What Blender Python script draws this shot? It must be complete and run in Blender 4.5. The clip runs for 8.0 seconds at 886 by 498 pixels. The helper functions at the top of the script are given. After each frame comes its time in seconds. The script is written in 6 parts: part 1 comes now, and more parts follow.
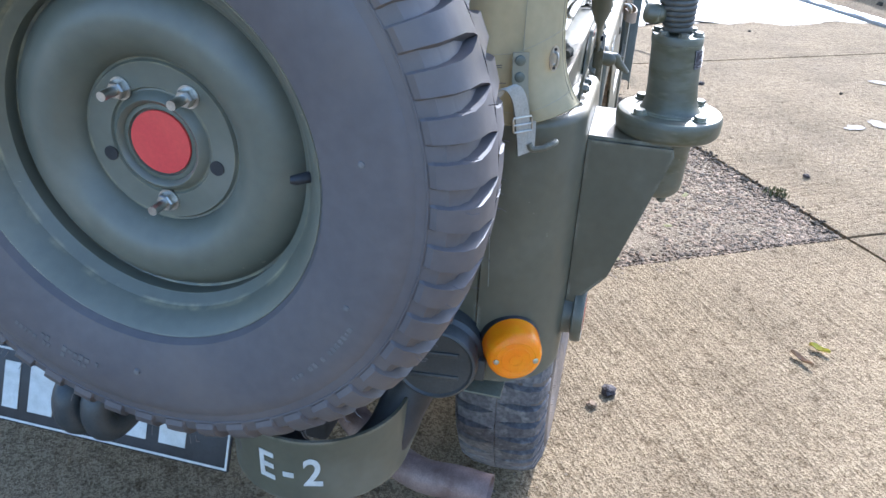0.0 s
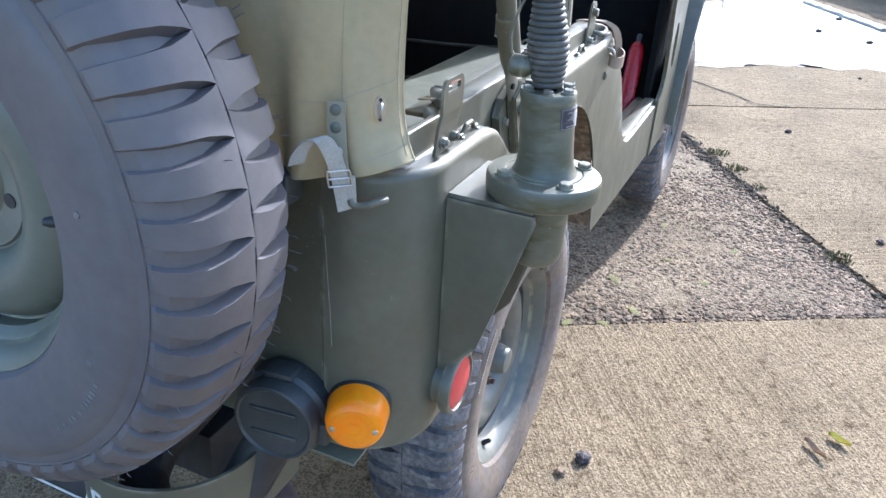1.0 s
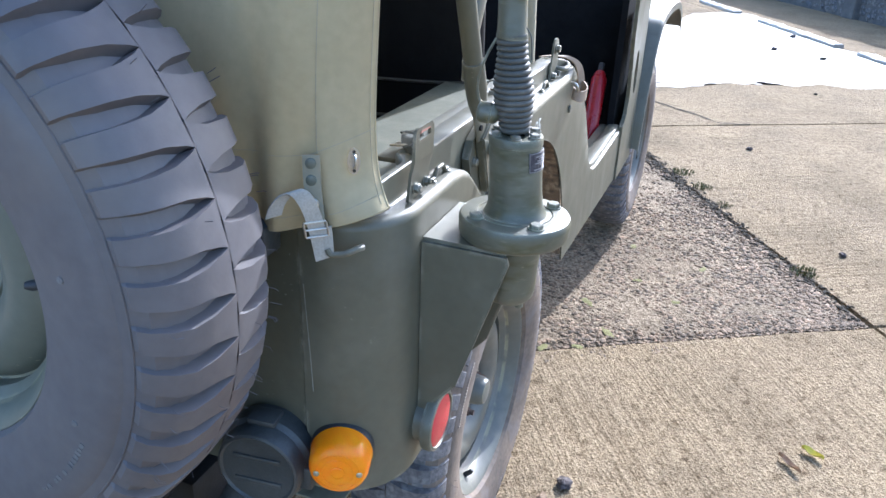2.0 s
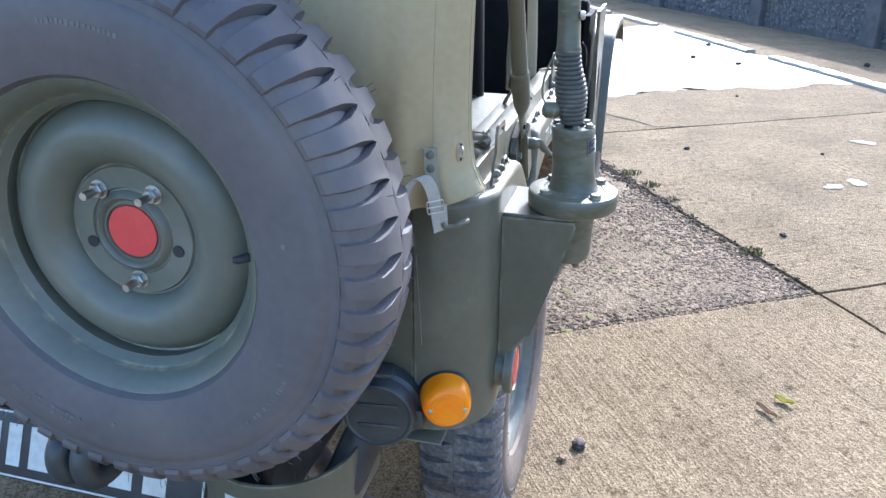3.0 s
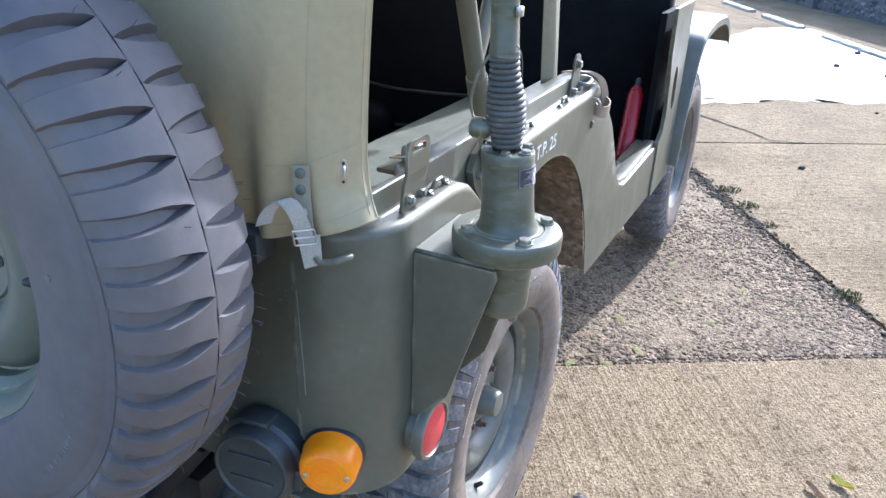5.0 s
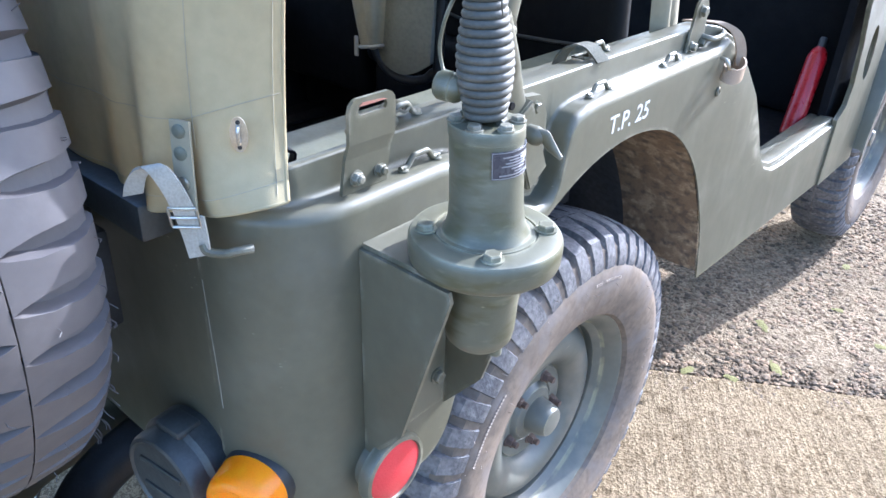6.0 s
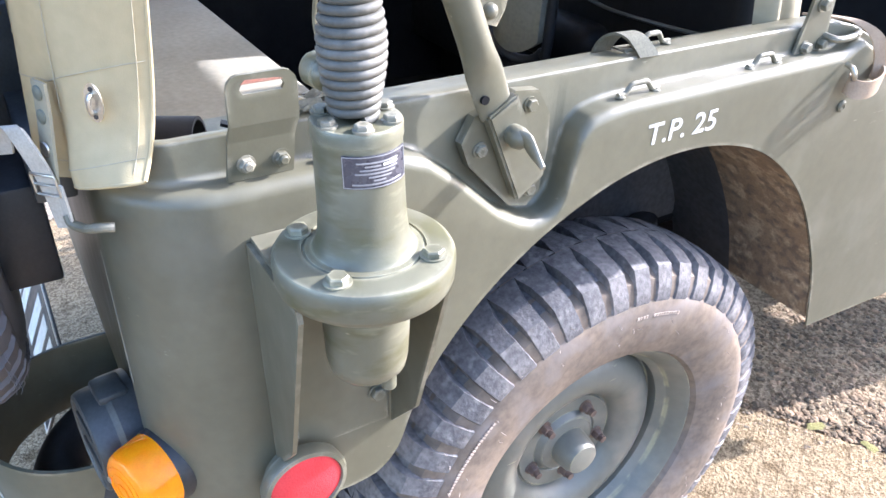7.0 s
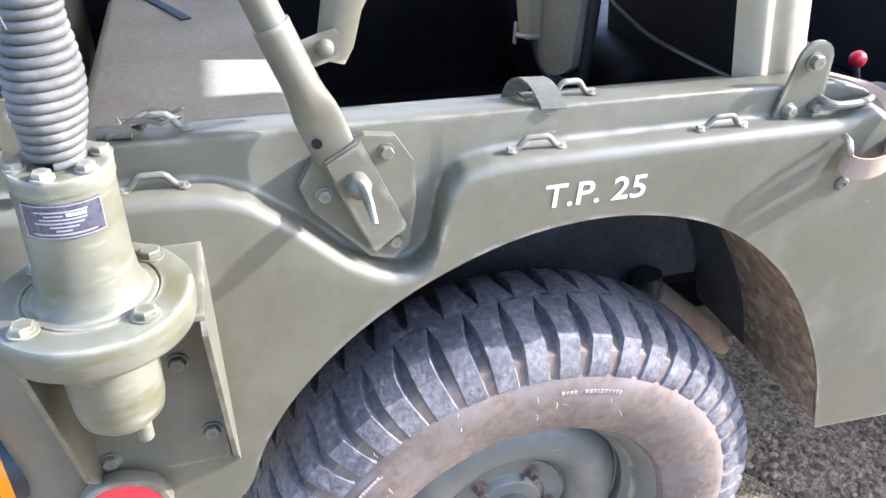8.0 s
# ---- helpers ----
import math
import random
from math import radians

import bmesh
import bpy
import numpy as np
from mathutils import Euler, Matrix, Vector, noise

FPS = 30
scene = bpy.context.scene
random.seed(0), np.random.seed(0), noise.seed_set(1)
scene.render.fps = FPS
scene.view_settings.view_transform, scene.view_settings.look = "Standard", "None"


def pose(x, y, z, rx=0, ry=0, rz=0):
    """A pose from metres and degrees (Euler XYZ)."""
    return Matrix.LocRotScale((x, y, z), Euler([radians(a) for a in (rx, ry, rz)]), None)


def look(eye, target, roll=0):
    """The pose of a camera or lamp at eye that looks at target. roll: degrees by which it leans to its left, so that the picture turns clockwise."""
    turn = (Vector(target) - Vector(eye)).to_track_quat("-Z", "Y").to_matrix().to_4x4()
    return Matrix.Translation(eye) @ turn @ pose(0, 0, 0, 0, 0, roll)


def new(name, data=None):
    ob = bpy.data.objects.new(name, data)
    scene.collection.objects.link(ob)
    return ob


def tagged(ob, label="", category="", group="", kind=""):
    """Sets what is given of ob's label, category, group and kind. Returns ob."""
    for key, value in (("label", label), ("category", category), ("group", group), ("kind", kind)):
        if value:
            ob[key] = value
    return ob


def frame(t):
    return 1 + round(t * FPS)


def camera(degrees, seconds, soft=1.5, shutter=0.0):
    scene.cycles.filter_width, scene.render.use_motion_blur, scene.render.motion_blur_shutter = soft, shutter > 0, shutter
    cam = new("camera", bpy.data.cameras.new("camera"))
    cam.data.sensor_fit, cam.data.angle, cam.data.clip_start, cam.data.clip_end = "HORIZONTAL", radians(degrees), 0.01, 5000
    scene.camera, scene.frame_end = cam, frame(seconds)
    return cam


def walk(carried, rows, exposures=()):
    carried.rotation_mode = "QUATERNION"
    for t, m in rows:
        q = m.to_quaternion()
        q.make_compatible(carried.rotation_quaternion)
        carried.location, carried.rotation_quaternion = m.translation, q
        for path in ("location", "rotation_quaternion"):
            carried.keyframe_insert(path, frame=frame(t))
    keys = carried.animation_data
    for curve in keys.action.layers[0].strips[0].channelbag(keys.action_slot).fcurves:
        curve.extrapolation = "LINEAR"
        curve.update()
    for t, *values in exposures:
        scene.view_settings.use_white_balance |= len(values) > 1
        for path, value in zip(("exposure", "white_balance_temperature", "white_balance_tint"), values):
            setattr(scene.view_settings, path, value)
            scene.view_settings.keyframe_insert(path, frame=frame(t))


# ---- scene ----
cam = camera(60.3, 8.0)
PATH = [
    (0, (-0.019, 0.0, 1.31), (-0.429, 1.713, 0.363), 2.7),
    (0.5, (0.133, 0.106, 1.32), (-0.439, 1.784, 0.393), 3.1),
    (1, (0.268, 0.199, 1.331), (-0.42, 1.842, 0.422), 3.7),
    (1.2, (0.287, 0.254, 1.333), (-0.413, 1.898, 0.434), 3.7),
    (2.3, (0.236, 0.102, 1.38), (-0.352, 1.823, 0.548), 1.7),
    (2.5, (0.197, 0.024, 1.388), (-0.357, 1.762, 0.567), 1.2),
    (3, (0.139, -0.111, 1.389), (-0.341, 1.661, 0.596), 0.4),
    (3.5, (0.126, -0.134, 1.4), (-0.331, 1.653, 0.628), 0.3),
    (4, (0.147, -0.089, 1.394), (-0.36, 1.687, 0.627), 0.8),
    (4.5, (0.247, 0.042, 1.39), (-0.371, 1.774, 0.602), 1.9),
    (4.7, (0.295, 0.107, 1.387), (-0.378, 1.811, 0.585), 2.2),
    (5.8, (0.39, 0.488, 1.325), (-0.664, 1.9, 0.379), 2.5),
    (6, (0.402, 0.561, 1.318), (-0.719, 1.9, 0.345), 2.5),
    (6.5, (0.465, 0.716, 1.314), (-0.827, 1.846, 0.287), 2.3),
    (7, (0.491, 0.842, 1.305), (-0.947, 1.748, 0.251), 2.0),
    (7.5, (0.48, 1.0, 1.311), (-1.063, 1.69, 0.242), 1.7),
    (8, (0.536, 1.164, 1.33), (-1.067, 1.672, 0.247), 2.0),
]
walk(cam, [(t, look(eye, target, roll)) for t, eye, target, roll in PATH],
     exposures=[(0, 1.73, 5170, 14), (4.7, 1.73, 5150, 14), (6, 2.20, 5080, 15), (7, 2.56, 5560, 19), (8, 2.50, 5380, 21)])

# ---- light ----
SUN_ELEV, SUN_AZ = radians(30.5), radians(10.5)  # azimuth from +y towards +x
world = bpy.data.worlds.new("sky")
scene.world = world
world.use_nodes = True
wn = world.node_tree.nodes
sky = wn.new("ShaderNodeTexSky")
sky.sky_type = "NISHITA"
sky.sun_disc = False
sky.sun_elevation = SUN_ELEV
sky.sun_rotation = SUN_AZ
sky.dust_density = 2.2
sky.air_density = 1.2
wn["Background"].inputs["Strength"].default_value = 0.15
world.node_tree.links.new(sky.outputs[0], wn["Background"].inputs["Color"])
sun = new("sun", bpy.data.lights.new("sun", "SUN"))
sun.data.energy = 2.95
sun.data.angle = radians(0.55)
sun.data.color = (1.0, 0.95, 0.87)
sun.matrix_world = look((0, 0, 20), (-math.sin(SUN_AZ) * math.cos(SUN_ELEV), -math.cos(SUN_AZ) * math.cos(SUN_ELEV), 20 - math.sin(SUN_ELEV)))


# ---- materials ----
def material(name, base, second=None, scale=8.0, mix=(0.4, 0.65), rough=0.6, rough_var=0.15, metal=0.0, bump=0.2, bump_scale=200.0,
             fine=0.15, bump_dist=0.002, coat=0.0, dust=None, dust_scale=3.0, dust_mix=(0.55, 0.75), voronoi=False):
    m = bpy.data.materials.new(name)
    m.use_nodes = True
    n, l = m.node_tree.nodes, m.node_tree.links
    b = n["Principled BSDF"]
    co = n.new("ShaderNodeTexCoord")

    def noise_tex(s, detail=6.0):
        t = n.new("ShaderNodeTexNoise")
        t.inputs["Scale"].default_value = s
        t.inputs["Detail"].default_value = detail
        l.new(co.outputs["Object"], t.inputs["Vector"])
        return t

    def ramp(src, lo, hi, c0, c1):
        r = n.new("ShaderNodeValToRGB")
        r.color_ramp.elements[0].position, r.color_ramp.elements[1].position = lo, hi
        r.color_ramp.elements[0].color, r.color_ramp.elements[1].color = c0, c1
        l.new(src, r.inputs["Fac"])
        return r

    def blend(fac, a, bcol, kind="MIX"):
        x = n.new("ShaderNodeMix")
        x.data_type, x.blend_type = "RGBA", kind
        if fac is None:
            x.inputs[0].default_value = 1.0
        else:
            l.new(fac, x.inputs[0])
        for sock, v in ((x.inputs[6], a), (x.inputs[7], bcol)):
            if isinstance(v, tuple):
                sock.default_value = v
            else:
                l.new(v, sock)
        return x.outputs[2]

    c = (*base, 1)
    big = noise_tex(scale)
    col = blend(ramp(big.outputs["Fac"], mix[0], mix[1], (0, 0, 0, 1), (1, 1, 1, 1)).outputs["Color"], c, (*(second or base), 1))
    if fine:
        small = noise_tex(scale * 14, 8.0)
        g0, g1 = 1 - fine, 1 + fine
        col = blend(None, col, ramp(small.outputs["Fac"], 0.3, 0.7, (g0, g0, g0, 1), (g1, g1, g1, 1)).outputs["Color"], "MULTIPLY")
    if dust:
        d = noise_tex(dust_scale, 9.0)
        col = blend(ramp(d.outputs["Fac"], dust_mix[0], dust_mix[1], (0, 0, 0, 1), (1, 1, 1, 1)).outputs["Color"], col, (*dust, 1))
    l.new(col, b.inputs["Base Color"])
    rr = n.new("ShaderNodeMapRange")
    rr.inputs["To Min"].default_value, rr.inputs["To Max"].default_value = max(0.02, rough - rough_var), min(1, rough + rough_var)
    l.new(noise_tex(scale * 3).outputs["Fac"], rr.inputs["Value"])
    l.new(rr.outputs[0], b.inputs["Roughness"])
    b.inputs["Metallic"].default_value = metal
    b.inputs["Coat Weight"].default_value = coat
    b.inputs["Coat Roughness"].default_value = 0.24
    if bump:
        bp = n.new("ShaderNodeBump")
        bp.inputs["Strength"].default_value = bump
        bp.inputs["Distance"].default_value = bump_dist
        if voronoi:
            v = n.new("ShaderNodeTexVoronoi")
            v.inputs["Scale"].default_value = bump_scale
            l.new(co.outputs["Object"], v.inputs["Vector"])
            l.new(v.outputs["Distance"], bp.inputs["Height"])
        else:
            l.new(noise_tex(bump_scale, 4.0).outputs["Fac"], bp.inputs["Height"])
        l.new(bp.outputs[0], b.inputs["Normal"])
    return m


def paint(name, base, second, rough=0.36, dust=(0.24, 0.225, 0.17), dust_mix=(0.60, 0.86), worn=(0.27, 0.25, 0.155), wear=1.0, coat=0.45, radius=0.0035, grime=0.0):
    """Brushed-on gloss paint: streaks down its height, dust, fine scratches, and edges rubbed pale."""
    m = material(name, base, second, scale=5, rough=rough, rough_var=0.09, bump=0.05, bump_scale=420, fine=0.07, coat=coat, dust=dust, dust_scale=9, dust_mix=dust_mix)
    n, l = m.node_tree.nodes, m.node_tree.links
    b = n["Principled BSDF"]
    co = n.new("ShaderNodeTexCoord")

    def stretched(scale, seed, detail=4.0):
        mp = n.new("ShaderNodeMapping")
        mp.inputs["Scale"].default_value = scale
        mp.inputs["Location"].default_value = (seed, seed * 1.7, seed * 0.6)
        l.new(co.outputs["Object"], mp.inputs["Vector"])
        t = n.new("ShaderNodeTexNoise")
        t.inputs["Scale"].default_value = 1.0
        t.inputs["Detail"].default_value = detail
        l.new(mp.outputs["Vector"], t.inputs["Vector"])
        return t.outputs["Fac"]

    def rng_map(src, lo, hi, to0, to1):
        r = n.new("ShaderNodeMapRange")
        for k, v in zip(("From Min", "From Max", "To Min", "To Max"), (lo, hi, to0, to1)):
            r.inputs[k].default_value = v
        l.new(src, r.inputs["Value"])
        return r.outputs[0]

    def maths(kind, a, c):
        q = n.new("ShaderNodeMath")
        q.operation = kind
        for sock, v in ((q.inputs[0], a), (q.inputs[1], c)):
            if isinstance(v, float):
                sock.default_value = v
            else:
                l.new(v, sock)
        q.use_clamp = True
        return q.outputs[0]

    def over(fac, a, c, kind="MIX"):
        x = n.new("ShaderNodeMix")
        x.data_type, x.blend_type = "RGBA", kind
        l.new(fac, x.inputs[0])
        l.new(a, x.inputs[6])
        x.inputs[7].default_value = (*c, 1)
        return x.outputs[2]

    col = b.inputs["Base Color"].links[0].from_socket
    streak = stretched((38, 38, 3), 1.0)
    col = over(rng_map(streak, 0.40, 0.78, 0.0, 0.16), col, tuple(c * 1.35 for c in base))
    col = over(rng_map(stretched((7, 7, 5), 5.0, 6.0), 0.45, 0.72, 0.0, 0.32), col, tuple(c * 0.68 for c in base))
    if grime:
        col = over(rng_map(stretched((24, 24, 80), 8.0, 7.0), 0.48, 0.66, 0.0, grime), col, (base[0] * 0.72, base[1] * 0.70, base[2] * 0.42))
        col = over(rng_map(stretched((30, 30, 120), 9.0, 7.0), 0.58, 0.72, 0.0, grime * 0.32), col, worn)
    # edges rubbed through
    bev = n.new("ShaderNodeBevel")
    bev.samples = 4
    bev.inputs["Radius"].default_value = radius
    geo = n.new("ShaderNodeNewGeometry")
    dot = n.new("ShaderNodeVectorMath")
    dot.operation = "DOT_PRODUCT"
    l.new(bev.outputs[0], dot.inputs[0])
    l.new(geo.outputs["Normal"], dot.inputs[1])
    edge = rng_map(dot.outputs["Value"], 0.992, 0.92, 0.0, 1.0)
    patchy = rng_map(stretched((30, 22, 30), 2.0, 9.0), 0.45, 0.62, 0.0, wear)
    col = over(maths("MULTIPLY", edge, patchy), col, worn)
    # scuffs and fine scratches
    scuff = maths("MULTIPLY", rng_map(stretched((150, 22, 260), 3.0, 3.0), 0.69, 0.75, 0.0, 0.6), rng_map(stretched((7, 7, 9), 4.0), 0.57, 0.66, 0.0, 1.0))
    col = over(scuff, col, tuple(c * 1.9 for c in worn))
    l.new(col, b.inputs["Base Color"])
    rough_src = b.inputs["Roughness"].links[0].from_socket
    l.new(maths("ADD", rough_src, rng_map(streak, 0.3, 0.75, -0.02, 0.05)), b.inputs["Roughness"])
    low = n.new("ShaderNodeBump")
    low.inputs["Strength"].default_value, low.inputs["Distance"].default_value = 0.12, 0.004
    l.new(stretched((14, 14, 8), 6.0, 2.0), low.inputs["Height"])
    old = b.inputs["Normal"].links[0].from_node
    l.new(low.outputs[0], old.inputs["Normal"])
    return m


OLIVE = paint("olive_paint", (0.098, 0.093, 0.061), (0.114, 0.108, 0.072), 0.44, dust=(0.170, 0.162, 0.122), dust_mix=(0.54, 0.84), worn=(0.27, 0.25, 0.19), coat=0.08, radius=0.008)
OLIVE_AERIAL = paint("olive_aerial_paint", (0.104, 0.101, 0.067), (0.125, 0.121, 0.082), 0.42, (0.185, 0.18, 0.128), (0.52, 0.76), (0.34, 0.325, 0.225), 1.0, 0.10, 0.006, 0.75)
OLIVE_SPARE = paint("olive_spare_paint", (0.122, 0.125, 0.092), (0.145, 0.147, 0.11), 0.40, (0.21, 0.20, 0.155), (0.55, 0.82), coat=0.1)
OLIVE_WHEEL = paint("olive_wheel_paint", (0.118, 0.117, 0.094), (0.145, 0.142, 0.114), 0.42, (0.27, 0.225, 0.17), (0.50, 0.80), coat=0.0)
# cabin shade is put into this near-black colour, far below the olive paint
INTERIOR_SHADE = material("interior_shade_paint", (0.0042, 0.0048, 0.0065), (0.007, 0.0075, 0.009), scale=14, rough=0.8, bump=0.12, bump_scale=300, fine=0.15, dust=(0.010, 0.010, 0.011), dust_scale=6)
INTERIOR_SHADE.node_tree.nodes["Principled BSDF"].inputs["Specular IOR Level"].default_value = 0.15
SPRING = material("spring_paint", (0.070, 0.068, 0.056), (0.090, 0.087, 0.072), scale=20, rough=0.62, bump=0.1, bump_scale=350, fine=0.15, dust=(0.17, 0.16, 0.135), dust_scale=40, dust_mix=(0.55, 0.8))
LETTER = material("sidewall_lettering", (0.40, 0.33, 0.27), (0.28, 0.225, 0.18), scale=60, rough=0.8, bump=0.1, fine=0.2)
MUD = material("dried_mud", (0.19, 0.130, 0.078), (0.31, 0.235, 0.15), scale=38, mix=(0.48, 0.62), rough=0.85, bump=0.6, bump_scale=110, fine=0.35, bump_dist=0.004, dust=(0.105, 0.078, 0.055), dust_scale=55, dust_mix=(0.48, 0.66))
DRY_MUD = material("tan_mud", (0.27, 0.19, 0.125), (0.34, 0.25, 0.17), scale=22, rough=0.85, bump=0.3, bump_scale=140, fine=0.2)
CLOD = material("dark_clod", (0.060, 0.045, 0.040), (0.13, 0.105, 0.09), scale=60, mix=(0.5, 0.7), rough=0.85, bump=0.4, bump_scale=200)
UNDERSEAL = material("underseal", (0.030, 0.031, 0.035), (0.052, 0.051, 0.052), scale=7, rough=0.7, bump=0.4, bump_scale=90, fine=0.3, bump_dist=0.004, dust=(0.085, 0.078, 0.072), dust_scale=5, dust_mix=(0.56, 0.78))
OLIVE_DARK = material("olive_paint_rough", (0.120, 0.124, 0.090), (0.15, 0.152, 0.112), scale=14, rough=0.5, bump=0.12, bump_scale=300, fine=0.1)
DIRTY = material("dirty_underside", (0.05, 0.05, 0.045), (0.16, 0.12, 0.085), scale=9, rough=0.8, bump=0.4, bump_scale=120, fine=0.3, bump_dist=0.003)
RUBBER = material("tyre_rubber", (0.100, 0.090, 0.090), (0.122, 0.110, 0.108), scale=5, rough=0.55, bump=0.06, bump_scale=260, fine=0.08, dust=(0.155, 0.130, 0.112), dust_scale=6, dust_mix=(0.5, 0.85))
RUBBER_LIGHT = material("rubbed_rubber", (0.13, 0.125, 0.122), (0.17, 0.16, 0.15), scale=40, rough=0.7, bump=0.1)
RIM_EDGE = material("rubbed_rim", (0.28, 0.275, 0.235), (0.16, 0.158, 0.125), scale=30, rough=0.45, bump=0.1, fine=0.2)
RUBBER_WORN = material("tyre_rubber_dusty", (0.122, 0.094, 0.070), (0.205, 0.152, 0.106), scale=6, rough=0.8, bump=0.12, bump_scale=260, fine=0.22, dust=(0.17, 0.145, 0.13), dust_scale=17, dust_mix=(0.50, 0.74))
TREAD = material("tread_rubber", (0.088, 0.084, 0.086), (0.165, 0.150, 0.142), scale=9, rough=0.75, bump=0.35, bump_scale=200, fine=0.35, dust=(0.235, 0.220, 0.205), dust_scale=60, dust_mix=(0.54, 0.74), bump_dist=0.003)
CANVAS = material("canvas", (0.44, 0.355, 0.195), (0.475, 0.388, 0.222), scale=6, rough=0.9, rough_var=0.05, bump=0.35, bump_scale=900, fine=0.06, bump_dist=0.0006)
CANVAS_FLAP = material("flap_canvas", (0.36, 0.315, 0.21), (0.40, 0.352, 0.24), scale=6, rough=0.9, rough_var=0.05, bump=0.35, bump_scale=900, fine=0.06, bump_dist=0.0006)
CANVAS_ROOF = material("roof_canvas", (0.275, 0.242, 0.16), (0.31, 0.275, 0.185), scale=6, rough=0.9, rough_var=0.05, bump=0.35, bump_scale=900, fine=0.06, bump_dist=0.0006)
HOOD_TOP = material("hood_top_canvas", (0.275, 0.242, 0.16), (0.31, 0.275, 0.185), scale=6, rough=0.9, rough_var=0.05, bump=0.35, bump_scale=900, fine=0.06, bump_dist=0.0006)
# the unseen hood top's high share adds fill light over the bench
for cloth, tint, share in ((CANVAS, (0.54, 0.455, 0.26, 1), 0.18), (HOOD_TOP, (0.74, 0.68, 0.55, 1), 0.55)):
    nt = cloth.node_tree
    tl = nt.nodes.new("ShaderNodeBsdfTranslucent")
    tl.inputs["Color"].default_value = tint
    tm = nt.nodes.new("ShaderNodeMixShader")
    tm.inputs[0].default_value = share
    nt.links.new(nt.nodes["Principled BSDF"].outputs[0], tm.inputs[1])
    nt.links.new(tl.outputs[0], tm.inputs[2])
    nt.links.new(tm.outputs[0], nt.nodes["Material Output"].inputs["Surface"])
CANVAS_GREY = material("seat_canvas", (0.262, 0.242, 0.190), (0.305, 0.284, 0.228), scale=7, rough=0.9, rough_var=0.05, bump=0.4, bump_scale=700, fine=0.1, bump_dist=0.001)
WEB = material("webbing", (0.092, 0.090, 0.066), (0.118, 0.115, 0.088), scale=30, rough=0.9, bump=0.5, bump_scale=800, fine=0.2, bump_dist=0.001)
SEAT_BLACK = material("black_vinyl", (0.004, 0.0044, 0.006), (0.006, 0.0065, 0.008), scale=20, rough=0.6, bump=0.1)
SEAT_BLACK.node_tree.nodes["Principled BSDF"].inputs["Specular IOR Level"].default_value = 0.2
SEAT_CLOTH = material("seat_cloth", (0.20, 0.193, 0.145), (0.24, 0.232, 0.178), scale=9, rough=0.9, bump=0.4, bump_scale=700, fine=0.1, bump_dist=0.001)
STRAP = material("pale_strap", (0.37, 0.34, 0.28), (0.43, 0.40, 0.335), scale=30, rough=0.8, bump=0.3, bump_scale=600, fine=0.12, bump_dist=0.0007)
TAN = material("tan_leather", (0.30, 0.215, 0.14), (0.35, 0.26, 0.178), scale=30, rough=0.7, bump=0.2, bump_scale=500, fine=0.1, bump_dist=0.0006)
STEEL = material("bare_steel", (0.55, 0.54, 0.5), (0.42, 0.4, 0.36), scale=60, rough=0.35, metal=1.0, bump=0.1, bump_scale=500)
RUSTY = material("rusty_nut", (0.10, 0.065, 0.048), (0.16, 0.105, 0.075), scale=90, rough=0.75, bump=0.4, bump_scale=500)
RED = material("red_paint", (0.62, 0.06, 0.055), (0.66, 0.075, 0.06), scale=20, rough=0.45, bump=0.05, fine=0.05)
RED_DARK = material("red_enamel", (0.30, 0.008, 0.014), (0.26, 0.008, 0.012), scale=20, rough=0.3, bump=0.03, fine=0.05)
KNOB = material("red_knob", (0.42, 0.012, 0.02), (0.38, 0.01, 0.016), scale=20, rough=0.3, bump=0.03, fine=0.05)
AMBER = material("amber_lens", (1.0, 0.265, 0.0), (1.0, 0.32, 0.002), scale=40, rough=0.22, rough_var=0.06, bump=0.10, bump_scale=260, fine=0.05)
AMBER.node_tree.nodes["Principled BSDF"].inputs["Specular IOR Level"].default_value = 0.3
AMBER.node_tree.nodes["Principled BSDF"].inputs["Subsurface Weight"].default_value = 0.6
AMBER.node_tree.nodes["Principled BSDF"].inputs["Subsurface Radius"].default_value = (0.02, 0.008, 0.002)
REFLECTOR = material("red_reflector", (0.50, 0.030, 0.040), (0.54, 0.04, 0.05), scale=40, rough=0.22, rough_var=0.06, bump=0.35, bump_scale=420, fine=0.05)
BLACK = material("black_plastic", (0.018, 0.019, 0.02), (0.03, 0.03, 0.032), scale=20, rough=0.5, bump=0.1)
DARK_METAL = material("dark_metal", (0.036, 0.040, 0.040), (0.055, 0.058, 0.056), scale=20, rough=0.42, bump=0.15)
WHITE = material("white_stencil", (0.60, 0.60, 0.555), (0.50, 0.50, 0.455), scale=60, rough=0.6, bump=0.05, fine=0.12)
LABEL = material("label_plate", (0.045, 0.044, 0.056), (0.060, 0.059, 0.068), scale=60, rough=0.28, bump=0.03)
LABEL_INK = material("label_lettering", (0.30, 0.30, 0.31), scale=60, rough=0.4, metal=0.4, bump=0.0)
CHIP = material("red_primer", (0.36, 0.13, 0.09), (0.30, 0.16, 0.11), scale=80, rough=0.7, bump=0.3, bump_scale=400, fine=0.3)
EXHAUST = material("exhaust_pipe", (0.30, 0.22, 0.19), (0.18, 0.12, 0.10), scale=25, rough=0.6, metal=0.4, bump=0.3, bump_scale=200)


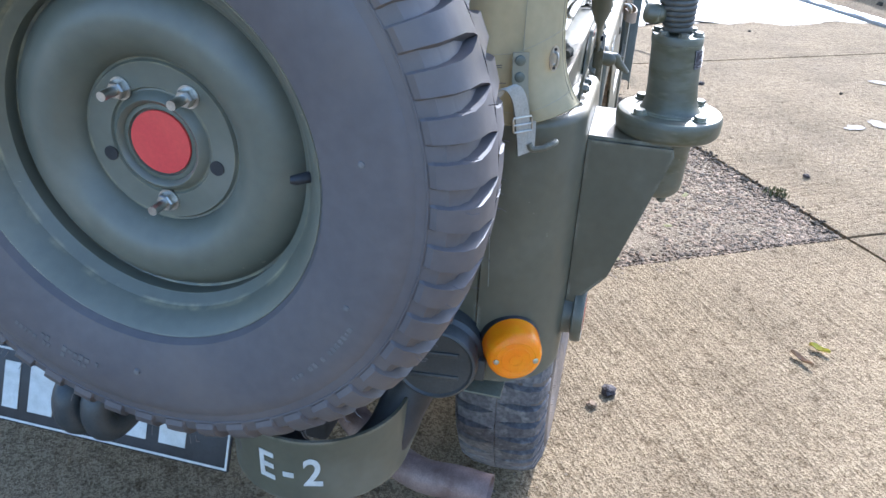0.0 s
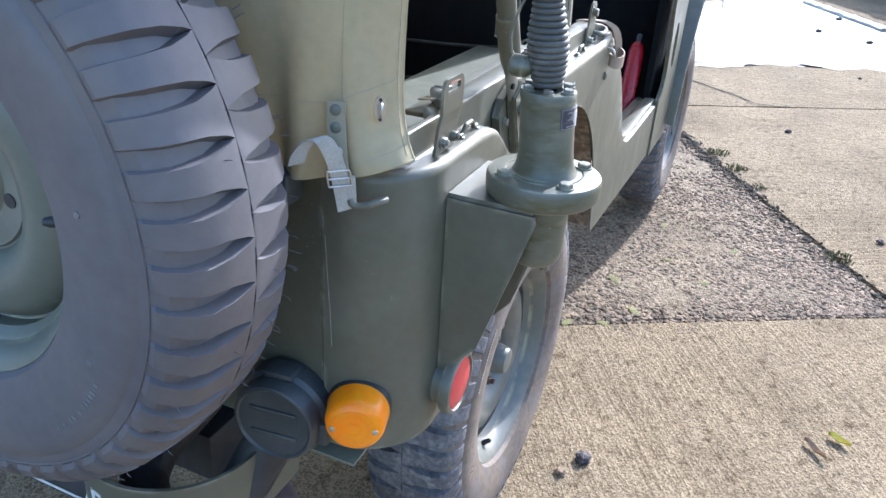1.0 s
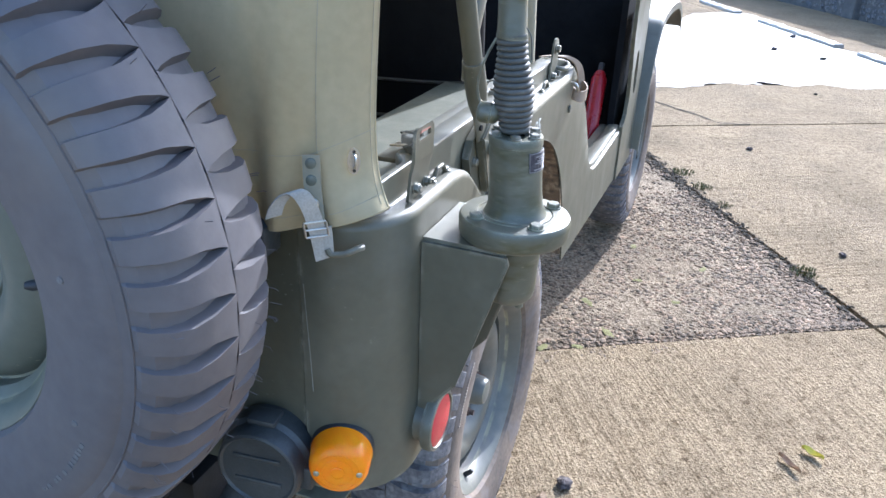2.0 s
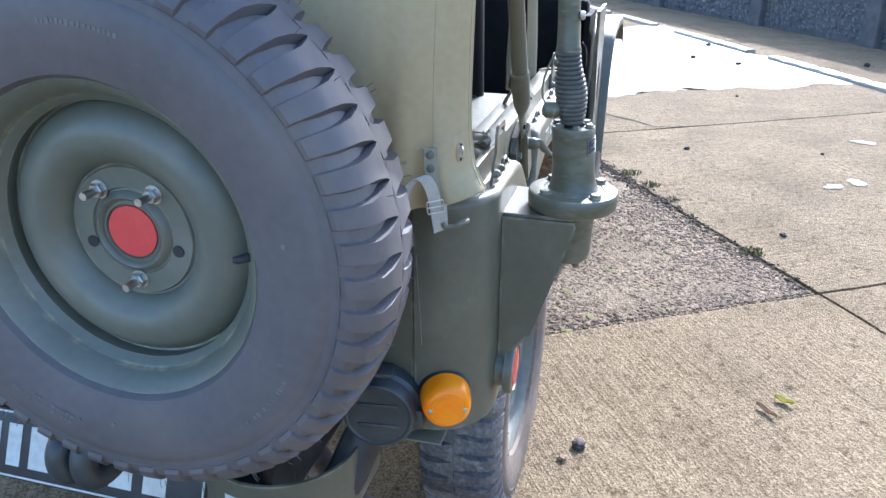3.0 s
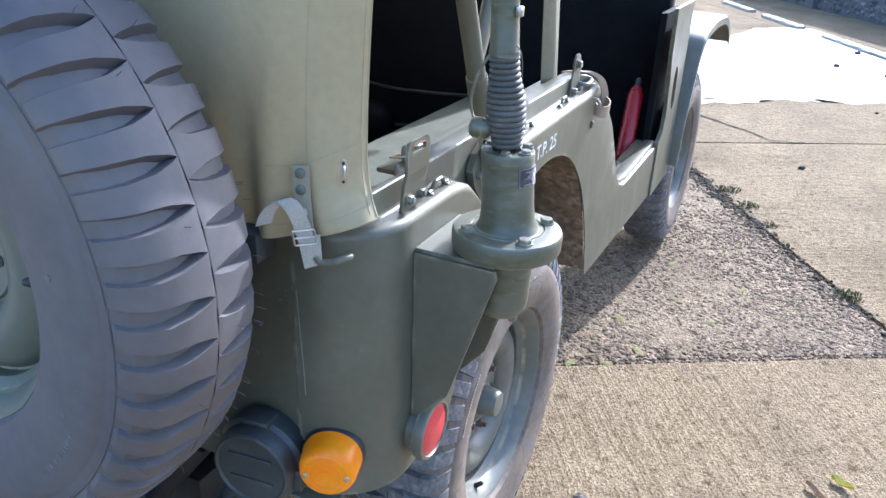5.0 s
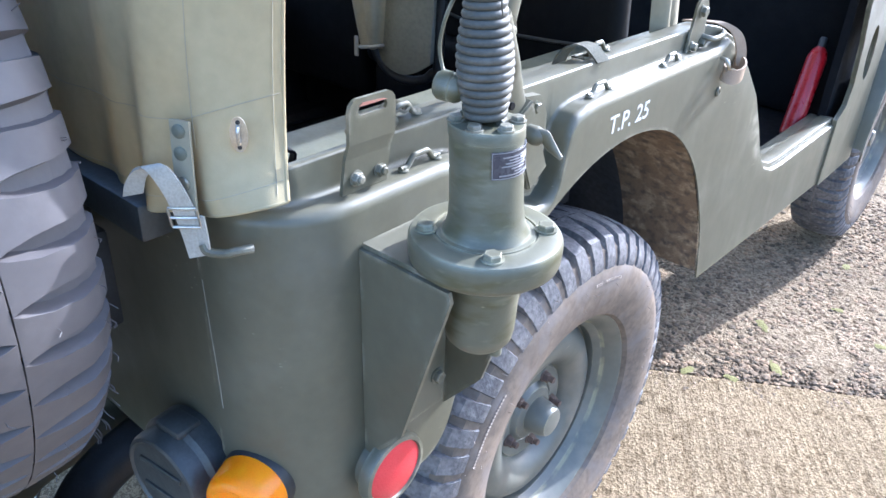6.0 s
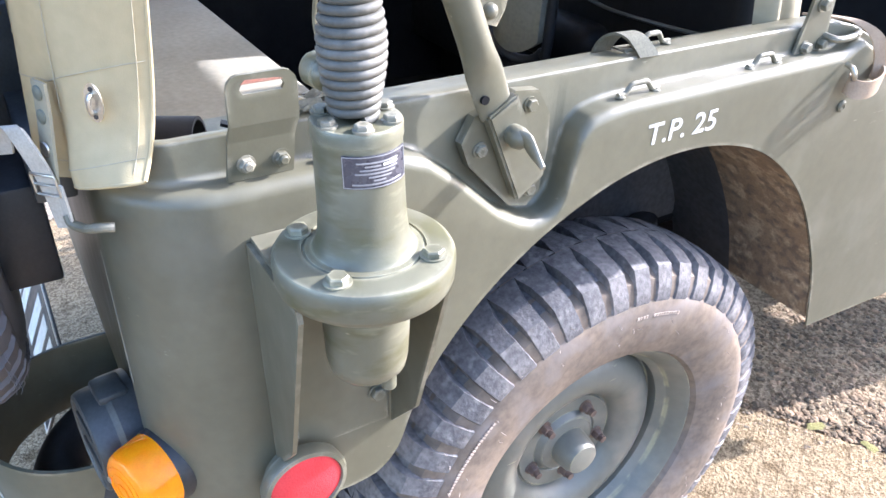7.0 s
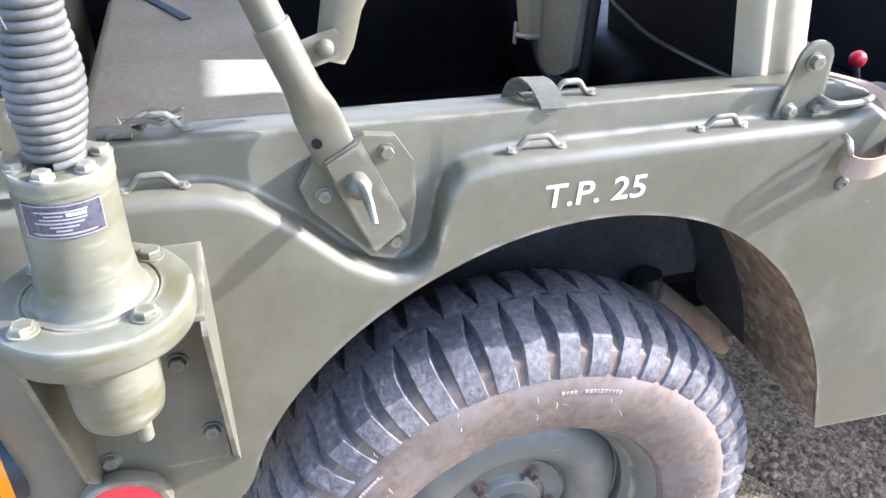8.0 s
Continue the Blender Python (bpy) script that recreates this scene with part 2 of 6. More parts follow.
def concrete(name, angle, base=(0.192, 0.147, 0.091), grain=210.0, rough=0.93, gloss=0.06, brush=1.0):
    """Brushed concrete with its stones showing; angle: the brush's direction in degrees."""
    m = bpy.data.materials.new(name)
    m.use_nodes = True
    n, l = m.node_tree.nodes, m.node_tree.links
    b = n["Principled BSDF"]
    co = n.new("ShaderNodeTexCoord")

    def ramp(src, stops):
        r = n.new("ShaderNodeValToRGB")
        e = r.color_ramp.elements
        e[0].position, e[0].color = stops[0][0], (*stops[0][1], 1)
        e[1].position, e[1].color = stops[-1][0], (*stops[-1][1], 1)
        for p, c in stops[1:-1]:
            q = e.new(p)
            q.color = (*c, 1)
        l.new(src, r.inputs["Fac"])
        return r.outputs["Color"]

    def tex(kind, scale, vec=None, detail=6.0):
        t = n.new(kind)
        t.inputs["Scale"].default_value = scale
        if "Detail" in t.inputs:
            t.inputs["Detail"].default_value = detail
        l.new(vec or co.outputs["Object"], t.inputs["Vector"])
        return t

    def mix(kind, fac, a, c):
        x = n.new("ShaderNodeMix")
        x.data_type, x.blend_type = "RGBA", kind
        x.inputs[0].default_value = fac
        l.new(a, x.inputs[6])
        l.new(c, x.inputs[7])
        return x.outputs[2]

    wobble = n.new("ShaderNodeMix")
    wobble.data_type = "VECTOR"
    wobble.inputs[0].default_value = 0.012
    l.new(co.outputs["Object"], wobble.inputs[4])
    l.new(tex("ShaderNodeTexNoise", 55, None, 3).outputs["Color"], wobble.inputs[5])
    jit = wobble.outputs[1]
    cells = tex("ShaderNodeTexVoronoi", grain, jit)
    big = tex("ShaderNodeTexVoronoi", grain * 0.45, jit)
    stains = ramp(tex("ShaderNodeTexNoise", 1.7, None, 9).outputs["Fac"], [(0.3, tuple(c * 0.78 for c in base)), (0.5, base), (0.72, tuple(c * 1.12 for c in base))])
    sep = n.new("ShaderNodeSeparateColor")
    l.new(cells.outputs["Color"], sep.inputs[0])
    speck = ramp(sep.outputs[0], [(0.0, (0.50, 0.48, 0.46)), (0.12, (0.82, 0.80, 0.78)), (0.4, (1.0, 0.94, 0.88)), (0.86, (1.05, 1.04, 1.02)), (0.94, (1.4, 1.38, 1.36)), (1.0, (1.9, 1.9, 1.9))])
    pits = ramp(tex("ShaderNodeTexNoise", 26, None, 10).outputs["Fac"], [(0.30, (0.55, 0.52, 0.48)), (0.43, (0.96, 0.95, 0.94)), (0.7, (1.07, 1.07, 1.06))])
    tone = mix("MULTIPLY", 1.0, mix("MULTIPLY", 1.0, stains, speck), pits)
    sep2 = n.new("ShaderNodeSeparateColor")
    l.new(big.outputs["Color"], sep2.inputs[0])
    stones = ramp(sep2.outputs[1], [(0.0, (0.58, 0.54, 0.50)), (0.3, (0.84, 0.81, 0.77)), (0.7, (0.98, 0.97, 0.95)), (1.0, (1.30, 1.30, 1.27))])
    bare = ramp(tex("ShaderNodeTexNoise", 2.6, None, 8).outputs["Fac"], [(0.40, (0, 0, 0)), (0.66, (0.7, 0.7, 0.7))])
    worn = n.new("ShaderNodeMix")
    worn.data_type, worn.blend_type = "RGBA", "MULTIPLY"
    l.new(bare, worn.inputs[0])
    l.new(tone, worn.inputs[6])
    l.new(stones, worn.inputs[7])
    b.inputs["Roughness"].default_value = rough
    b.inputs["Specular IOR Level"].default_value = gloss
    mp = n.new("ShaderNodeMapping")
    mp.inputs["Rotation"].default_value = (0, 0, radians(-angle))
    l.new(co.outputs["Object"], mp.inputs["Vector"])
    along = n.new("ShaderNodeMapping")
    along.inputs["Scale"].default_value = (2.2, 80, 1)
    l.new(mp.outputs["Vector"], along.inputs["Vector"])
    lines = tex("ShaderNodeTexNoise", 1.0, along.outputs["Vector"], 2)
    groove = ramp(lines.outputs["Fac"], [(0.36, (0.80, 0.78, 0.75)), (0.48, (0.98, 0.98, 0.97)), (0.62, (1.04, 1.04, 1.03))])
    kept = n.new("ShaderNodeMapRange")
    kept.inputs["From Min"].default_value, kept.inputs["From Max"].default_value = 0.42, 0.60
    kept.inputs["To Min"].default_value, kept.inputs["To Max"].default_value = brush, brush * 0.15
    l.new(tex("ShaderNodeTexNoise", 2.1, None, 7).outputs["Fac"], kept.inputs["Value"])
    grooved = n.new("ShaderNodeMix")
    grooved.data_type, grooved.blend_type = "RGBA", "MULTIPLY"
    l.new(kept.outputs[0], grooved.inputs[0])
    l.new(worn.outputs[2], grooved.inputs[6])
    l.new(groove, grooved.inputs[7])
    l.new(grooved.outputs[2], b.inputs["Base Color"])
    bump = None
    for src, dist, strength in ((lines.outputs["Fac"], 0.009, 0.8 * brush), (big.outputs["Distance"], 0.006, 0.55), (cells.outputs["Distance"], 0.004, 0.7), (tex("ShaderNodeTexNoise", 240, None, 5).outputs["Fac"], 0.003, 0.7)):
        q = n.new("ShaderNodeBump")
        q.inputs["Strength"].default_value, q.inputs["Distance"].default_value = strength, dist
        l.new(src, q.inputs["Height"])
        if bump:
            l.new(bump.outputs[0], q.inputs["Normal"])
        bump = q
    l.new(bump.outputs[0], b.inputs["Normal"])
    return m


CONCRETE = concrete("concrete", 31.8)
CONCRETE_CROSS = concrete("concrete_cross_brushed", 121.8)
GREY_SLAB = concrete("grey_gravel_concrete", 31.8, (0.172, 0.148, 0.118), 90.0, brush=0.0)
AGGREGATE = concrete("aggregate_concrete", 31.8, (0.165, 0.129, 0.086), 120.0, 0.9, 0.08, 0.0)
def vary(mat, lo, hi, tints=((1.0, 1.0, 1.0), (1.1, 0.95, 0.85))):
    """Shade every separate pebble of a joined mesh in its own tone."""
    n, l = mat.node_tree.nodes, mat.node_tree.links
    b = n["Principled BSDF"]
    g = n.new("ShaderNodeNewGeometry")
    r = n.new("ShaderNodeValToRGB")
    e = r.color_ramp.elements
    e[0].color, e[1].color = (*[lo * c for c in tints[0]], 1), (*[hi * c for c in tints[1]], 1)
    l.new(g.outputs["Random Per Island"], r.inputs["Fac"])
    x = n.new("ShaderNodeMix")
    x.data_type, x.blend_type = "RGBA", "MULTIPLY"
    x.inputs[0].default_value = 1.0
    l.new(b.inputs["Base Color"].links[0].from_socket, x.inputs[6])
    l.new(r.outputs["Color"], x.inputs[7])
    l.new(x.outputs[2], b.inputs["Base Color"])


PEBBLE = material("pebbles", (0.158, 0.124, 0.083), (0.255, 0.205, 0.142), scale=25, rough=0.78, bump=0.3, bump_scale=300, fine=0.2)
GRIT = material("grit", (0.20, 0.16, 0.112), (0.30, 0.25, 0.18), scale=25, rough=0.85, bump=0.2, bump_scale=300, fine=0.2)
vary(GRIT, 0.5, 1.6)
PEBBLE.node_tree.nodes["Principled BSDF"].inputs["Specular IOR Level"].default_value = 0.15
vary(PEBBLE, 0.46, 1.60)
SOIL = material("joint_soil", (0.06, 0.05, 0.037), (0.09, 0.075, 0.055), scale=20, rough=0.95, bump=0.8, bump_scale=90, fine=0.4, bump_dist=0.01)
SOIL.node_tree.nodes["Principled BSDF"].inputs["Specular IOR Level"].default_value = 0.05
WEED = material("weed", (0.115, 0.115, 0.045), (0.17, 0.15, 0.065), scale=40, rough=0.9, bump=0.0)
MOSS = material("moss", (0.165, 0.148, 0.042), (0.22, 0.198, 0.062), scale=40, rough=0.9, bump=0.6, bump_scale=300, bump_dist=0.004)
LEAF = material("leaf", (0.50, 0.43, 0.045), (0.58, 0.50, 0.08), scale=60, rough=0.6, bump=0.1)
DEAD_LEAF = material("tan_leaf", (0.33, 0.215, 0.125), (0.42, 0.30, 0.19), scale=60, rough=0.7, bump=0.3)
DAMP_EDGE = material("drying_concrete", (0.19, 0.155, 0.11), (0.22, 0.18, 0.13), scale=3.0, rough=0.66, rough_var=0.12, bump=0.3, bump_scale=120, fine=0.2, bump_dist=0.003)
DAMP = material("damp_concrete", (0.22, 0.185, 0.14), (0.26, 0.22, 0.17), scale=3.0, rough=0.50, rough_var=0.10, bump=0.2, bump_scale=90, fine=0.15, bump_dist=0.003)
WET = material("wet_concrete", (0.28, 0.25, 0.205), (0.34, 0.30, 0.25), scale=1.6, rough=0.36, rough_var=0.12, bump=0.1, bump_scale=60, fine=0.1, bump_dist=0.003)
STONE = material("flint_stone", (0.055, 0.06, 0.07), (0.19, 0.19, 0.195), scale=3, rough=0.75, bump=0.5, bump_scale=40, fine=0.3, bump_dist=0.01)
vary(STONE, 0.6, 1.25, ((0.95, 1.0, 1.1), (1.05, 1.0, 0.95)))
SPLASH = material("dried_splash", (0.26, 0.22, 0.17), (0.20, 0.165, 0.118), scale=34, rough=0.8, bump=0.2, bump_scale=120, fine=0.25)
KERB = material("edging_stone", (0.33, 0.305, 0.265), (0.40, 0.375, 0.33), scale=5, rough=0.36, rough_var=0.08, bump=0.3, bump_scale=60, fine=0.15, bump_dist=0.004)
MORTAR = material("mortar", (0.085, 0.085, 0.088), (0.13, 0.125, 0.12), scale=8, rough=0.95, bump=0.5, bump_scale=60, bump_dist=0.006)
GLASS = bpy.data.materials.new("glass")
GLASS.use_nodes = True
GLASS.node_tree.nodes["Principled BSDF"].inputs["Transmission Weight"].default_value = 1.0
GLASS.node_tree.nodes["Principled BSDF"].inputs["Roughness"].default_value = 0.02


# ---- mesh helpers ----
def world_of(ob):
    return Matrix.Translation(ob.location) if ob.parent is None else Matrix.Identity(4)


def part(name, bm, mat, parent=None, label="", smooth=35):
    """One mesh object with world-space vertices, under a thing or a part."""
    me = bpy.data.meshes.new(name)
    bmesh.ops.recalc_face_normals(bm, faces=bm.faces)
    if smooth:
        limit = radians(smooth)
        for f in bm.faces:
            f.smooth = True
        for e in bm.edges:
            e.smooth = len(e.link_faces) == 2 and e.calc_face_angle(0) < limit
    bm.to_mesh(me)
    bm.free()
    me.materials.append(mat)
    ob = new(name, me)
    if parent is not None:
        ob.parent = parent
        ob.matrix_parent_inverse = world_of(parent).inverted()
    if label:
        tagged(ob, label)
    return ob


def shared(name, src, m, parent):
    """Another object on the same mesh, at the pose m."""
    ob = new(name, src.data)
    ob.parent = parent
    ob.matrix_parent_inverse = world_of(parent).inverted()
    ob.matrix_basis = m
    return ob


def thing(name, loc, label, category, group=""):
    ob = new(name)
    ob.location = loc
    ob.empty_display_size = 0.1
    return tagged(ob, label, category, group)


def axes(d):
    d = Vector(d).normalized()
    u = d.cross(Vector((0, 0, 1)))
    if u.length < 1e-3:
        u = Vector((1, 0, 0))
    u.normalize()
    return d, u, d.cross(u).normalized()


def ring(bm, centre, u, v, r, n, phase=0.0):
    return [bm.verts.new(centre + u * (r * math.cos(2 * math.pi * i / n + phase)) + v * (r * math.sin(2 * math.pi * i / n + phase))) for i in range(n)]


def bridge(bm, a, b):
    n = len(a)
    for i in range(n):
        bm.faces.new((a[i], a[(i + 1) % n], b[(i + 1) % n], b[i]))


def lathe(bm, origin, axis, profile, n=48, caps=(True, True)):
    """profile: (distance along the axis, radius) pairs."""
    d, u, v = axes(axis)
    o = Vector(origin)
    rings = [ring(bm, o + d * a, u, v, r, n) for a, r in profile]
    for a, b in zip(rings, rings[1:]):
        bridge(bm, a, b)
    if caps[0]:
        bm.faces.new(rings[0])
    if caps[1]:
        bm.faces.new(rings[-1][::-1])
    return bm


def tube(bm, pts, r, n=12, closed=False, caps=True):
    pts = [Vector(p) for p in pts]
    count = len(pts)
    rings = []
    u_old = None
    for i, p in enumerate(pts):
        if closed:
            d = (pts[(i + 1) % count] - pts[i - 1]).normalized()
        else:
            d = (pts[min(i + 1, count - 1)] - pts[max(i - 1, 0)]).normalized()
        if u_old is None:
            _, u, v = axes(d)
        else:
            u = (u_old - d * u_old.dot(d)).normalized()
            v = d.cross(u).normalized()
        u_old = u
        rr = r[i] if isinstance(r, (list, tuple)) else r
        rings.append(ring(bm, p, u, v, rr, n))
    for a, b in zip(rings, rings[1:]):
        bridge(bm, a, b)
    if closed:
        bridge(bm, rings[-1], rings[0])
    elif caps:
        bm.faces.new(rings[0][::-1])
        bm.faces.new(rings[-1])
    return bm


def smooth_path(pts, steps=6):
    """Catmull-Rom through the points."""
    p = [Vector(q) for q in pts]
    p = [p[0] * 2 - p[1]] + p + [p[-1] * 2 - p[-2]]
    out = []
    for i in range(1, len(p) - 2):
        for k in range(steps):
            t = k / steps
            a, b, c, d = p[i - 1], p[i], p[i + 1], p[i + 2]
            out.append(0.5 * ((2 * b) + (c - a) * t + (2 * a - 5 * b + 4 * c - d) * t * t + (3 * b - a - 3 * c + d) * t ** 3))
    out.append(p[-2])
    return out


def prism(bm, outline, direction, at=(0, 0, 0)):
    """Closed outline of 3D points, pushed along direction."""
    at, direction = Vector(at), Vector(direction)
    a = [bm.verts.new(Vector(p) + at) for p in outline]
    b = [bm.verts.new(Vector(p) + at + direction) for p in outline]
    bridge(bm, a, b)
    bm.faces.new(a[::-1])
    bm.faces.new(b)
    return bm


def box(bm, lo, hi, bevel=0.0, segments=2, turn=None):
    r = bmesh.ops.create_cube(bm, size=1.0)
    lo, hi = Vector(lo), Vector(hi)
    for v in r["verts"]:
        v.co = Vector(((v.co.x + 0.5) * (hi.x - lo.x) + lo.x, (v.co.y + 0.5) * (hi.y - lo.y) + lo.y, (v.co.z + 0.5) * (hi.z - lo.z) + lo.z))
    if bevel:
        edges = {e for v in r["verts"] for e in v.link_edges}
        bmesh.ops.bevel(bm, geom=list(edges), offset=bevel, segments=segments, affect="EDGES", profile=0.5)
    if turn is not None:
        bmesh.ops.transform(bm, matrix=turn, verts=bm.verts)
    return bm


def bolt_bm(at, axis, r=0.008, h=0.007, washer=True):
    bm = bmesh.new()
    d, u, v = axes(axis)
    at = Vector(at)
    if washer:
        lathe(bm, at, d, [(0, r * 1.25), (0.0018, r * 1.25)], 16)
    rings = [ring(bm, at + d * a, u, v, q, 6) for a, q in ((0.001, r), (h * 0.85, r), (h, r * 0.86))]
    bridge(bm, rings[0], rings[1])
    bridge(bm, rings[1], rings[2])
    bm.faces.new(rings[2])
    return bm


def ribbon(bm, pts, width_dir, width, thick):
    """A flat strap along pts."""
    pts = [Vector(p) for p in pts]
    w = Vector(width_dir).normalized()
    rows = []
    for i, p in enumerate(pts):
        d = (pts[min(i + 1, len(pts) - 1)] - pts[max(i - 1, 0)]).normalized()
        n = d.cross(w).normalized()
        wd = width[i] if isinstance(width, (list, tuple)) else width
        rows.append([bm.verts.new(p + w * (wd * s / 2) + n * (thick * q / 2)) for s, q in ((-1, -1), (1, -1), (1, 1), (-1, 1))])
    for a, b in zip(rows, rows[1:]):
        bridge(bm, a, b)
    bm.faces.new(rows[0][::-1])
    bm.faces.new(rows[-1])
    return bm


def lettering(text, size, m, name, parent, label, squeeze=0.8, mat=None, shear=0.0, bold=0.0):
    cu = bpy.data.curves.new("lettering", "FONT")
    cu.body = text
    cu.size = size
    cu.extrude = 0.0003
    cu.shear = shear
    cu.offset = bold
    cu.align_x, cu.align_y = "CENTER", "CENTER"
    tmp = bpy.data.objects.new("lettering", cu)
    me = bpy.data.meshes.new_from_object(tmp)
    bpy.data.objects.remove(tmp)
    me.transform(m @ Matrix.Diagonal((squeeze, 1, 1, 1)))
    bm = bmesh.new()
    bm.from_mesh(me)
    return part(name, bm, mat or WHITE, parent, label, smooth=0)


def curve_at(table, s):
    """Smooth lookup in a short table of (key, value) pairs."""
    if s <= table[0][0]:
        return table[0][1]
    for (a, va), (b, vb) in zip(table, table[1:]):
        if s <= b:
            return va + (vb - va) * (s - a) / (b - a)
    return table[-1][1]


# ---- ground ----
U, V = Vector((0.85, 0.527, 0)).normalized(), Vector((-0.527, 0.85, 0)).normalized()  # the slabs' own directions


def uv(u, v, z=0.0):
    p = U * u + V * v
    return Vector((p.x, p.y, z))


bm = bmesh.new()
bmesh.ops.create_grid(bm, x_segments=40, y_segments=40, size=400)
for v in bm.verts:
    v.co.z = -0.03
ground = tagged(part("ground", bm, SOIL, None, "", 0), "bare brown soil under and beyond the concrete yard", "ground", kind="structure")

pavement = new("pavement")
tagged(pavement, "weathered tan concrete slabs with dark weedy joints", "pavement", kind="structure")


def slab(u0, u1, v0, v1, mat, top=0.0, label=""):
    bm = bmesh.new()
    g = 0.009
    nu, nv = max(2, int((u1 - u0) / 0.11)), max(2, int((v1 - v0) / 0.11))
    nu, nv = min(nu, 40), min(nv, 40)
    grid = []
    for i in range(nu + 1):
        row = []
        for j in range(nv + 1):
            edge = i in (0, nu) or j in (0, nv)
            p = uv(u0 + g + (u1 - u0 - 2 * g) * i / nu, v0 + g + (v1 - v0 - 2 * g) * j / nv)
            h = noise.noise((p.x * 0.9, p.y * 0.9, 3.1)) * 0.003
            if edge:
                k = noise.noise((p.x * 7, p.y * 7, 9.0)) * 0.008
                p = p + U * (k if i in (0, nu) else 0) + V * (k if j in (0, nv) else 0)
                h -= 0.004
            row.append(bm.verts.new((p.x, p.y, top + h)))
        grid.append(row)
    for i in range(nu):
        for j in range(nv):
            bm.faces.new((grid[i][j], grid[i + 1][j], grid[i + 1][j + 1], grid[i][j + 1]))
    border = [grid[i][0] for i in range(nu)] + [grid[nu][j] for j in range(nv)] + [grid[i][nv] for i in range(nu, 0, -1)] + [grid[0][j] for j in range(nv, 0, -1)]
    low = [bm.verts.new((v.co.x, v.co.y, -0.06)) for v in border]
    bridge(bm, border, low)
    return part("slab", bm, mat, pavement, label)


UC = [-8.6, -4.95, -1.3, 2.33, 6.05]
VC = [-5.6, -3.05, -0.5, 2.068, 4.62, 7.2, 9.8, 12.4, 15.0]
for iu, (u0, u1) in enumerate(zip(UC, UC[1:])):
    for iv, (v0, v1) in enumerate(zip(VC, VC[1:])):
        if iu == 2 and iv == 3:
            slab(u0, u1, v0, v1, AGGREGATE, -0.006, "rough worn aggregate slab")
        elif iu <= 1 and 1 <= iv <= 3:
            slab(u0, u1, v0, v1, GREY_SLAB, -0.003, "grey gravelly slab")
        else:
            slab(u0, u1, v0, v1, CONCRETE_CROSS if iu == 2 else CONCRETE)

# the strip beyond the gutter, in the wall's shade
bm = bmesh.new()
prism(bm, [uv(6.06, -5.6, -0.06), uv(7.75, -5.6, -0.06), uv(7.75, 15.2, -0.06), uv(6.06, 15.2, -0.06)], (0, 0, 0.055))
tagged(part("path", bm, CONCRETE, None, "", 0), "narrow grey path along the foot of the stone wall", "path", kind="structure")
for v0, v1 in ((0.2, 2.2), (2.5, 4.6), (4.95, 7.0), (7.42, 9.15), (9.85, 11.0), (11.5, 12.6)):
    bm = bmesh.new()
    ua, ub = 5.85 + 0.08 * (v0 - 6.2), 5.85 + 0.08 * (v1 - 6.2)
    n = 40
    rows = []
    for k in range(n + 1):
        t = k / n
        u, v = ua + (ub - ua) * t, v0 + (v1 - v0) * t
        e = [0.012 * noise.noise((v * 9, q * 3.1, 2.0)) for q in range(4)]
        rows.append([bm.verts.new(uv(*q)) for q in ((u + e[0], v, -0.05), (u + e[0], v, 0.026), (u + 0.012, v, 0.036 + e[1]), (u + 0.112, v, 0.038 + e[2]), (u + 0.125 + e[3], v, 0.026), (u + 0.125, v, -0.05))])
    for a, b in zip(rows, rows[1:]):
        bridge(bm, a, b)
    bm.faces.new(rows[0])
    bm.faces.new(rows[-1][::-1])
    part("edging_stone", bm, KERB, pavement, "pale low edging stone")

# wet area with a wandering outline
WET_EDGE = [(-2.6, 7.0), (-1.2, 6.45), (-0.30, 6.62), (-0.02, 6.98), (0.48, 7.30), (1.15, 7.55), (1.58, 7.85), (1.80, 8.05), (1.35, 8.95), (0.75, 10.1), (0.15, 11.45), (-0.30, 11.1), (-0.52, 10.1), (-1.2, 9.7), (-2.6, 9.0)]
wet_line = smooth_path([(*q, 0) for q in WET_EDGE + WET_EDGE[:1]], 16)[:-1]
for name, grow, wobble, z, mat, label in (("damp_margin", 0.17, 0.12, 0.0030, DAMP_EDGE, "drying damp concrete round the wet patch"), ("damp_margin", 0.07, 0.10, 0.0036, DAMP, "damp concrete at the wet patch's edge"),
                                         ("puddle", 0.0, 0.10, 0.0042, WET, "broad wet patch glaring white in the sun")):
    bm = bmesh.new()
    outline = []
    for i, p in enumerate(wet_line):
        d = wet_line[(i + 1) % len(wet_line)] - wet_line[i - 1]
        out = Vector((d.y, -d.x, 0)).normalized()
        k = grow + wobble * noise.noise((p.x * 4, p.y * 4, 2 + grow)) + 0.4 * wobble * noise.noise((p.x * 13, p.y * 13, 5 + grow))
        q = p + out * k
        outline.append((q.x, q.y, z))
    bm.faces.new([bm.verts.new(p) for p in outline])
    bmesh.ops.triangulate(bm, faces=bm.faces[:])
    tagged(part(name, bm, mat, None, "", 0), label, "puddle", kind="structure")

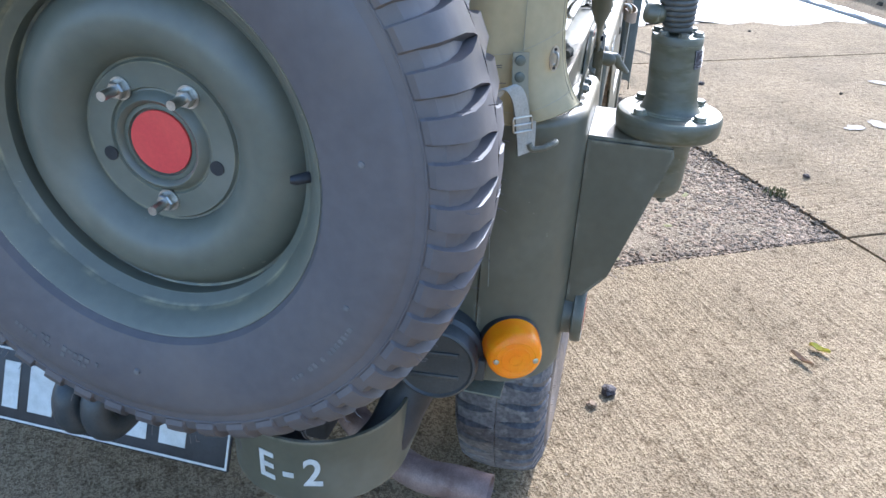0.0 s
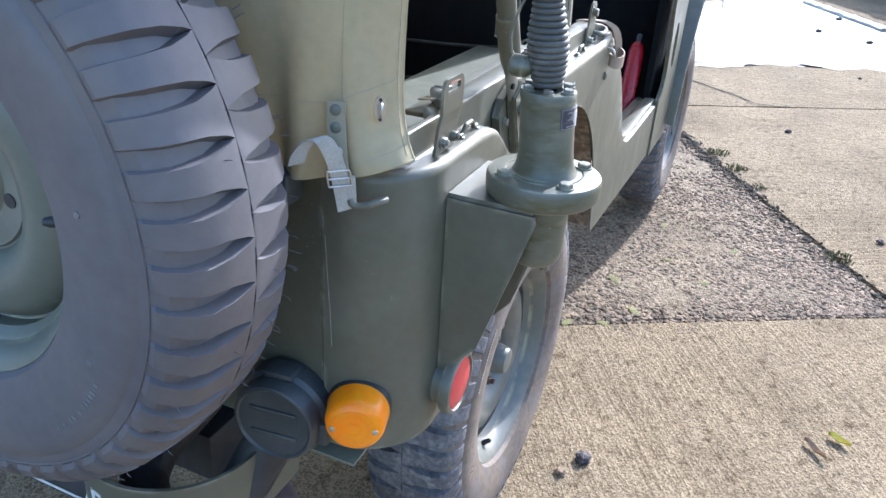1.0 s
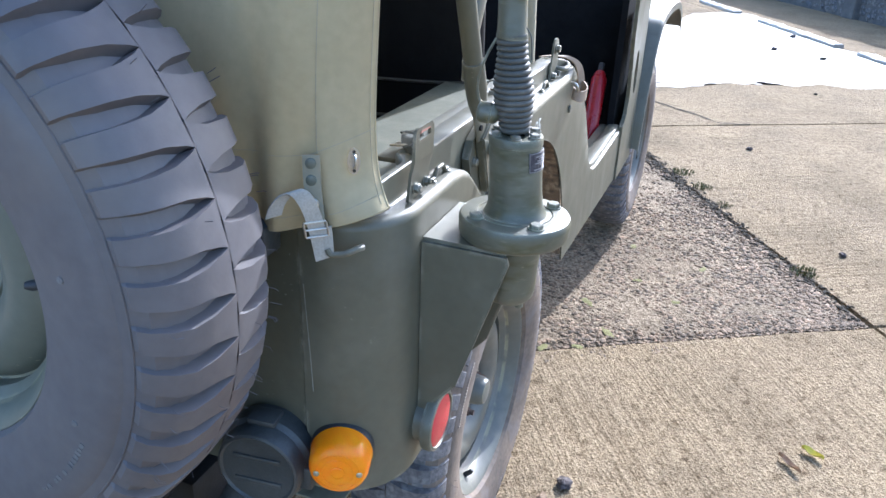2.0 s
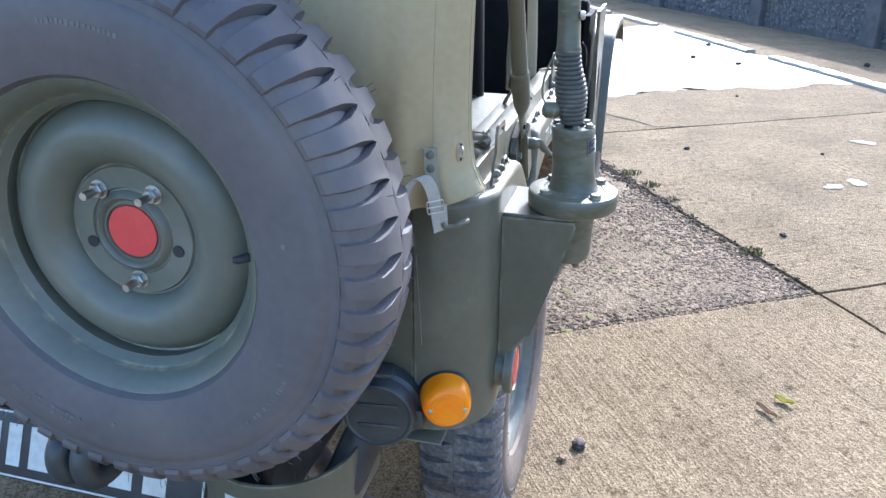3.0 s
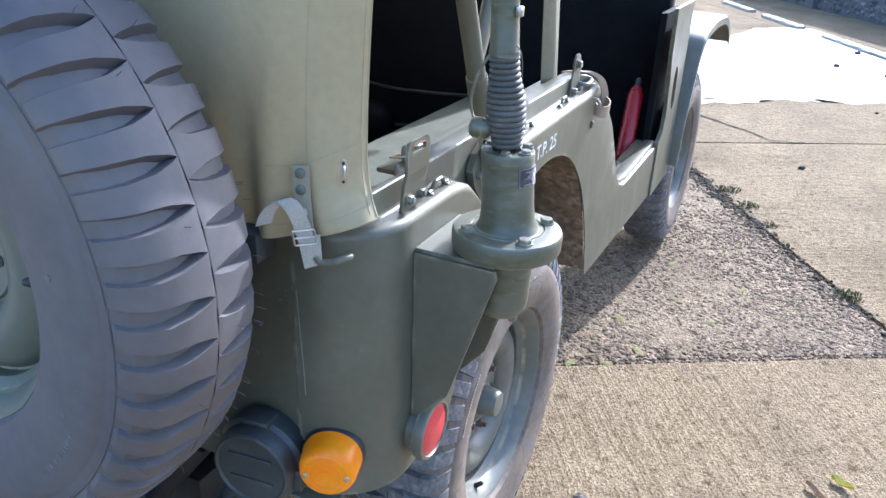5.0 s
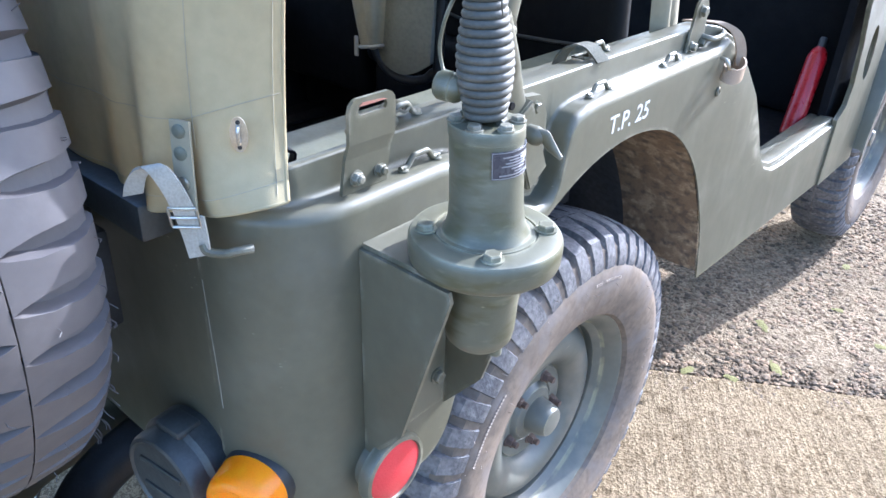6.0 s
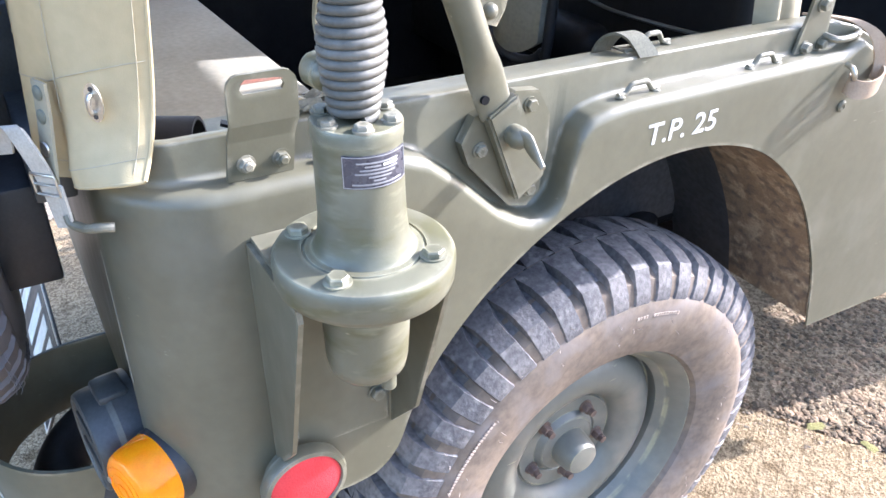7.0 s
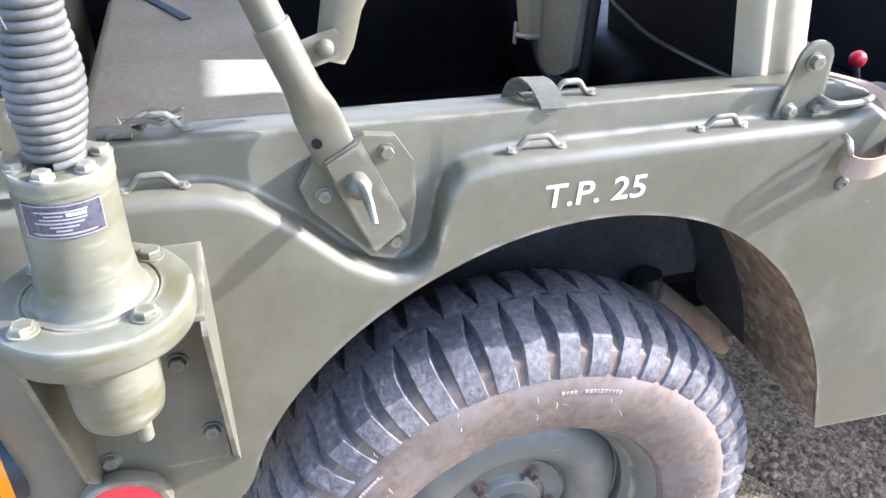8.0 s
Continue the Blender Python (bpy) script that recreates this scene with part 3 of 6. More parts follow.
# ---- stone wall ----
wall = new("wall_north")
tagged(wall, "low rough flint wall in shade behind the yard", "wall", kind="structure")
W_U, W_TOP = 7.75, 1.09
bm = bmesh.new()
prism(bm, [uv(W_U + 0.04, -6, -0.06), uv(W_U + 0.4, -6, -0.06), uv(W_U + 0.4, 18, -0.06), uv(W_U + 0.04, 18, -0.06)], (0, 0, W_TOP + 0.06))
part("wall_core", bm, MORTAR, wall, "", 0)
rng = random.Random(4)
stone_meshes = []
for k in range(6):
    bm = bmesh.new()
    bmesh.ops.create_icosphere(bm, subdivisions=2, radius=0.5)
    for v in bm.verts:
        v.co *= 1 + 0.42 * noise.noise(v.co * 2.6 + Vector((k * 7.3, 0, 0)))
    me_ob = part("stone", bm, STONE, wall, smooth=0)
    me_ob.matrix_basis = pose(*uv(W_U + 0.05, 4.0 + 0.2 * k, 0.03), 0, 0, 31.8) @ Matrix.Diagonal((0.06, 0.17, 0.09, 1))
    stone_meshes.append(me_ob)
for pier_v, pier_w in ((7.48, 0.26), (9.62, 0.26), (4.9, 0.26), (12.3, 0.26)):
    bm = bmesh.new()
    prism(bm, [uv(W_U - 0.06, pier_v - pier_w / 2, -0.06), uv(W_U + 0.05, pier_v - pier_w / 2, -0.06), uv(W_U + 0.05, pier_v + pier_w / 2, -0.06), uv(W_U - 0.06, pier_v + pier_w / 2, -0.06)], (0, 0, W_TOP + 0.05))
    bmesh.ops.bevel(bm, geom=bm.edges[:], offset=0.012, segments=2, affect="EDGES")
    part("wall_pier", bm, MORTAR, wall, "rendered upright pier in the flint wall")
far_v, far_f = [], []
near_count = 0
z = 0.07
while z < 0.80:
    v = 4.0 + rng.uniform(0, 0.1)
    while v < 15.0:
        w, h = rng.uniform(0.06, 0.17), rng.uniform(0.05, 0.10)
        m = pose(*uv(W_U + 0.045, v + w / 2, z + rng.uniform(-0.025, 0.025)), rng.uniform(-25, 25), rng.uniform(-10, 10), 31.8 + rng.uniform(-8, 8)) @ Matrix.Diagonal((rng.uniform(0.03, 0.07), w, h, 1))
        src = stone_meshes[rng.randrange(6)]
        if near_count < 290 and 5.0 < v < 10.5 and z < 0.60:
            shared("stone", src, m, wall)
            near_count += 1
        else:
            base = len(far_v)
            far_v += [tuple(m @ q.co) for q in src.data.vertices]
            far_f += [tuple(base + k for k in f.vertices) for f in src.data.polygons]
        v += w + rng.uniform(0.004, 0.03)
    z += 0.078
me = bpy.data.meshes.new("far_stones")
me.from_pydata(far_v, [], far_f)
me.materials.append(STONE)
far_stones = tagged(new("far_stones", me), "small dark flints bedded in mortar", kind="stuff")
far_stones.parent = wall

# ---- jeep ----
JX = -0.83  # centre line
SIDE = -0.065
REAR = 0.89
R_CORNER = 0.10
Z_SILL = 0.675
AXLE_REAR, AXLE_FRONT, AXLE_Z = 1.498, 3.555, 0.387
jeep = thing("jeep", (JX, 2.4, 0), "olive green open military jeep parked on the concrete yard", "jeep")

ARCH = [(1.085, 0.612), (1.115, 0.618), (1.141, 0.645), (1.162, 0.702), (1.196, 0.760), (1.247, 0.818), (1.306, 0.865), (1.365, 0.898), (1.424, 0.921), (1.484, 0.933), (1.548, 0.935),
        (1.617, 0.924), (1.679, 0.901), (1.733, 0.866), (1.787, 0.817), (1.832, 0.758), (1.875, 0.684), (1.905, 0.616), (1.930, 0.535), (1.95, 0.523), (2.72, 0.492)]
ARCH = [(p.x, p.y) for p in smooth_path([(a, b, 0) for a, b in ARCH], 5)]
LEDGE = [(0.5, 1.012), (1.115, 1.012), (1.15, 1.008), (1.176, 0.998), (1.213, 0.968), (1.262, 0.922), (1.290, 0.905), (1.308, 0.898), (1.328, 0.899), (1.342, 0.910), (1.350, 0.930), (1.354, 0.962),
         (1.362, 0.990), (1.376, 1.003), (1.40, 1.009), (1.43, 1.012), (1.80, 1.016), (1.84, 1.030)]
TOP = [(0.5, 1.049), (1.80, 1.049), (1.834, 1.043), (1.88, 1.02), (1.951, 0.972), (2.03, 0.905), (2.09, 0.83), (2.15, 0.745), (2.20, 0.702), (2.26, 0.680), (2.32, Z_SILL), (2.72, Z_SILL)]


def body_side(mirror):
    """The right or left tub side with its rear corner: outer skin, ledge, upper band and rolled top."""
    stations = [(-0.178 + i * -0.0, REAR, 0, -1, 0.0) for i in range(1)]
    cx, cy = SIDE - R_CORNER, REAR + R_CORNER
    for k in range(1, 19):
        a = -math.pi / 2 + math.pi / 2 * k / 18
        stations.append((cx + R_CORNER * math.cos(a), cy + R_CORNER * math.sin(a), math.cos(a), math.sin(a), 0.0))
    y = cy
    while y < 2.72:
        y += 0.006
        stations.append((SIDE, y, 1, 0, y))
    bm = bmesh.new()
    rows = []
    for px, py, nx, ny, s in stations:
        if s:
            zb, zl, zt = curve_at(ARCH, s), curve_at(LEDGE, s), curve_at(TOP, s)
        else:
            zb, zl, zt = 0.612, 1.012, 1.049
        d = 0.034
        if s > 1.79:
            k = min(1, (s - 1.79) / 0.09)
            d = 0.034 + (0.010 - 0.034) * k
        zl = min(zl, zt - 0.014)
        r = min(0.013, d * 0.45)
        prof = [(0.0, zb), (0.0, zb + (zl - r - zb) * 0.35), (0.0, zb + (zl - r - zb) * 0.75)]
        for q in range(6):
            a = q / 5 * math.pi / 2
            prof.append((r - r * math.cos(a), zl - r + r * math.sin(a)))
        r2 = min(0.006, d * 0.3)
        for q in range(4):
            a = q / 3 * math.pi / 2
            prof.append((d - r2 + r2 * math.sin(a), zl + r2 - r2 * math.cos(a)))
        for q in range(4):
            a = q / 3 * math.pi / 2
            prof.append((d + 0.003 - 0.003 * math.cos(a), zt - 0.003 + 0.003 * math.sin(a)))
        w = 0.010 + 0.022 * min(1, max(0, (s - 1.035) / 0.03))  # the flange narrows behind the slotted bracket
        prof += [(d + w, zt), (d + w + 0.004, zt - 0.004), (d + w + 0.004, zt - 0.016)]
        row = []
        for off, z in prof:
            x, y = px - nx * off, py - ny * off
            if not s and off > d - 0.008:  # the upper band turns the corner more tightly than the skin
                x = (SIDE - 0.064 if nx else px) + nx * (0.064 - off)
                y = REAR + 0.064 + ny * (0.064 - off)
            row.append(bm.verts.new((2 * JX - x if mirror else x, y, z)))
        rows.append(row)
    for a, b in zip(rows, rows[1:]):
        for i in range(len(a) - 1):
            bm.faces.new((a[i], b[i], b[i + 1], a[i + 1]))
    ob = part("body_side", bm, OLIVE, jeep, "olive painted tub side with stepped rail", smooth=50)
    md = ob.modifiers.new("thickness", "SOLIDIFY")
    md.thickness, md.offset = 0.003, -1
    return ob


right_side = body_side(False)
body_side(True)
# recalc keeps the skin's outside out, so the sheet thickens inwards

# rear panel and floor, wheelhouses, inner decks
bm = bmesh.new()
box(bm, (-1.482, REAR + 0.004, 0.60), (-0.180, REAR + 0.010, 1.02), 0.002, 1)
part("rear_panel", bm, OLIVE, jeep)
# floor and inner walls carry the cabin shade in their colour
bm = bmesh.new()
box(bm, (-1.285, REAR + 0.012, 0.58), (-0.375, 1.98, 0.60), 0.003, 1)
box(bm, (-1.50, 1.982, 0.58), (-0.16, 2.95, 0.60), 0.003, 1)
part("floor_pan", bm, INTERIOR_SHADE, jeep)
for side in (1, -1):
    pts = [(y, z + 0.006) for y, z in ARCH[5:91]]
    def wx(x):
        return x if side == 1 else 2 * JX - x
    front = [q for q in pts if q[0] > 1.66]
    for lining, span, name, mat, label in ((pts, (-0.235, -0.305, -0.375), "wheelhouse", UNDERSEAL, "dark dusty inner wheel arch"), (pts[:len(pts) - len(front) + 1], (-0.071, -0.15, -0.235), "arch_lining", UNDERSEAL, ""),
                                           (front, (-0.071, -0.15, -0.235), "arch_lining", MUD, "mud-speckled front lip of the wheel arch")):
        bm = bmesh.new()
        rows = [[bm.verts.new((wx(x), y, z)) for x in span] for y, z in lining]
        for a, b in zip(rows, rows[1:]):
            for i in range(2):
                bm.faces.new((a[i], b[i], b[i + 1], a[i + 1]))
        ob = part(name, bm, mat, jeep, label, smooth=60)
        md = ob.modifiers.new("thickness", "SOLIDIFY")
        md.thickness, md.offset = 0.004, 0
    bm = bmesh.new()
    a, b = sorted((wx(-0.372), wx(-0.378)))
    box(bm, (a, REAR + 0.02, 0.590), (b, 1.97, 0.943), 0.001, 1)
    part("wheelhouse_side", bm, INTERIOR_SHADE, jeep)
    bm = bmesh.new()
    a, b = sorted((wx(-0.366), wx(-0.370)))
    box(bm, (a, 1.12, 0.605), (b, 1.90, 0.938), 0.001, 1)
    part("wheelhouse_inner", bm, UNDERSEAL, jeep, "dark dirty inner wall of the wheel arch")
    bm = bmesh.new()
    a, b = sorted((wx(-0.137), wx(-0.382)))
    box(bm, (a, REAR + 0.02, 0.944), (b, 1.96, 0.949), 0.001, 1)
    # far deck has shade painted in with the near-black colour; near deck stays olive
    part("wheelhouse_deck", bm, OLIVE_DARK if side == 1 else INTERIOR_SHADE, jeep)
    bm = bmesh.new()
    a, b = sorted((wx(-0.1355), wx(-0.165)))
    box(bm, (a, 1.068, 1.030), (b, 1.79, 1.038), 0.003, 2)
    part("inner_rail", bm, OLIVE, jeep)
    # sill
    bm = bmesh.new()
    a, b = sorted((wx(SIDE - 0.008), wx(SIDE - 0.075)))
    box(bm, (a, 2.24, 0.60), (b, 2.74, Z_SILL - 0.006), 0.006, 2)
    part("door_sill", bm, OLIVE, jeep)
    # cowl side with its oval opening
    bm = bmesh.new()
    outer = [(2.70, 0.49), (2.705, Z_SILL), (2.755, 0.705), (2.765, 0.76), (2.745, 0.86), (2.705, 0.96), (2.69, 1.10), (2.98, 1.10), (2.985, 0.80), (2.99, 0.49)]
    n = 24
    hole = [(2.845 + 0.034 * math.cos(2 * math.pi * i / n) - 0.012 * math.sin(2 * math.pi * i / n), 0.83 + 0.075 * math.sin(2 * math.pi * i / n)) for i in range(n)]
    loops = []
    for pts in (outer, hole):
        vs = [bm.verts.new((wx(SIDE), y, z)) for y, z in pts]
        loops += [bm.edges.new((vs[i], vs[(i + 1) % len(vs)])) for i in range(len(vs))]
    bmesh.ops.triangle_fill(bm, use_beauty=True, edges=loops)
    ob = part("cowl_side", bm, OLIVE, jeep, smooth=0)
    md = ob.modifiers.new("thickness", "SOLIDIFY")
    md.thickness, md.offset = 0.012, 0
    # backing has cabin shade in its colour, so the oval opening reads dark
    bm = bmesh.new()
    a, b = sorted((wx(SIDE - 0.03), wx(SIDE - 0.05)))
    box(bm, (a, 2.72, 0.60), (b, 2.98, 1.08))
    part("cowl_inner", bm, INTERIOR_SHADE, jeep)
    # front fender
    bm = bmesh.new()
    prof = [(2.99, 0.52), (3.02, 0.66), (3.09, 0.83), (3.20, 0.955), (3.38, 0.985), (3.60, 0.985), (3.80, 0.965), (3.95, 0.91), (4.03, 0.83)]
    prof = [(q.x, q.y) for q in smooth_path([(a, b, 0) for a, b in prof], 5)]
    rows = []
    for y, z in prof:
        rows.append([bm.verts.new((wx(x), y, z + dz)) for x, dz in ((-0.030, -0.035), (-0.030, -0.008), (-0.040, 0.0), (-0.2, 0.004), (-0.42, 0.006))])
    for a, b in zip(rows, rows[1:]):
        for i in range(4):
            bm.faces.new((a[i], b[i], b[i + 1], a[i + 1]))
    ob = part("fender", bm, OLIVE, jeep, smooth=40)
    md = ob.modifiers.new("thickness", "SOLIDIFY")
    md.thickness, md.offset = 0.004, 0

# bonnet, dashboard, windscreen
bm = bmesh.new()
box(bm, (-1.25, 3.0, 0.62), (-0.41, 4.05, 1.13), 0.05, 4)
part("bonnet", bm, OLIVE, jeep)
# dashboard in the same near-black shade colour
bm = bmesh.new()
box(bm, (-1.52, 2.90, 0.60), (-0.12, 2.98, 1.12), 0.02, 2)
part("dashboard", bm, INTERIOR_SHADE, jeep)
bm = bmesh.new()
tube(bm, [(-1.48, 2.96, 1.12), (-1.46, 2.90, 1.62), (-0.20, 2.90, 1.62), (-0.18, 2.96, 1.12)], 0.018, 10)
part("windscreen_frame", bm, OLIVE, jeep)
bm = bmesh.new()
box(bm, (-1.45, 2.925, 1.13), (-0.21, 2.931, 1.60))
pane = part("windscreen_glass", bm, GLASS, jeep)
pane.visible_shadow = False
bm = bmesh.new()
box(bm, (-1.22, 0.95, 0.36), (-1.12, 4.1, 0.46), 0.01)
part("frame_rail", bm, BLACK, jeep)
bm = bmesh.new()
box(bm, (-0.54, 0.95, 0.36), (-0.44, 4.1, 0.46), 0.01)
part("frame_rail", bm, BLACK, jeep)
for ay in (AXLE_REAR, AXLE_FRONT):
    bm = bmesh.new()
    lathe(bm, (-1.45, ay, AXLE_Z), (1, 0, 0), [(0, 0.04), (0.45, 0.045), (0.5, 0.10), (0.62, 0.14), (0.74, 0.10), (0.8, 0.045), (1.24, 0.04)], 20)
    part("axle", bm, DIRTY, jeep)


# behind the rear wheel
bm = bmesh.new()
lathe(bm, (-0.335, 1.786, 0.640), (0.1, 0.15, -1), [(0, 0.024), (0.02, 0.024), (0.028, 0.019), (0.05, 0.017), (0.056, 0.010)], 20)
part("bump_stop", bm, BLACK, jeep, "black rubber bump stop")
bm = bmesh.new()
lathe(bm, (-0.345, 1.80, 0.595), (0, 0.72, -0.62), [(0, 0.018), (0.004, 0.030), (0.19, 0.030), (0.194, 0.02), (0.25, 0.012)], 24)
part("shock_absorber", bm, DRY_MUD, jeep, "mud-brown shock absorber")


# ---- wheels ----
R_TYRE = 0.380


def wheel(name, centre, out, rubber, spare=False, phase=0.0):
    """A steel disc wheel with a bar-tread tyre; out: the outward direction of its axle. centre: the tyre's middle."""
    o = Vector(centre)
    d, u, v = axes(out)
    # rim and disc
    prof = [(-0.075, 0.205), (-0.078, 0.222), (-0.070, 0.224), (-0.060, 0.205), (-0.03, 0.185), (0.03, 0.182), (0.048, 0.196), (0.058, 0.206), (0.066, 0.216), (0.071, 0.220), (0.074, 0.216),
            (0.070, 0.210), (0.058, 0.201), (0.045, 0.193), (0.028, 0.188), (0.012, 0.184), (0.010, 0.180), (0.022, 0.172), (0.034, 0.158), (0.040, 0.142), (0.040, 0.128), (0.034, 0.114), (0.022, 0.102),
            (0.0150, 0.0968), (0.0085, 0.0950), (0.0080, 0.0925), (0.0120, 0.0900), (0.0112, 0.0860), (0.0112, 0.0625), (0.0085, 0.0605), (0.0090, 0.0585), (0.016, 0.054), (0.019, 0.050), (0.016, 0.046), (0.008, 0.044), (0.006, 0.0445)]
    bm = bmesh.new()
    lathe(bm, o, d, prof, 72, caps=(False, False))
    hub = part(name, bm, OLIVE_SPARE if spare else OLIVE_WHEEL, jeep, "olive pressed-steel wheel with a bar-tread tyre", smooth=40)
    # tyre carcass
    R = R_TYRE
    half = [(0.070, 0.215), (0.082, 0.222), (0.090, 0.245), (0.0945, 0.275), (0.0945, 0.300), (0.0915, 0.314), (0.0885, 0.318), (0.087, 0.330), (0.081, 0.348), (0.070, R - 0.024), (0.04, R - 0.0160), (0.0, R - 0.0135)]
    prof = half + [(-a, r) for a, r in half[-2::-1]]
    bm = bmesh.new()
    lathe(bm, o, d, prof, 120, caps=(False, False))
    part("tyre", bm, rubber, hub, "black tyre with a dusty brown sidewall" if not spare else "grey-black tyre carcass", smooth=28)
    bm = bmesh.new()
    # tread: bars and gaps of each half as one band round the carcass
    N = 50 if spare else 51
    pitch = 2 * math.pi / N
    half_pitch = pitch * 0.5
    lift = [(0.004, R - 0.0005, 0.490, 0.00), (0.012, R - 0.0008, 0.450, 0.02), (0.030, R - 0.0022, 0.335, 0.05), (0.056, R - 0.0055, 0.290, 0.07), (0.076, R - 0.0145, 0.295, 0.06), (0.0875, R - 0.040, 0.320, 0.03), (0.0915, R - 0.060, 0.330, 0.0), (0.089, R - 0.070, 0.330, 0.0)]
    if spare:  # hardly worn: narrow bars' ends close to the middle
        lift = [(0.002, R - 0.0005, 0.490, 0.00), (0.009, R - 0.0008, 0.420, 0.00), (0.030, R - 0.0022, 0.312, 0.00), (0.056, R - 0.0055, 0.280, 0.02), (0.072, R - 0.0145, 0.275, 0.06), (0.0855, R - 0.030, 0.270, 0.13), (0.0895, R - 0.041, 0.265, 0.17), (0.0875, R - 0.048, 0.262, 0.18)]
    slope = 1.22 if spare else 1.26
    floor = [(0.004, R - 0.012), (0.012, R - 0.0132), (0.030, R - 0.0150), (0.056, R - 0.0185), (0.070, R - 0.0268), (0.081, R - 0.043), (0.0872, R - 0.064), (0.088, R - 0.071)]
    if spare:
        floor = floor[:5] + [(0.079, R - 0.035), (0.085, R - 0.0452), (0.0862, R - 0.0500)]
    for s in (1, -1):
        columns = []
        for k in range(N):
            a0 = pitch * (k + (0.5 if s < 0 else 0.0)) + phase + 0.002 * noise.noise((k * 1.7, s, phase))
            for side, top in ((-slope, False), (-1, True), (1, True), (slope, False)):
                c0 = a0 + max(-half_pitch, min(half_pitch, 0.495 * pitch * side))
                col = [bm.verts.new(o + d * (s * 0.0006) + (u * math.cos(c0) + v * math.sin(c0)) * (R - (0.0006 if top else 0.013)))]
                for (off, r, w, sk), (bo, br) in zip(lift, floor):
                    ang = a0 + sk * pitch + max(-half_pitch, min(half_pitch, w * pitch * side))
                    q, rr = (off, r) if top else (bo, br)
                    col.append(bm.verts.new(o + d * (s * q) + (u * math.cos(ang) + v * math.sin(ang)) * rr))
                columns.append(col)
        for i, a in enumerate(columns):
            b = columns[(i + 1) % len(columns)]
            for j in range(len(a) - 1):
                bm.faces.new((a[j], b[j], b[j + 1], a[j + 1]))
    if spare:  # moulded line below the bars
        tube(bm, [o + d * 0.0872 + (u * math.cos(2 * math.pi * i / 120) + v * math.sin(2 * math.pi * i / 120)) * (R - 0.0505) for i in range(120)], 0.0014, 6, closed=True)
    part("tread", bm, RUBBER if spare else TREAD, hub, "dark scuffed bar tread", smooth=28)
    # valve
    bm = bmesh.new()
    va = radians(180) if spare else radians(70)
    vp = o + d * 0.045 + (u * math.cos(va) + v * math.sin(va)) * 0.192
    tube(bm, [vp, vp + d * 0.012 - (u * math.cos(va) + v * math.sin(va)) * 0.010, vp + d * 0.014 - (u * math.cos(va) + v * math.sin(va)) * 0.015], [0.006, 0.0055, 0.004], 10)
    part("valve", bm, BLACK, hub)
    return hub, o, d, u, v


# spare wheel on the back
SPARE = (-0.514, 0.711, 1.000)
spare, so, sd, su, sv = wheel("spare_wheel", SPARE, (0, -1, 0), RUBBER, True, 0.0908)
bm = bmesh.new()
lathe(bm, so, sd, [(0.004, 0.060), (0.012, 0.0445), (0.013, 0.040), (0.009, 0.0385), (0.009, 0.002)], 40)
part("centre_ring", bm, OLIVE_DARK, spare)
bm = bmesh.new()
lathe(bm, so, sd, [(0.010, 0.037), (0.0125, 0.0365), (0.0128, 0.002)], 40)
part("centre_disc", bm, RED, spare, "flat red painted disc")
for k in range(5):
    a = math.pi / 2 + 2 * math.pi * (k + 0.5) / 5
    p = Vector((so.x + 0.070 * math.cos(a), so.y - 0.011, so.z + 0.070 * math.sin(a)))
    if k in (0, 4, 2):
        bm = bmesh.new()
        tube(bm, [p, p + Vector((0, -0.034, 0))], 0.0055, 12)
        stud = part("stud", bm, STEEL, spare, "bare steel threaded stud")
        bm = bolt_bm(p, (0, -1, 0), 0.0105, 0.012)
        part("stud_nut", bm, STEEL, spare)
    else:
        # raised black disc; the empty hole's inner shade is put into its colour
        bm = bmesh.new()
        lathe(bm, p + Vector((0, 0.001, 0)), (0, -1, 0), [(0.0, 0.0085), (0.0025, 0.0085)], 20)
        part("stud_hole", bm, BLACK, spare)


bm = bmesh.new()
tube(bm, [so + sd * 0.0738 + (su * math.cos(2 * math.pi * i / 120) + sv * math.sin(2 * math.pi * i / 120)) * 0.2212 for i in range(120)], 0.0013, 6, closed=True)
part("rim_edge", bm, RIM_EDGE, spare, "rim edge rubbed pale")
g = random.Random(3)
bm = bmesh.new()
for start, count, rad in ((0.9, 15, 0.284), (1.02, 11, 0.274), (2.2, 18, 0.290), (4.4, 16, 0.284)):
    a = start
    for _ in range(count):
        w, tall = g.uniform(0.003, 0.006) / rad, g.uniform(0.002, 0.004)
        if g.random() < 0.85:
            corner = [(a, rad - tall), (a + w, rad - tall), (a + w, rad + tall), (a, rad + tall)]
            top = [bm.verts.new(so + sd * 0.0952 + (su * math.cos(b) + sv * math.sin(b)) * r) for b, r in corner]
            low = [bm.verts.new(so + sd * 0.0935 + (su * math.cos(b) + sv * math.sin(b)) * r) for b, r in corner]
            bm.faces.new(top)
            bridge(bm, top, low)
        a += w + 0.0025 / rad
for a, r in ((0.35, 0.25), (0.62, 0.28), (1.5, 0.262), (2.7, 0.275), (3.3, 0.27), (6.0, 0.283), (5.4, 0.255)):
    lathe(bm, so + sd * 0.0925 + (su * math.cos(a) + sv * math.sin(a)) * r, sd, [(0, 0.004), (0.0028, 0.0035), (0.0032, 0.002)], 10)
tagged(part("sidewall_lettering", bm, RUBBER_LIGHT, spare, "faint raised sidewall marks", 0), kind="stuff")
bm = bmesh.new()
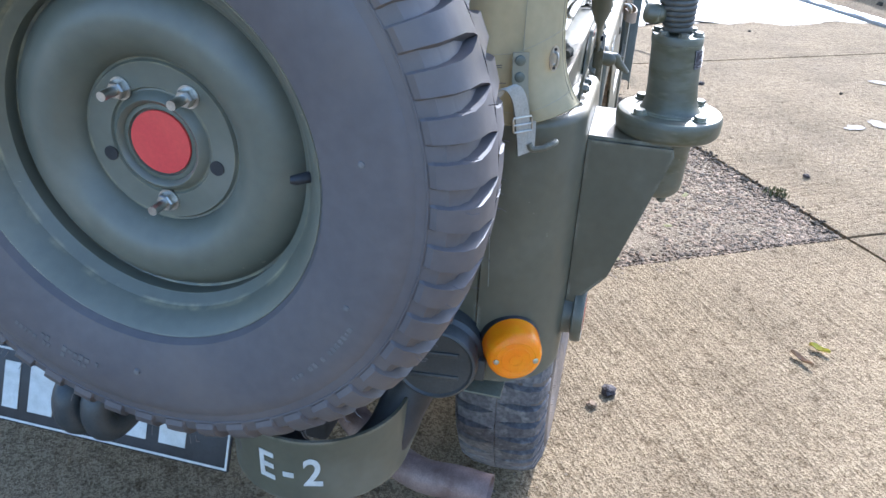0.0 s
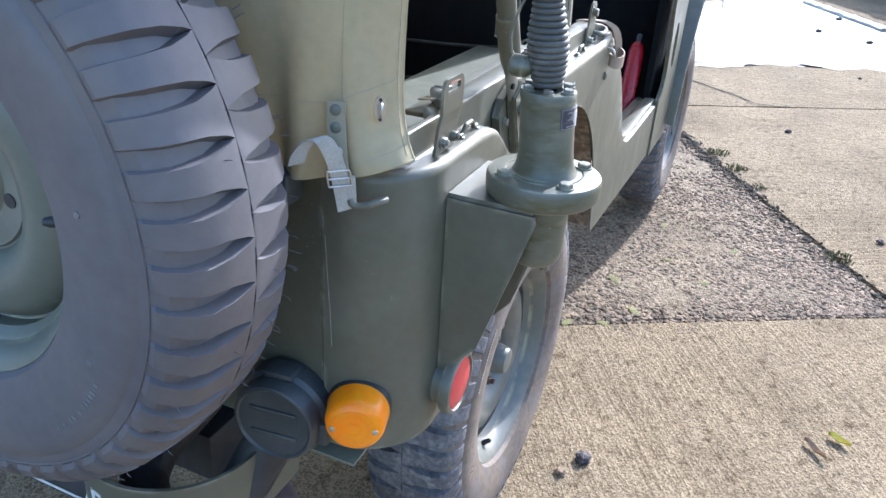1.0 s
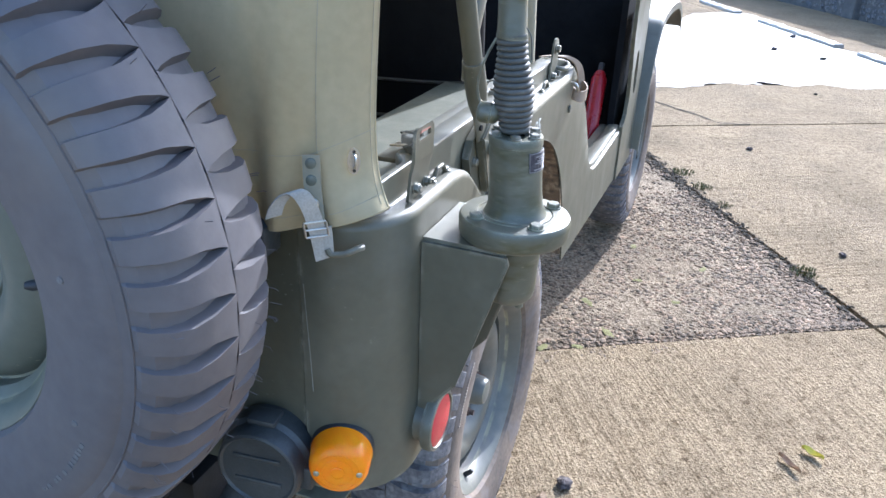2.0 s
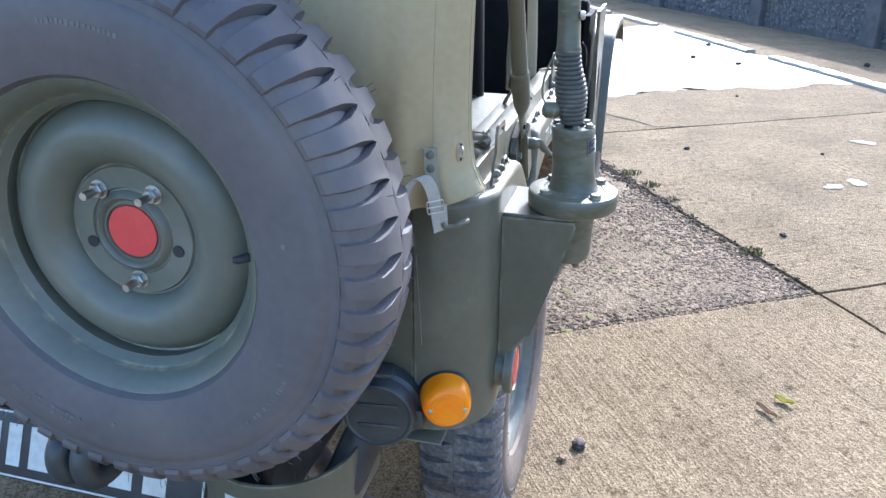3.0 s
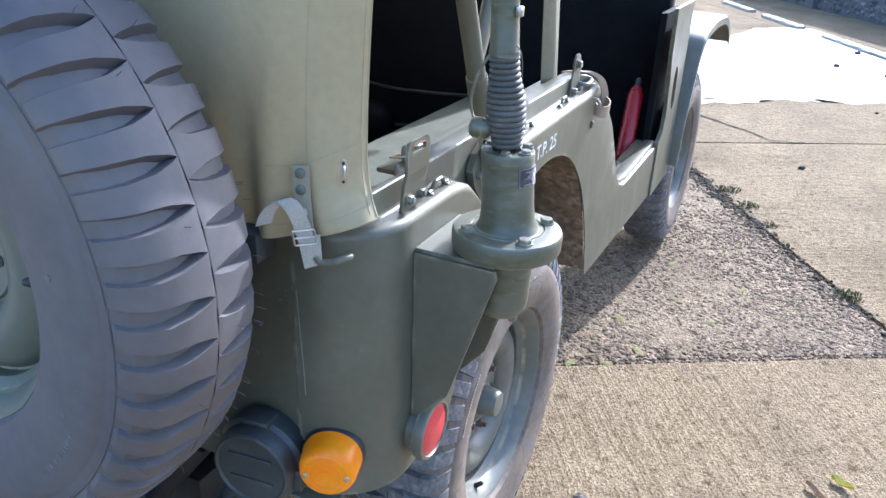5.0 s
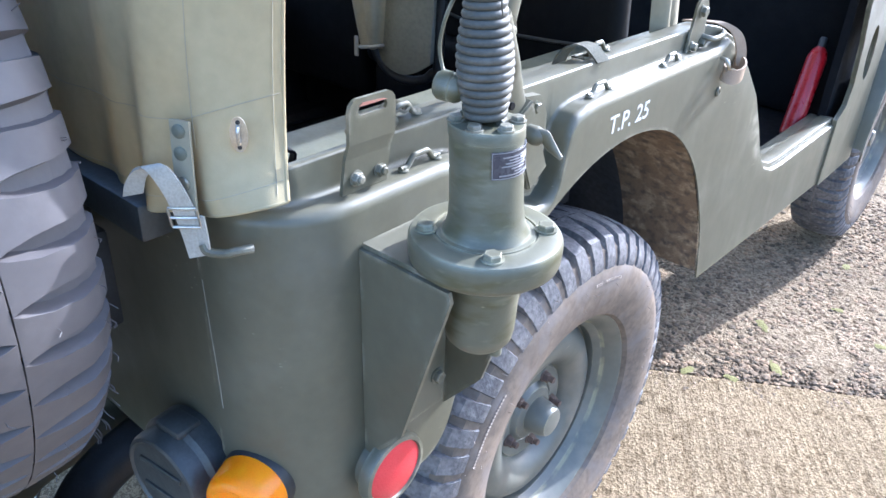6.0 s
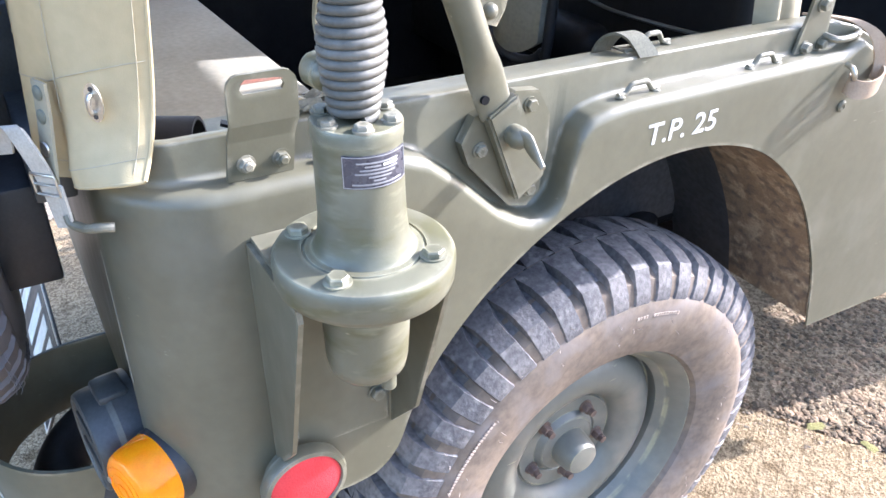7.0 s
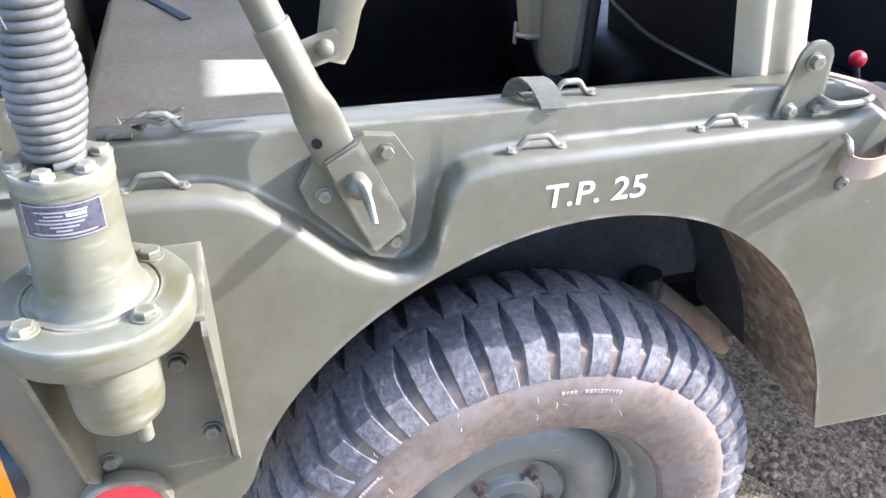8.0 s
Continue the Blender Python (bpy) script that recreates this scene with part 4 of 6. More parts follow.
for k in range(150):
    a, off = g.uniform(0, 6.283), g.choice((-0.078, -0.074, 0.02, 0.076, -0.03))
    c = su * math.cos(a) + sv * math.sin(a)
    r = R_TYRE - (0.013 if abs(off) > 0.05 else 0.001)
    p = so + sd * off + c * r
    tube(bm, [p - c * 0.004, p + c * 0.004 + sd * (off * 0.02), p + c * 0.009 + sd * g.uniform(-0.004, 0.004)], 0.00045, 4)
tagged(part("moulding_hair", bm, RUBBER, spare, "fine rubber moulding hairs", 0), kind="stuff")


def road_wheel(name, centre, out, phase):
    hub, o, d, u, v = wheel(name, centre, out, RUBBER_WORN, False, phase)
    bm = bmesh.new()
    lathe(bm, o, d, [(0.008, 0.060), (0.018, 0.052), (0.022, 0.034), (0.050, 0.031), (0.060, 0.026), (0.062, 0.012)], 32)
    part("hub_cap", bm, OLIVE_WHEEL, hub)
    for k in range(5):
        a = math.pi / 2 - 0.52 + 2 * math.pi * k / 5
        p = o + d * 0.011 + Vector((0, math.cos(a), math.sin(a))) * 0.070
        bm = bolt_bm(p, d, 0.0095, 0.013)
        tube(bm, [p, p + d * 0.022], 0.006, 10)
        part("wheel_nut", bm, RUSTY, hub, "rusty wheel nut")
    # worn raised lettering and moulding hairs on the outer sidewall
    g = random.Random(17)
    bm = bmesh.new()
    for start, count, rad in ((1.22, 16, 0.296), (2.35, 22, 0.300), (3.9, 16, 0.298), (5.3, 18, 0.300)):
        a = start
        for _ in range(count):
            w = g.uniform(0.0025, 0.0045) / rad
            if g.random() < 0.85:
                tall = g.uniform(0.0018, 0.0027)
                q = [o + d * (0.0955 if k < 4 else 0.094) + (Vector((0, math.cos(b), math.sin(b)))) * rr for k, (b, rr) in enumerate([(a, rad - tall), (a + w, rad - tall), (a + w, rad + tall), (a, rad + tall)] * 2)]
                vs = [bm.verts.new(c) for c in q]
                bm.faces.new(vs[:4])
                for k in range(4):
                    bm.faces.new((vs[k], vs[4 + k], vs[4 + (k + 1) % 4], vs[(k + 1) % 4]))
            a += w + 0.002 / rad
    tagged(part("sidewall_lettering", bm, LETTER, hub, "worn raised sidewall lettering", 0), kind="stuff")
    bm = bmesh.new()
    for _ in range(70):
        a, rr = g.uniform(0, 6.283), g.uniform(0.262, 0.34)
        p = o + d * (0.092 if rr < 0.31 else 0.0865) + Vector((0, math.cos(a), math.sin(a))) * rr
        tube(bm, [p, p + d * 0.005, p + d * 0.008 + Vector((0, g.uniform(-0.004, 0.004), g.uniform(-0.004, 0.004)))], 0.0005, 4)
    tagged(part("moulding_hair", bm, LETTER, hub, "fine rubber moulding hairs", 0), kind="stuff")
    return hub


TX = -0.170
road_wheel("wheel", (TX, AXLE_REAR, AXLE_Z), (1, 0, 0), 0.068)
road_wheel("wheel", (TX, AXLE_FRONT, AXLE_Z), (1, 0, 0), 0.06)
road_wheel("wheel", (2 * JX - TX, AXLE_REAR, AXLE_Z), (-1, 0, 0), 0.01)
road_wheel("wheel", (2 * JX - TX, AXLE_FRONT, AXLE_Z), (-1, 0, 0), 0.05)

# spare carrier
bm = bmesh.new()
box(bm, (-0.62, 0.735, 0.90), (-0.40, 0.905, 1.10), 0.01)
part("spare_carrier", bm, DARK_METAL, jeep)
bm = bmesh.new()
box(bm, (-0.56, 0.803, 0.838), (-0.285, 0.858, 0.951), 0.004)
part("carrier_bracket", bm, BLACK, jeep)
bm = bmesh.new()
box(bm, (-0.62, 0.850, 0.971), (-0.198, 0.886, 1.009), 0.004)
part("carrier_arm", bm, DARK_METAL, jeep)

# ---- aerial base ----
AX, AY = 0.037, 1.0565


def lean(z):
    """The column and its spring lean slightly inwards."""
    if z < 1.10:
        return Vector((-0.075 * max(0, z - 1.0), 0, 0))
    k = min(z, 1.215) - 1.10
    return Vector((-0.0085 - 0.13 * k - 0.05 * max(0, z - 1.215), -0.001 + 0.06 * k, 0))


bm = bmesh.new()
lathe(bm, (AX, AY, 0), (0, 0, 1), [(0.968, 0.058), (0.968, 0.066), (0.971, 0.0692), (0.975, 0.0705), (0.988, 0.0712), (0.993, 0.0708), (0.9965, 0.0688), (0.998, 0.065), (0.998, 0.0480), (0.9962, 0.0474), (0.9962, 0.0462), (0.998, 0.0456), (0.9985, 0.0405),
                                  (1.003, 0.0375), (1.011, 0.0350), (1.028, 0.0333), (1.088, 0.0325), (1.0885, 0.0335), (1.0975, 0.0335), (1.099, 0.0325), (1.099, 0.018)], 64)
for v in bm.verts:
    v.co += lean(min(v.co.z, 1.0999))
aerial = part("aerial_base", bm, OLIVE_AERIAL, jeep, "olive flanged aerial base with coil spring")
bm = bmesh.new()
lathe(bm, (AX, AY, 0), (0, 0, 1), [(0.876, 0.018), (0.8765, 0.026), (0.884, 0.0325), (0.895, 0.0345), (0.962, 0.0370), (0.969, 0.0375)], 40)
part("aerial_cup", bm, OLIVE_AERIAL, aerial)
bm = bmesh.new()
lathe(bm, (AX + 0.012, AY + 0.014, 0), (0, 0, 1), [(0.856, 0.005), (0.858, 0.0065), (0.88, 0.0065)], 12)
part("terminal", bm, OLIVE_AERIAL, aerial)
for k in range(4):
    a = radians(-46 + 90 * k)
    part("flange_bolt", bolt_bm((AX + 0.055 * math.cos(a), AY + 0.055 * math.sin(a), 0.9975), (0, 0, 1), 0.0085, 0.007), OLIVE_AERIAL, aerial)
for k in range(6):
    a = radians(-75 + 60 * k)
    part("collar_bolt", bolt_bm((AX - 0.0075 + 0.0265 * math.cos(a), AY + 0.0265 * math.sin(a), 1.099), (0, 0, 1), 0.0062, 0.0055), OLIVE, aerial)
# coil spring
bm = bmesh.new()
pts = []
TURNS = 17
for i in range(TURNS * 22 + 1):
    t = i / (TURNS * 22)
    z = 1.1008 + 0.1142 * t
    bulge = math.sin(math.pi * min(1, max(0, (z - 1.102) / 0.092))) ** 1.4
    r = 0.0151 + 0.0063 * bulge
    a = 2 * math.pi * TURNS * t
    pts.append(lean(max(z, 1.10)) + Vector((AX + r * math.cos(a), AY + r * math.sin(a), z)))
tube(bm, pts, 0.0037, 12)
part("coil_spring", bm, SPRING, aerial, "thick olive coil spring")
bm = bmesh.new()
lathe(bm, (AX, AY, 0), (0, 0, 1), [(1.208, 0.012), (1.210, 0.0180), (1.213, 0.0190), (1.218, 0.0176), (1.262, 0.0166), (1.50, 0.0145), (2.9, 0.007)], 28)
for v in bm.verts:
    v.co += lean(v.co.z)
part("mast", bm, OLIVE_AERIAL, aerial)
bm = bmesh.new()
box(bm, (AX - 0.010, AY - 0.004, 1.256), (AX - 0.002, AY + 0.006, 1.268), 0.002)
part("clamp_screw", bm, STEEL, aerial)
# lead from a side terminal up to the top of the spring
bm = bmesh.new()
lathe(bm, (0.010, 1.050, 1.1215), (-1, -0.28, 0.12), [(0, 0.006), (0.004, 0.0105), (0.008, 0.0125), (0.012, 0.0120), (0.013, 0.0130), (0.023, 0.0130), (0.027, 0.0105), (0.029, 0.004)], 24)
part("side_terminal", bm, OLIVE_AERIAL, aerial)
bm = bmesh.new()
tube(bm, smooth_path([(-0.012, 1.049, 1.130), (-0.019, 1.051, 1.140), (-0.0205, 1.050, 1.158), (-0.0145, 1.052, 1.184), (-0.004, 1.058, 1.208), (0.006, 1.061, 1.220)], 6), 0.0017, 8)
part("aerial_lead", bm, OLIVE_AERIAL, aerial)
bm = bmesh.new()
tube(bm, smooth_path([(0.034, 1.048, 1.226), (0.040, 1.047, 1.218), (0.0425, 1.047, 1.205), (0.0425, 1.050, 1.190)], 6), 0.0007, 6)
part("tie_wire", bm, SPRING, aerial)


# data plate wrapped on the column
def on_column(a_deg, z, r):
    a = radians(a_deg)
    return lean(z) + Vector((AX + r * math.cos(a), AY + r * math.sin(a), z))


def column_patch(a0, a1, z0, z1, r, mat, name, parent, steps=8):
    bm = bmesh.new()
    rows = [[bm.verts.new(on_column(a0 + (a1 - a0) * i / steps, z, rr)) for z, rr in ((z0, r - 0.001), (z0, r), (z1, r), (z1, r - 0.001))] for i in range(steps + 1)]
    for a, b in zip(rows, rows[1:]):
        bridge(bm, a, b)
    bm.faces.new(rows[0])
    bm.faces.new(rows[-1][::-1])
    return part(name, bm, mat, parent, smooth=60)


plate = column_patch(-45, 45, 1.060, 1.084, 0.0340, LABEL, "data_plate", aerial)
tagged(plate, "small dark blue data plate with fine lettering")
for z0, z1, a0, a1 in ((1.0605, 1.0611, -44, 44), (1.0829, 1.0835, -44, 44)):
    column_patch(a0, a1, z0, z1, 0.0343, LABEL_INK, "plate_border", aerial)
for a0 in (-44.5, 43.5):
    column_patch(a0, a0 + 1.0, 1.0605, 1.0835, 0.0343, LABEL_INK, "plate_border", aerial, 2)
for k, (a0, a1) in enumerate(((-28, 28), (-18, 2), (-24, 26), (-30, 22), (-14, 16), (-8, 8), (-34, 34))):
    z0 = 1.0795 - k * 0.0026
    column_patch(a0, a1, z0 - 0.0011, z0, 0.0343, LABEL_INK, "lettering_bar", aerial)
column_patch(5, 26, 1.0757, 1.0775, 0.0344, WHITE, "lettering_bar", aerial)

# aerial bracket: two tapered cheeks and a top plate
bm = bmesh.new()
prism(bm, [(SIDE + 0.001, 0.998, 0.9625), (SIDE + 0.001, 1.131, 0.9625), (0.045, 1.131, 0.9625), (0.045, 0.998, 0.9625)], (0, 0, 0.005))
bracket = part("aerial_bracket", bm, OLIVE, jeep, "welded olive steel aerial bracket", smooth=0)
for y0, y1 in ((0.9935, 0.998), (1.127, 1.131)):
    bm = bmesh.new()
    prism(bm, [(SIDE + 0.001, y0, 0.962), (0.048, y0, 0.962), (0.051, y0, 0.952), (-0.010, y1, 0.756), (-0.016, y1, 0.748), (SIDE + 0.001, y1, 0.690)], (0, 0.0045, 0))
    part("cheek", bm, OLIVE, bracket, smooth=0)
bm = bmesh.new()
box(bm, (SIDE + 0.0008, 0.999, 0.70), (SIDE + 0.0045, 1.126, 0.962), 0.001, 1)
part("back_plate", bm, OLIVE, bracket)
for y, z in ((1.112, 0.745), (1.012, 0.728), (1.092, 0.84), (1.010, 0.88)):
    part("bracket_bolt", bolt_bm((SIDE + 0.0045, y, z), (1, 0, 0), 0.0085, 0.008), OLIVE, bracket)


# ---- lamps and filler ----
bm = bmesh.new()
RC = (SIDE - 0.002, 1.018, 0.676)
lathe(bm, RC, (1, 0, 0), [(0, 0.036), (0.015, 0.034), (0.017, 0.0455), (0.026, 0.0465), (0.032, 0.0445), (0.033, 0.040), (0.030, 0.0385)], 48)
refl = part("side_reflector", bm, OLIVE, jeep, "round red side reflector in an olive housing")
bm = bmesh.new()
lathe(bm, RC, (1, 0, 0), [(0.026, 0.039), (0.0305, 0.0385), (0.033, 0.030), (0.034, 0.001)], 48)
part("reflector_lens", bm, REFLECTOR, refl)

IA = radians(21)
IN = Vector((math.sin(IA), -math.cos(IA), 0))
IB = Vector((cxr := SIDE - R_CORNER, REAR + R_CORNER, 0.684)) + IN * R_CORNER
bm = bmesh.new()
lathe(bm, IB - IN * 0.012, IN, [(0, 0.0425), (0.014, 0.0430), (0.018, 0.041)], 48)
ind = part("indicator_lamp", bm, BLACK, jeep, "round amber indicator lamp on a black base")
bm = bmesh.new()
lathe(bm, IB - IN * 0.012, IN, [(0.016, 0.0415), (0.020, 0.0412), (0.044, 0.0393), (0.051, 0.0370), (0.0555, 0.0325), (0.058, 0.022), (0.059, 0.001)], 48)
part("amber_lens", bm, AMBER, ind, "ribbed amber plastic lens")
bm = bmesh.new()
for r in (0.009, 0.0205, 0.0275):
    d, u, v = axes(IN)
    tube(bm, [IB + IN * (0.0472 - (0.0011 if r > 0.02 else 0.0) - (0.0016 if r > 0.025 else 0.0)) + u * (r * math.cos(2 * math.pi * i / 40)) + v * (r * math.sin(2 * math.pi * i / 40)) for i in range(40)], 0.0009, 6, closed=True)
part("lens_rings", bm, AMBER, ind)
side_dir = Vector((IN.y, -IN.x, 0)) * -1
for s in (1, -1):
    p = IB + IN * 0.0435 + side_dir * (0.0275 * s) + Vector((0, 0, -0.003))
    bm = bmesh.new()
    lathe(bm, p, IN, [(0, 0.0042), (0.0022, 0.004), (0.003, 0.0025)], 14)
    part("lens_screw", bm, STEEL, ind)

# filler cap / dark round lamp beside the indicator
FC = Vector((-0.230, 0.892, 0.662))
FN = Vector((0.12, -1, 0)).normalized()
bm = bmesh.new()
lathe(bm, FC, FN, [(0, 0.066), (0.028, 0.066), (0.031, 0.063), (0.034, 0.0605), (0.050, 0.0595), (0.056, 0.0570), (0.0578, 0.0535), (0.0550, 0.0505), (0.0545, 0.001)], 48)
socket = part("trailer_socket", bm, DARK_METAL, jeep, "dark round trailer socket with a hinged cover")
bm = bmesh.new()
box(bm, (-0.020, -0.010, 0.058), (0.020, 0.022, 0.069), 0.004, 2, Matrix.Translation(FC) @ Matrix.Rotation(radians(7), 4, "Z") @ pose(0, -0.03, 0))
part("cover_hinge", bm, DARK_METAL, socket)
for dz in (0.019, -0.019):
    bm = bmesh.new()
    box(bm, (-0.034, -0.003, dz - 0.004), (0.034, 0.004, dz + 0.004), 0.002, 2, Matrix.Translation(FC + FN * 0.0545) @ Matrix.Rotation(radians(7), 4, "Z"))
    part("cover_rib", bm, DARK_METAL, socket)

bm = bmesh.new()
box(bm, (0.046, -0.012, -0.030), (0.070, 0.020, 0.006), 0.004, 2, Matrix.Translation(FC) @ Matrix.Rotation(radians(7), 4, "Z") @ pose(0, -0.03, 0))
part("cover_latch", bm, DARK_METAL, socket)

# ---- bumperette and number plate ----
bm = bmesh.new()
BX, BY, BR = -0.400, 0.850, 0.135
rows = []
for i in range(33):
    a = math.pi + math.pi * i / 32
    c, s = math.cos(a), math.sin(a)
    rows.append([bm.verts.new((BX + r * c, BY + r * s, z)) for r, z in ((BR, 0.470), (BR, 0.583), (BR - 0.005, 0.583), (BR - 0.005, 0.470))])
for sgn, row in ((-1, rows[0]), (1, rows[-1])):
    ext = [bm.verts.new((v.co.x, v.co.y + 0.10, v.co.z)) for v in row]
    bridge(bm, row, ext)
for a, b in zip(rows, rows[1:]):
    bridge(bm, a, b)
bumper = part("bumperette", bm, OLIVE, jeep, "curved olive steel bumperette with white stencil")
for ch, ang in (("E", -103), ("-", -88.5), ("2", -73.5)):
    a = radians(ang)
    m = Matrix.Translation((BX + (BR + 0.0006) * math.cos(a), BY + (BR + 0.0006) * math.sin(a), 0.526)) @ Matrix.Rotation(a + math.pi / 2, 4, "Z") @ Matrix.Rotation(math.pi / 2, 4, "X")
    lettering(ch, 0.068, m, "stencil_mark", bumper, "white stencilled marking", 0.85, None, 0.0, 0.0012)
bm = bmesh.new()
box(bm, (-0.262, 0.893, 0.580), (-0.135, 0.97, 0.584), 0.001)
part("bumper_gusset", bm, OLIVE_DARK, jeep)

# black rubber trailer lead stowed inside the bumperette
bm = bmesh.new()
tube(bm, smooth_path([(-0.250, 0.905, 0.620), (-0.275, 0.880, 0.560), (-0.300, 0.845, 0.500), (-0.345, 0.800, 0.468), (-0.405, 0.790, 0.462), (-0.455, 0.820, 0.470), (-0.475, 0.880, 0.490), (-0.47, 0.98, 0.52)], 8), 0.036, 18)
part("trailer_lead", bm, BLACK, jeep, "thick black rubber lead stowed in the bumperette")

PY, PZ = 0.780, -0.011
bm = bmesh.new()
box(bm, (-1.055, PY, 0.432 + PZ), (-0.535, PY + 0.004, 0.560 + PZ), 0.003, 2)
plate = part("number_plate", bm, BLACK, jeep, "black number plate with white bars and border")
for lo, hi in (((-1.052, 0.435), (-0.538, 0.4385)), ((-1.052, 0.5535), (-0.538, 0.557)), ((-0.5415, 0.4385), (-0.538, 0.5535)), ((-1.052, 0.4385), (-1.0485, 0.5535))):
    bm = bmesh.new()
    box(bm, (lo[0], PY - 0.0012, lo[1] + PZ), (hi[0], PY + 0.001, hi[1] + PZ))
    part("plate_border", bm, WHITE, plate, smooth=0)
for k, x in enumerate((-1.02, -0.955, -0.905, -0.80, -0.73, -0.66)):
    bm = bmesh.new()
    box(bm, (x, PY - 0.0012, 0.456 + PZ), (x + (0.03 if k == 1 else 0.047), PY + 0.001, 0.535 + PZ))
    part("plate_bar", bm, WHITE, plate, smooth=0)

# the plate leans back a little
askew = Matrix.Translation((0, PY, 0.421)) @ Matrix.Rotation(radians(-24), 4, "X") @ Matrix.Translation((0, -PY, -0.421))
for ob in (plate, *plate.children):
    ob.data.transform(askew)
# shackle hooks under the spare
for x in (-0.70, -0.655):
    bm = bmesh.new()
    tube(bm, smooth_path([(x, 0.80, 0.62), (x, 0.70, 0.63), (x, 0.672, 0.60), (x + 0.006, 0.69, 0.565), (x + 0.012, 0.78, 0.57)], 6), 0.021, 14)
    part("tow_hook", bm, DARK_METAL, jeep, "dark cast tow hook")
bm = bmesh.new()
tube(bm, smooth_path([(-0.62, 1.3, 0.34), (-0.45, 1.08, 0.33), (-0.30, 0.98, 0.315), (-0.20, 0.96, 0.325), (-0.145, 0.955, 0.325)], 8), 0.030, 18, caps=False)
ob = part("exhaust_pipe", bm, EXHAUST, jeep, "rust-tinted exhaust tail pipe")
md = ob.modifiers.new("thickness", "SOLIDIFY")
md.thickness, md.offset = 0.002, -1


# ---- fittings on the right rail ----
LEDGE_X = SIDE - 0.019
BAND_X = SIDE - 0.034


def strap_loop(y0, y1, x, z, rise=0.0130, r=0.0031, name="strap_loop"):
    """A bent wire loop screwed down at both feet."""
    bm = bmesh.new()
    tube(bm, smooth_path([(x, y0 - 0.006, z + 0.0025), (x, y0 + 0.003, z + 0.003), (x, y0 + 0.0065, z + 0.006), (x, y0 + 0.0105, z + rise * 0.82), (x, y0 + 0.0145, z + rise), (x, (y0 + y1) / 2, z + rise), (x, y1 - 0.0145, z + rise), (x, y1 - 0.0105, z + rise * 0.82), (x, y1 - 0.0065, z + 0.006), (x, y1 - 0.003, z + 0.003), (x, y1 + 0.006, z + 0.0025)], 4), r, 10)
    ob = part(name, bm, OLIVE, jeep, "bent olive strap loop")
    for y in (y0 - 0.002, y1 + 0.002):
        bm = bmesh.new()
        lathe(bm, (x, y, z), (0, 0, 1), [(0, 0.0058), (0.0012, 0.0056), (0.0022, 0.0038), (0.0046, 0.0030), (0.0050, 0.001)], 14)
        part("rivet", bm, OLIVE, ob)
    return ob


strap_loop(1.076, 1.122, LEDGE_X, 1.0125)
strap_loop(1.428, 1.476, LEDGE_X, 1.0125)
strap_loop(1.636, 1.683, LEDGE_X, 1.0145)
strap_loop(1.478, 1.520, BAND_X - 0.022, 1.050, 0.014)
strap_loop(1.090, 1.130, BAND_X - 0.022, 1.050, 0.014)

# slotted strap bracket at the rear
bm = bmesh.new()
n = 8
BR_X = -0.083
oy0, oy1, zt, zs, zb = 0.9955, 1.0545, 1.104, 1.054, 1.0128
rowpts = [(oy0 - 0.006, zb), (oy1 - 0.007, zb), (oy1 - 0.004, zs - 0.006), (oy1, zs + 0.008), (oy1, zt - 0.012)]
rowpts += [(oy1 - 0.012 + 0.012 * math.cos(q), zt - 0.012 + 0.012 * math.sin(q)) for q in (0.5, 1.0, 1.4)]
rowpts += [(oy0 + 0.012 + 0.012 * math.cos(q), zt - 0.012 + 0.012 * math.sin(q)) for q in (1.75, 2.1, 2.6)]
rowpts += [(oy0, zt - 0.012), (oy0, zs + 0.008), (oy0 - 0.003, zs - 0.006)]
slot = [(oy0 + 0.013, zt - 0.016), (oy1 - 0.013, zt - 0.016), (oy1 - 0.011, zt - 0.012), (oy1 - 0.013, zt - 0.008), (oy0 + 0.013, zt - 0.008), (oy0 + 0.011, zt - 0.012)]
loops = []
for pts in (rowpts, slot):
    vs = [bm.verts.new((BR_X + 0.005 * min(1, max(0, (z - 1.035) / 0.03)), y, z)) for y, z in pts]
    loops += [bm.edges.new((vs[i], vs[(i + 1) % len(vs)])) for i in range(len(vs))]
bmesh.ops.triangle_fill(bm, use_beauty=True, edges=loops)
ob = part("slotted_bracket", bm, OLIVE, jeep, "upright slotted strap bracket, paint chipped red", smooth=0)
md = ob.modifiers.new("thickness", "SOLIDIFY")
md.thickness, md.offset = 0.004, 0
bm = bmesh.new()
prism(bm, [(BR_X + 0.0072, y, z) for y, z in ((oy0 + 0.012, zt - 0.0075), (oy1 - 0.012, zt - 0.0075), (oy1 - 0.016, zt - 0.0060), (oy0 + 0.034, zt - 0.0055), (oy0 + 0.016, zt - 0.0045))], (0.0006, 0, 0))
part("chipped_edge", bm, CHIP, ob, "paint chipped to dull red primer", smooth=0)
for y in (1.0065, 1.037):
    bm = bolt_bm((BR_X + 0.002, y, 1.027), (1, 0, 0), 0.0066, 0.007)
    lathe(bm, (BR_X + 0.008, y, 1.027), (1, 0, 0), [(0, 0.0042), (0.003, 0.0042), (0.004, 0.003)], 12)
    part("bracket_bolt", bm, OLIVE, ob)

# hood bow socket in the recess
HX = BAND_X + 0.012
bm = bmesh.new()
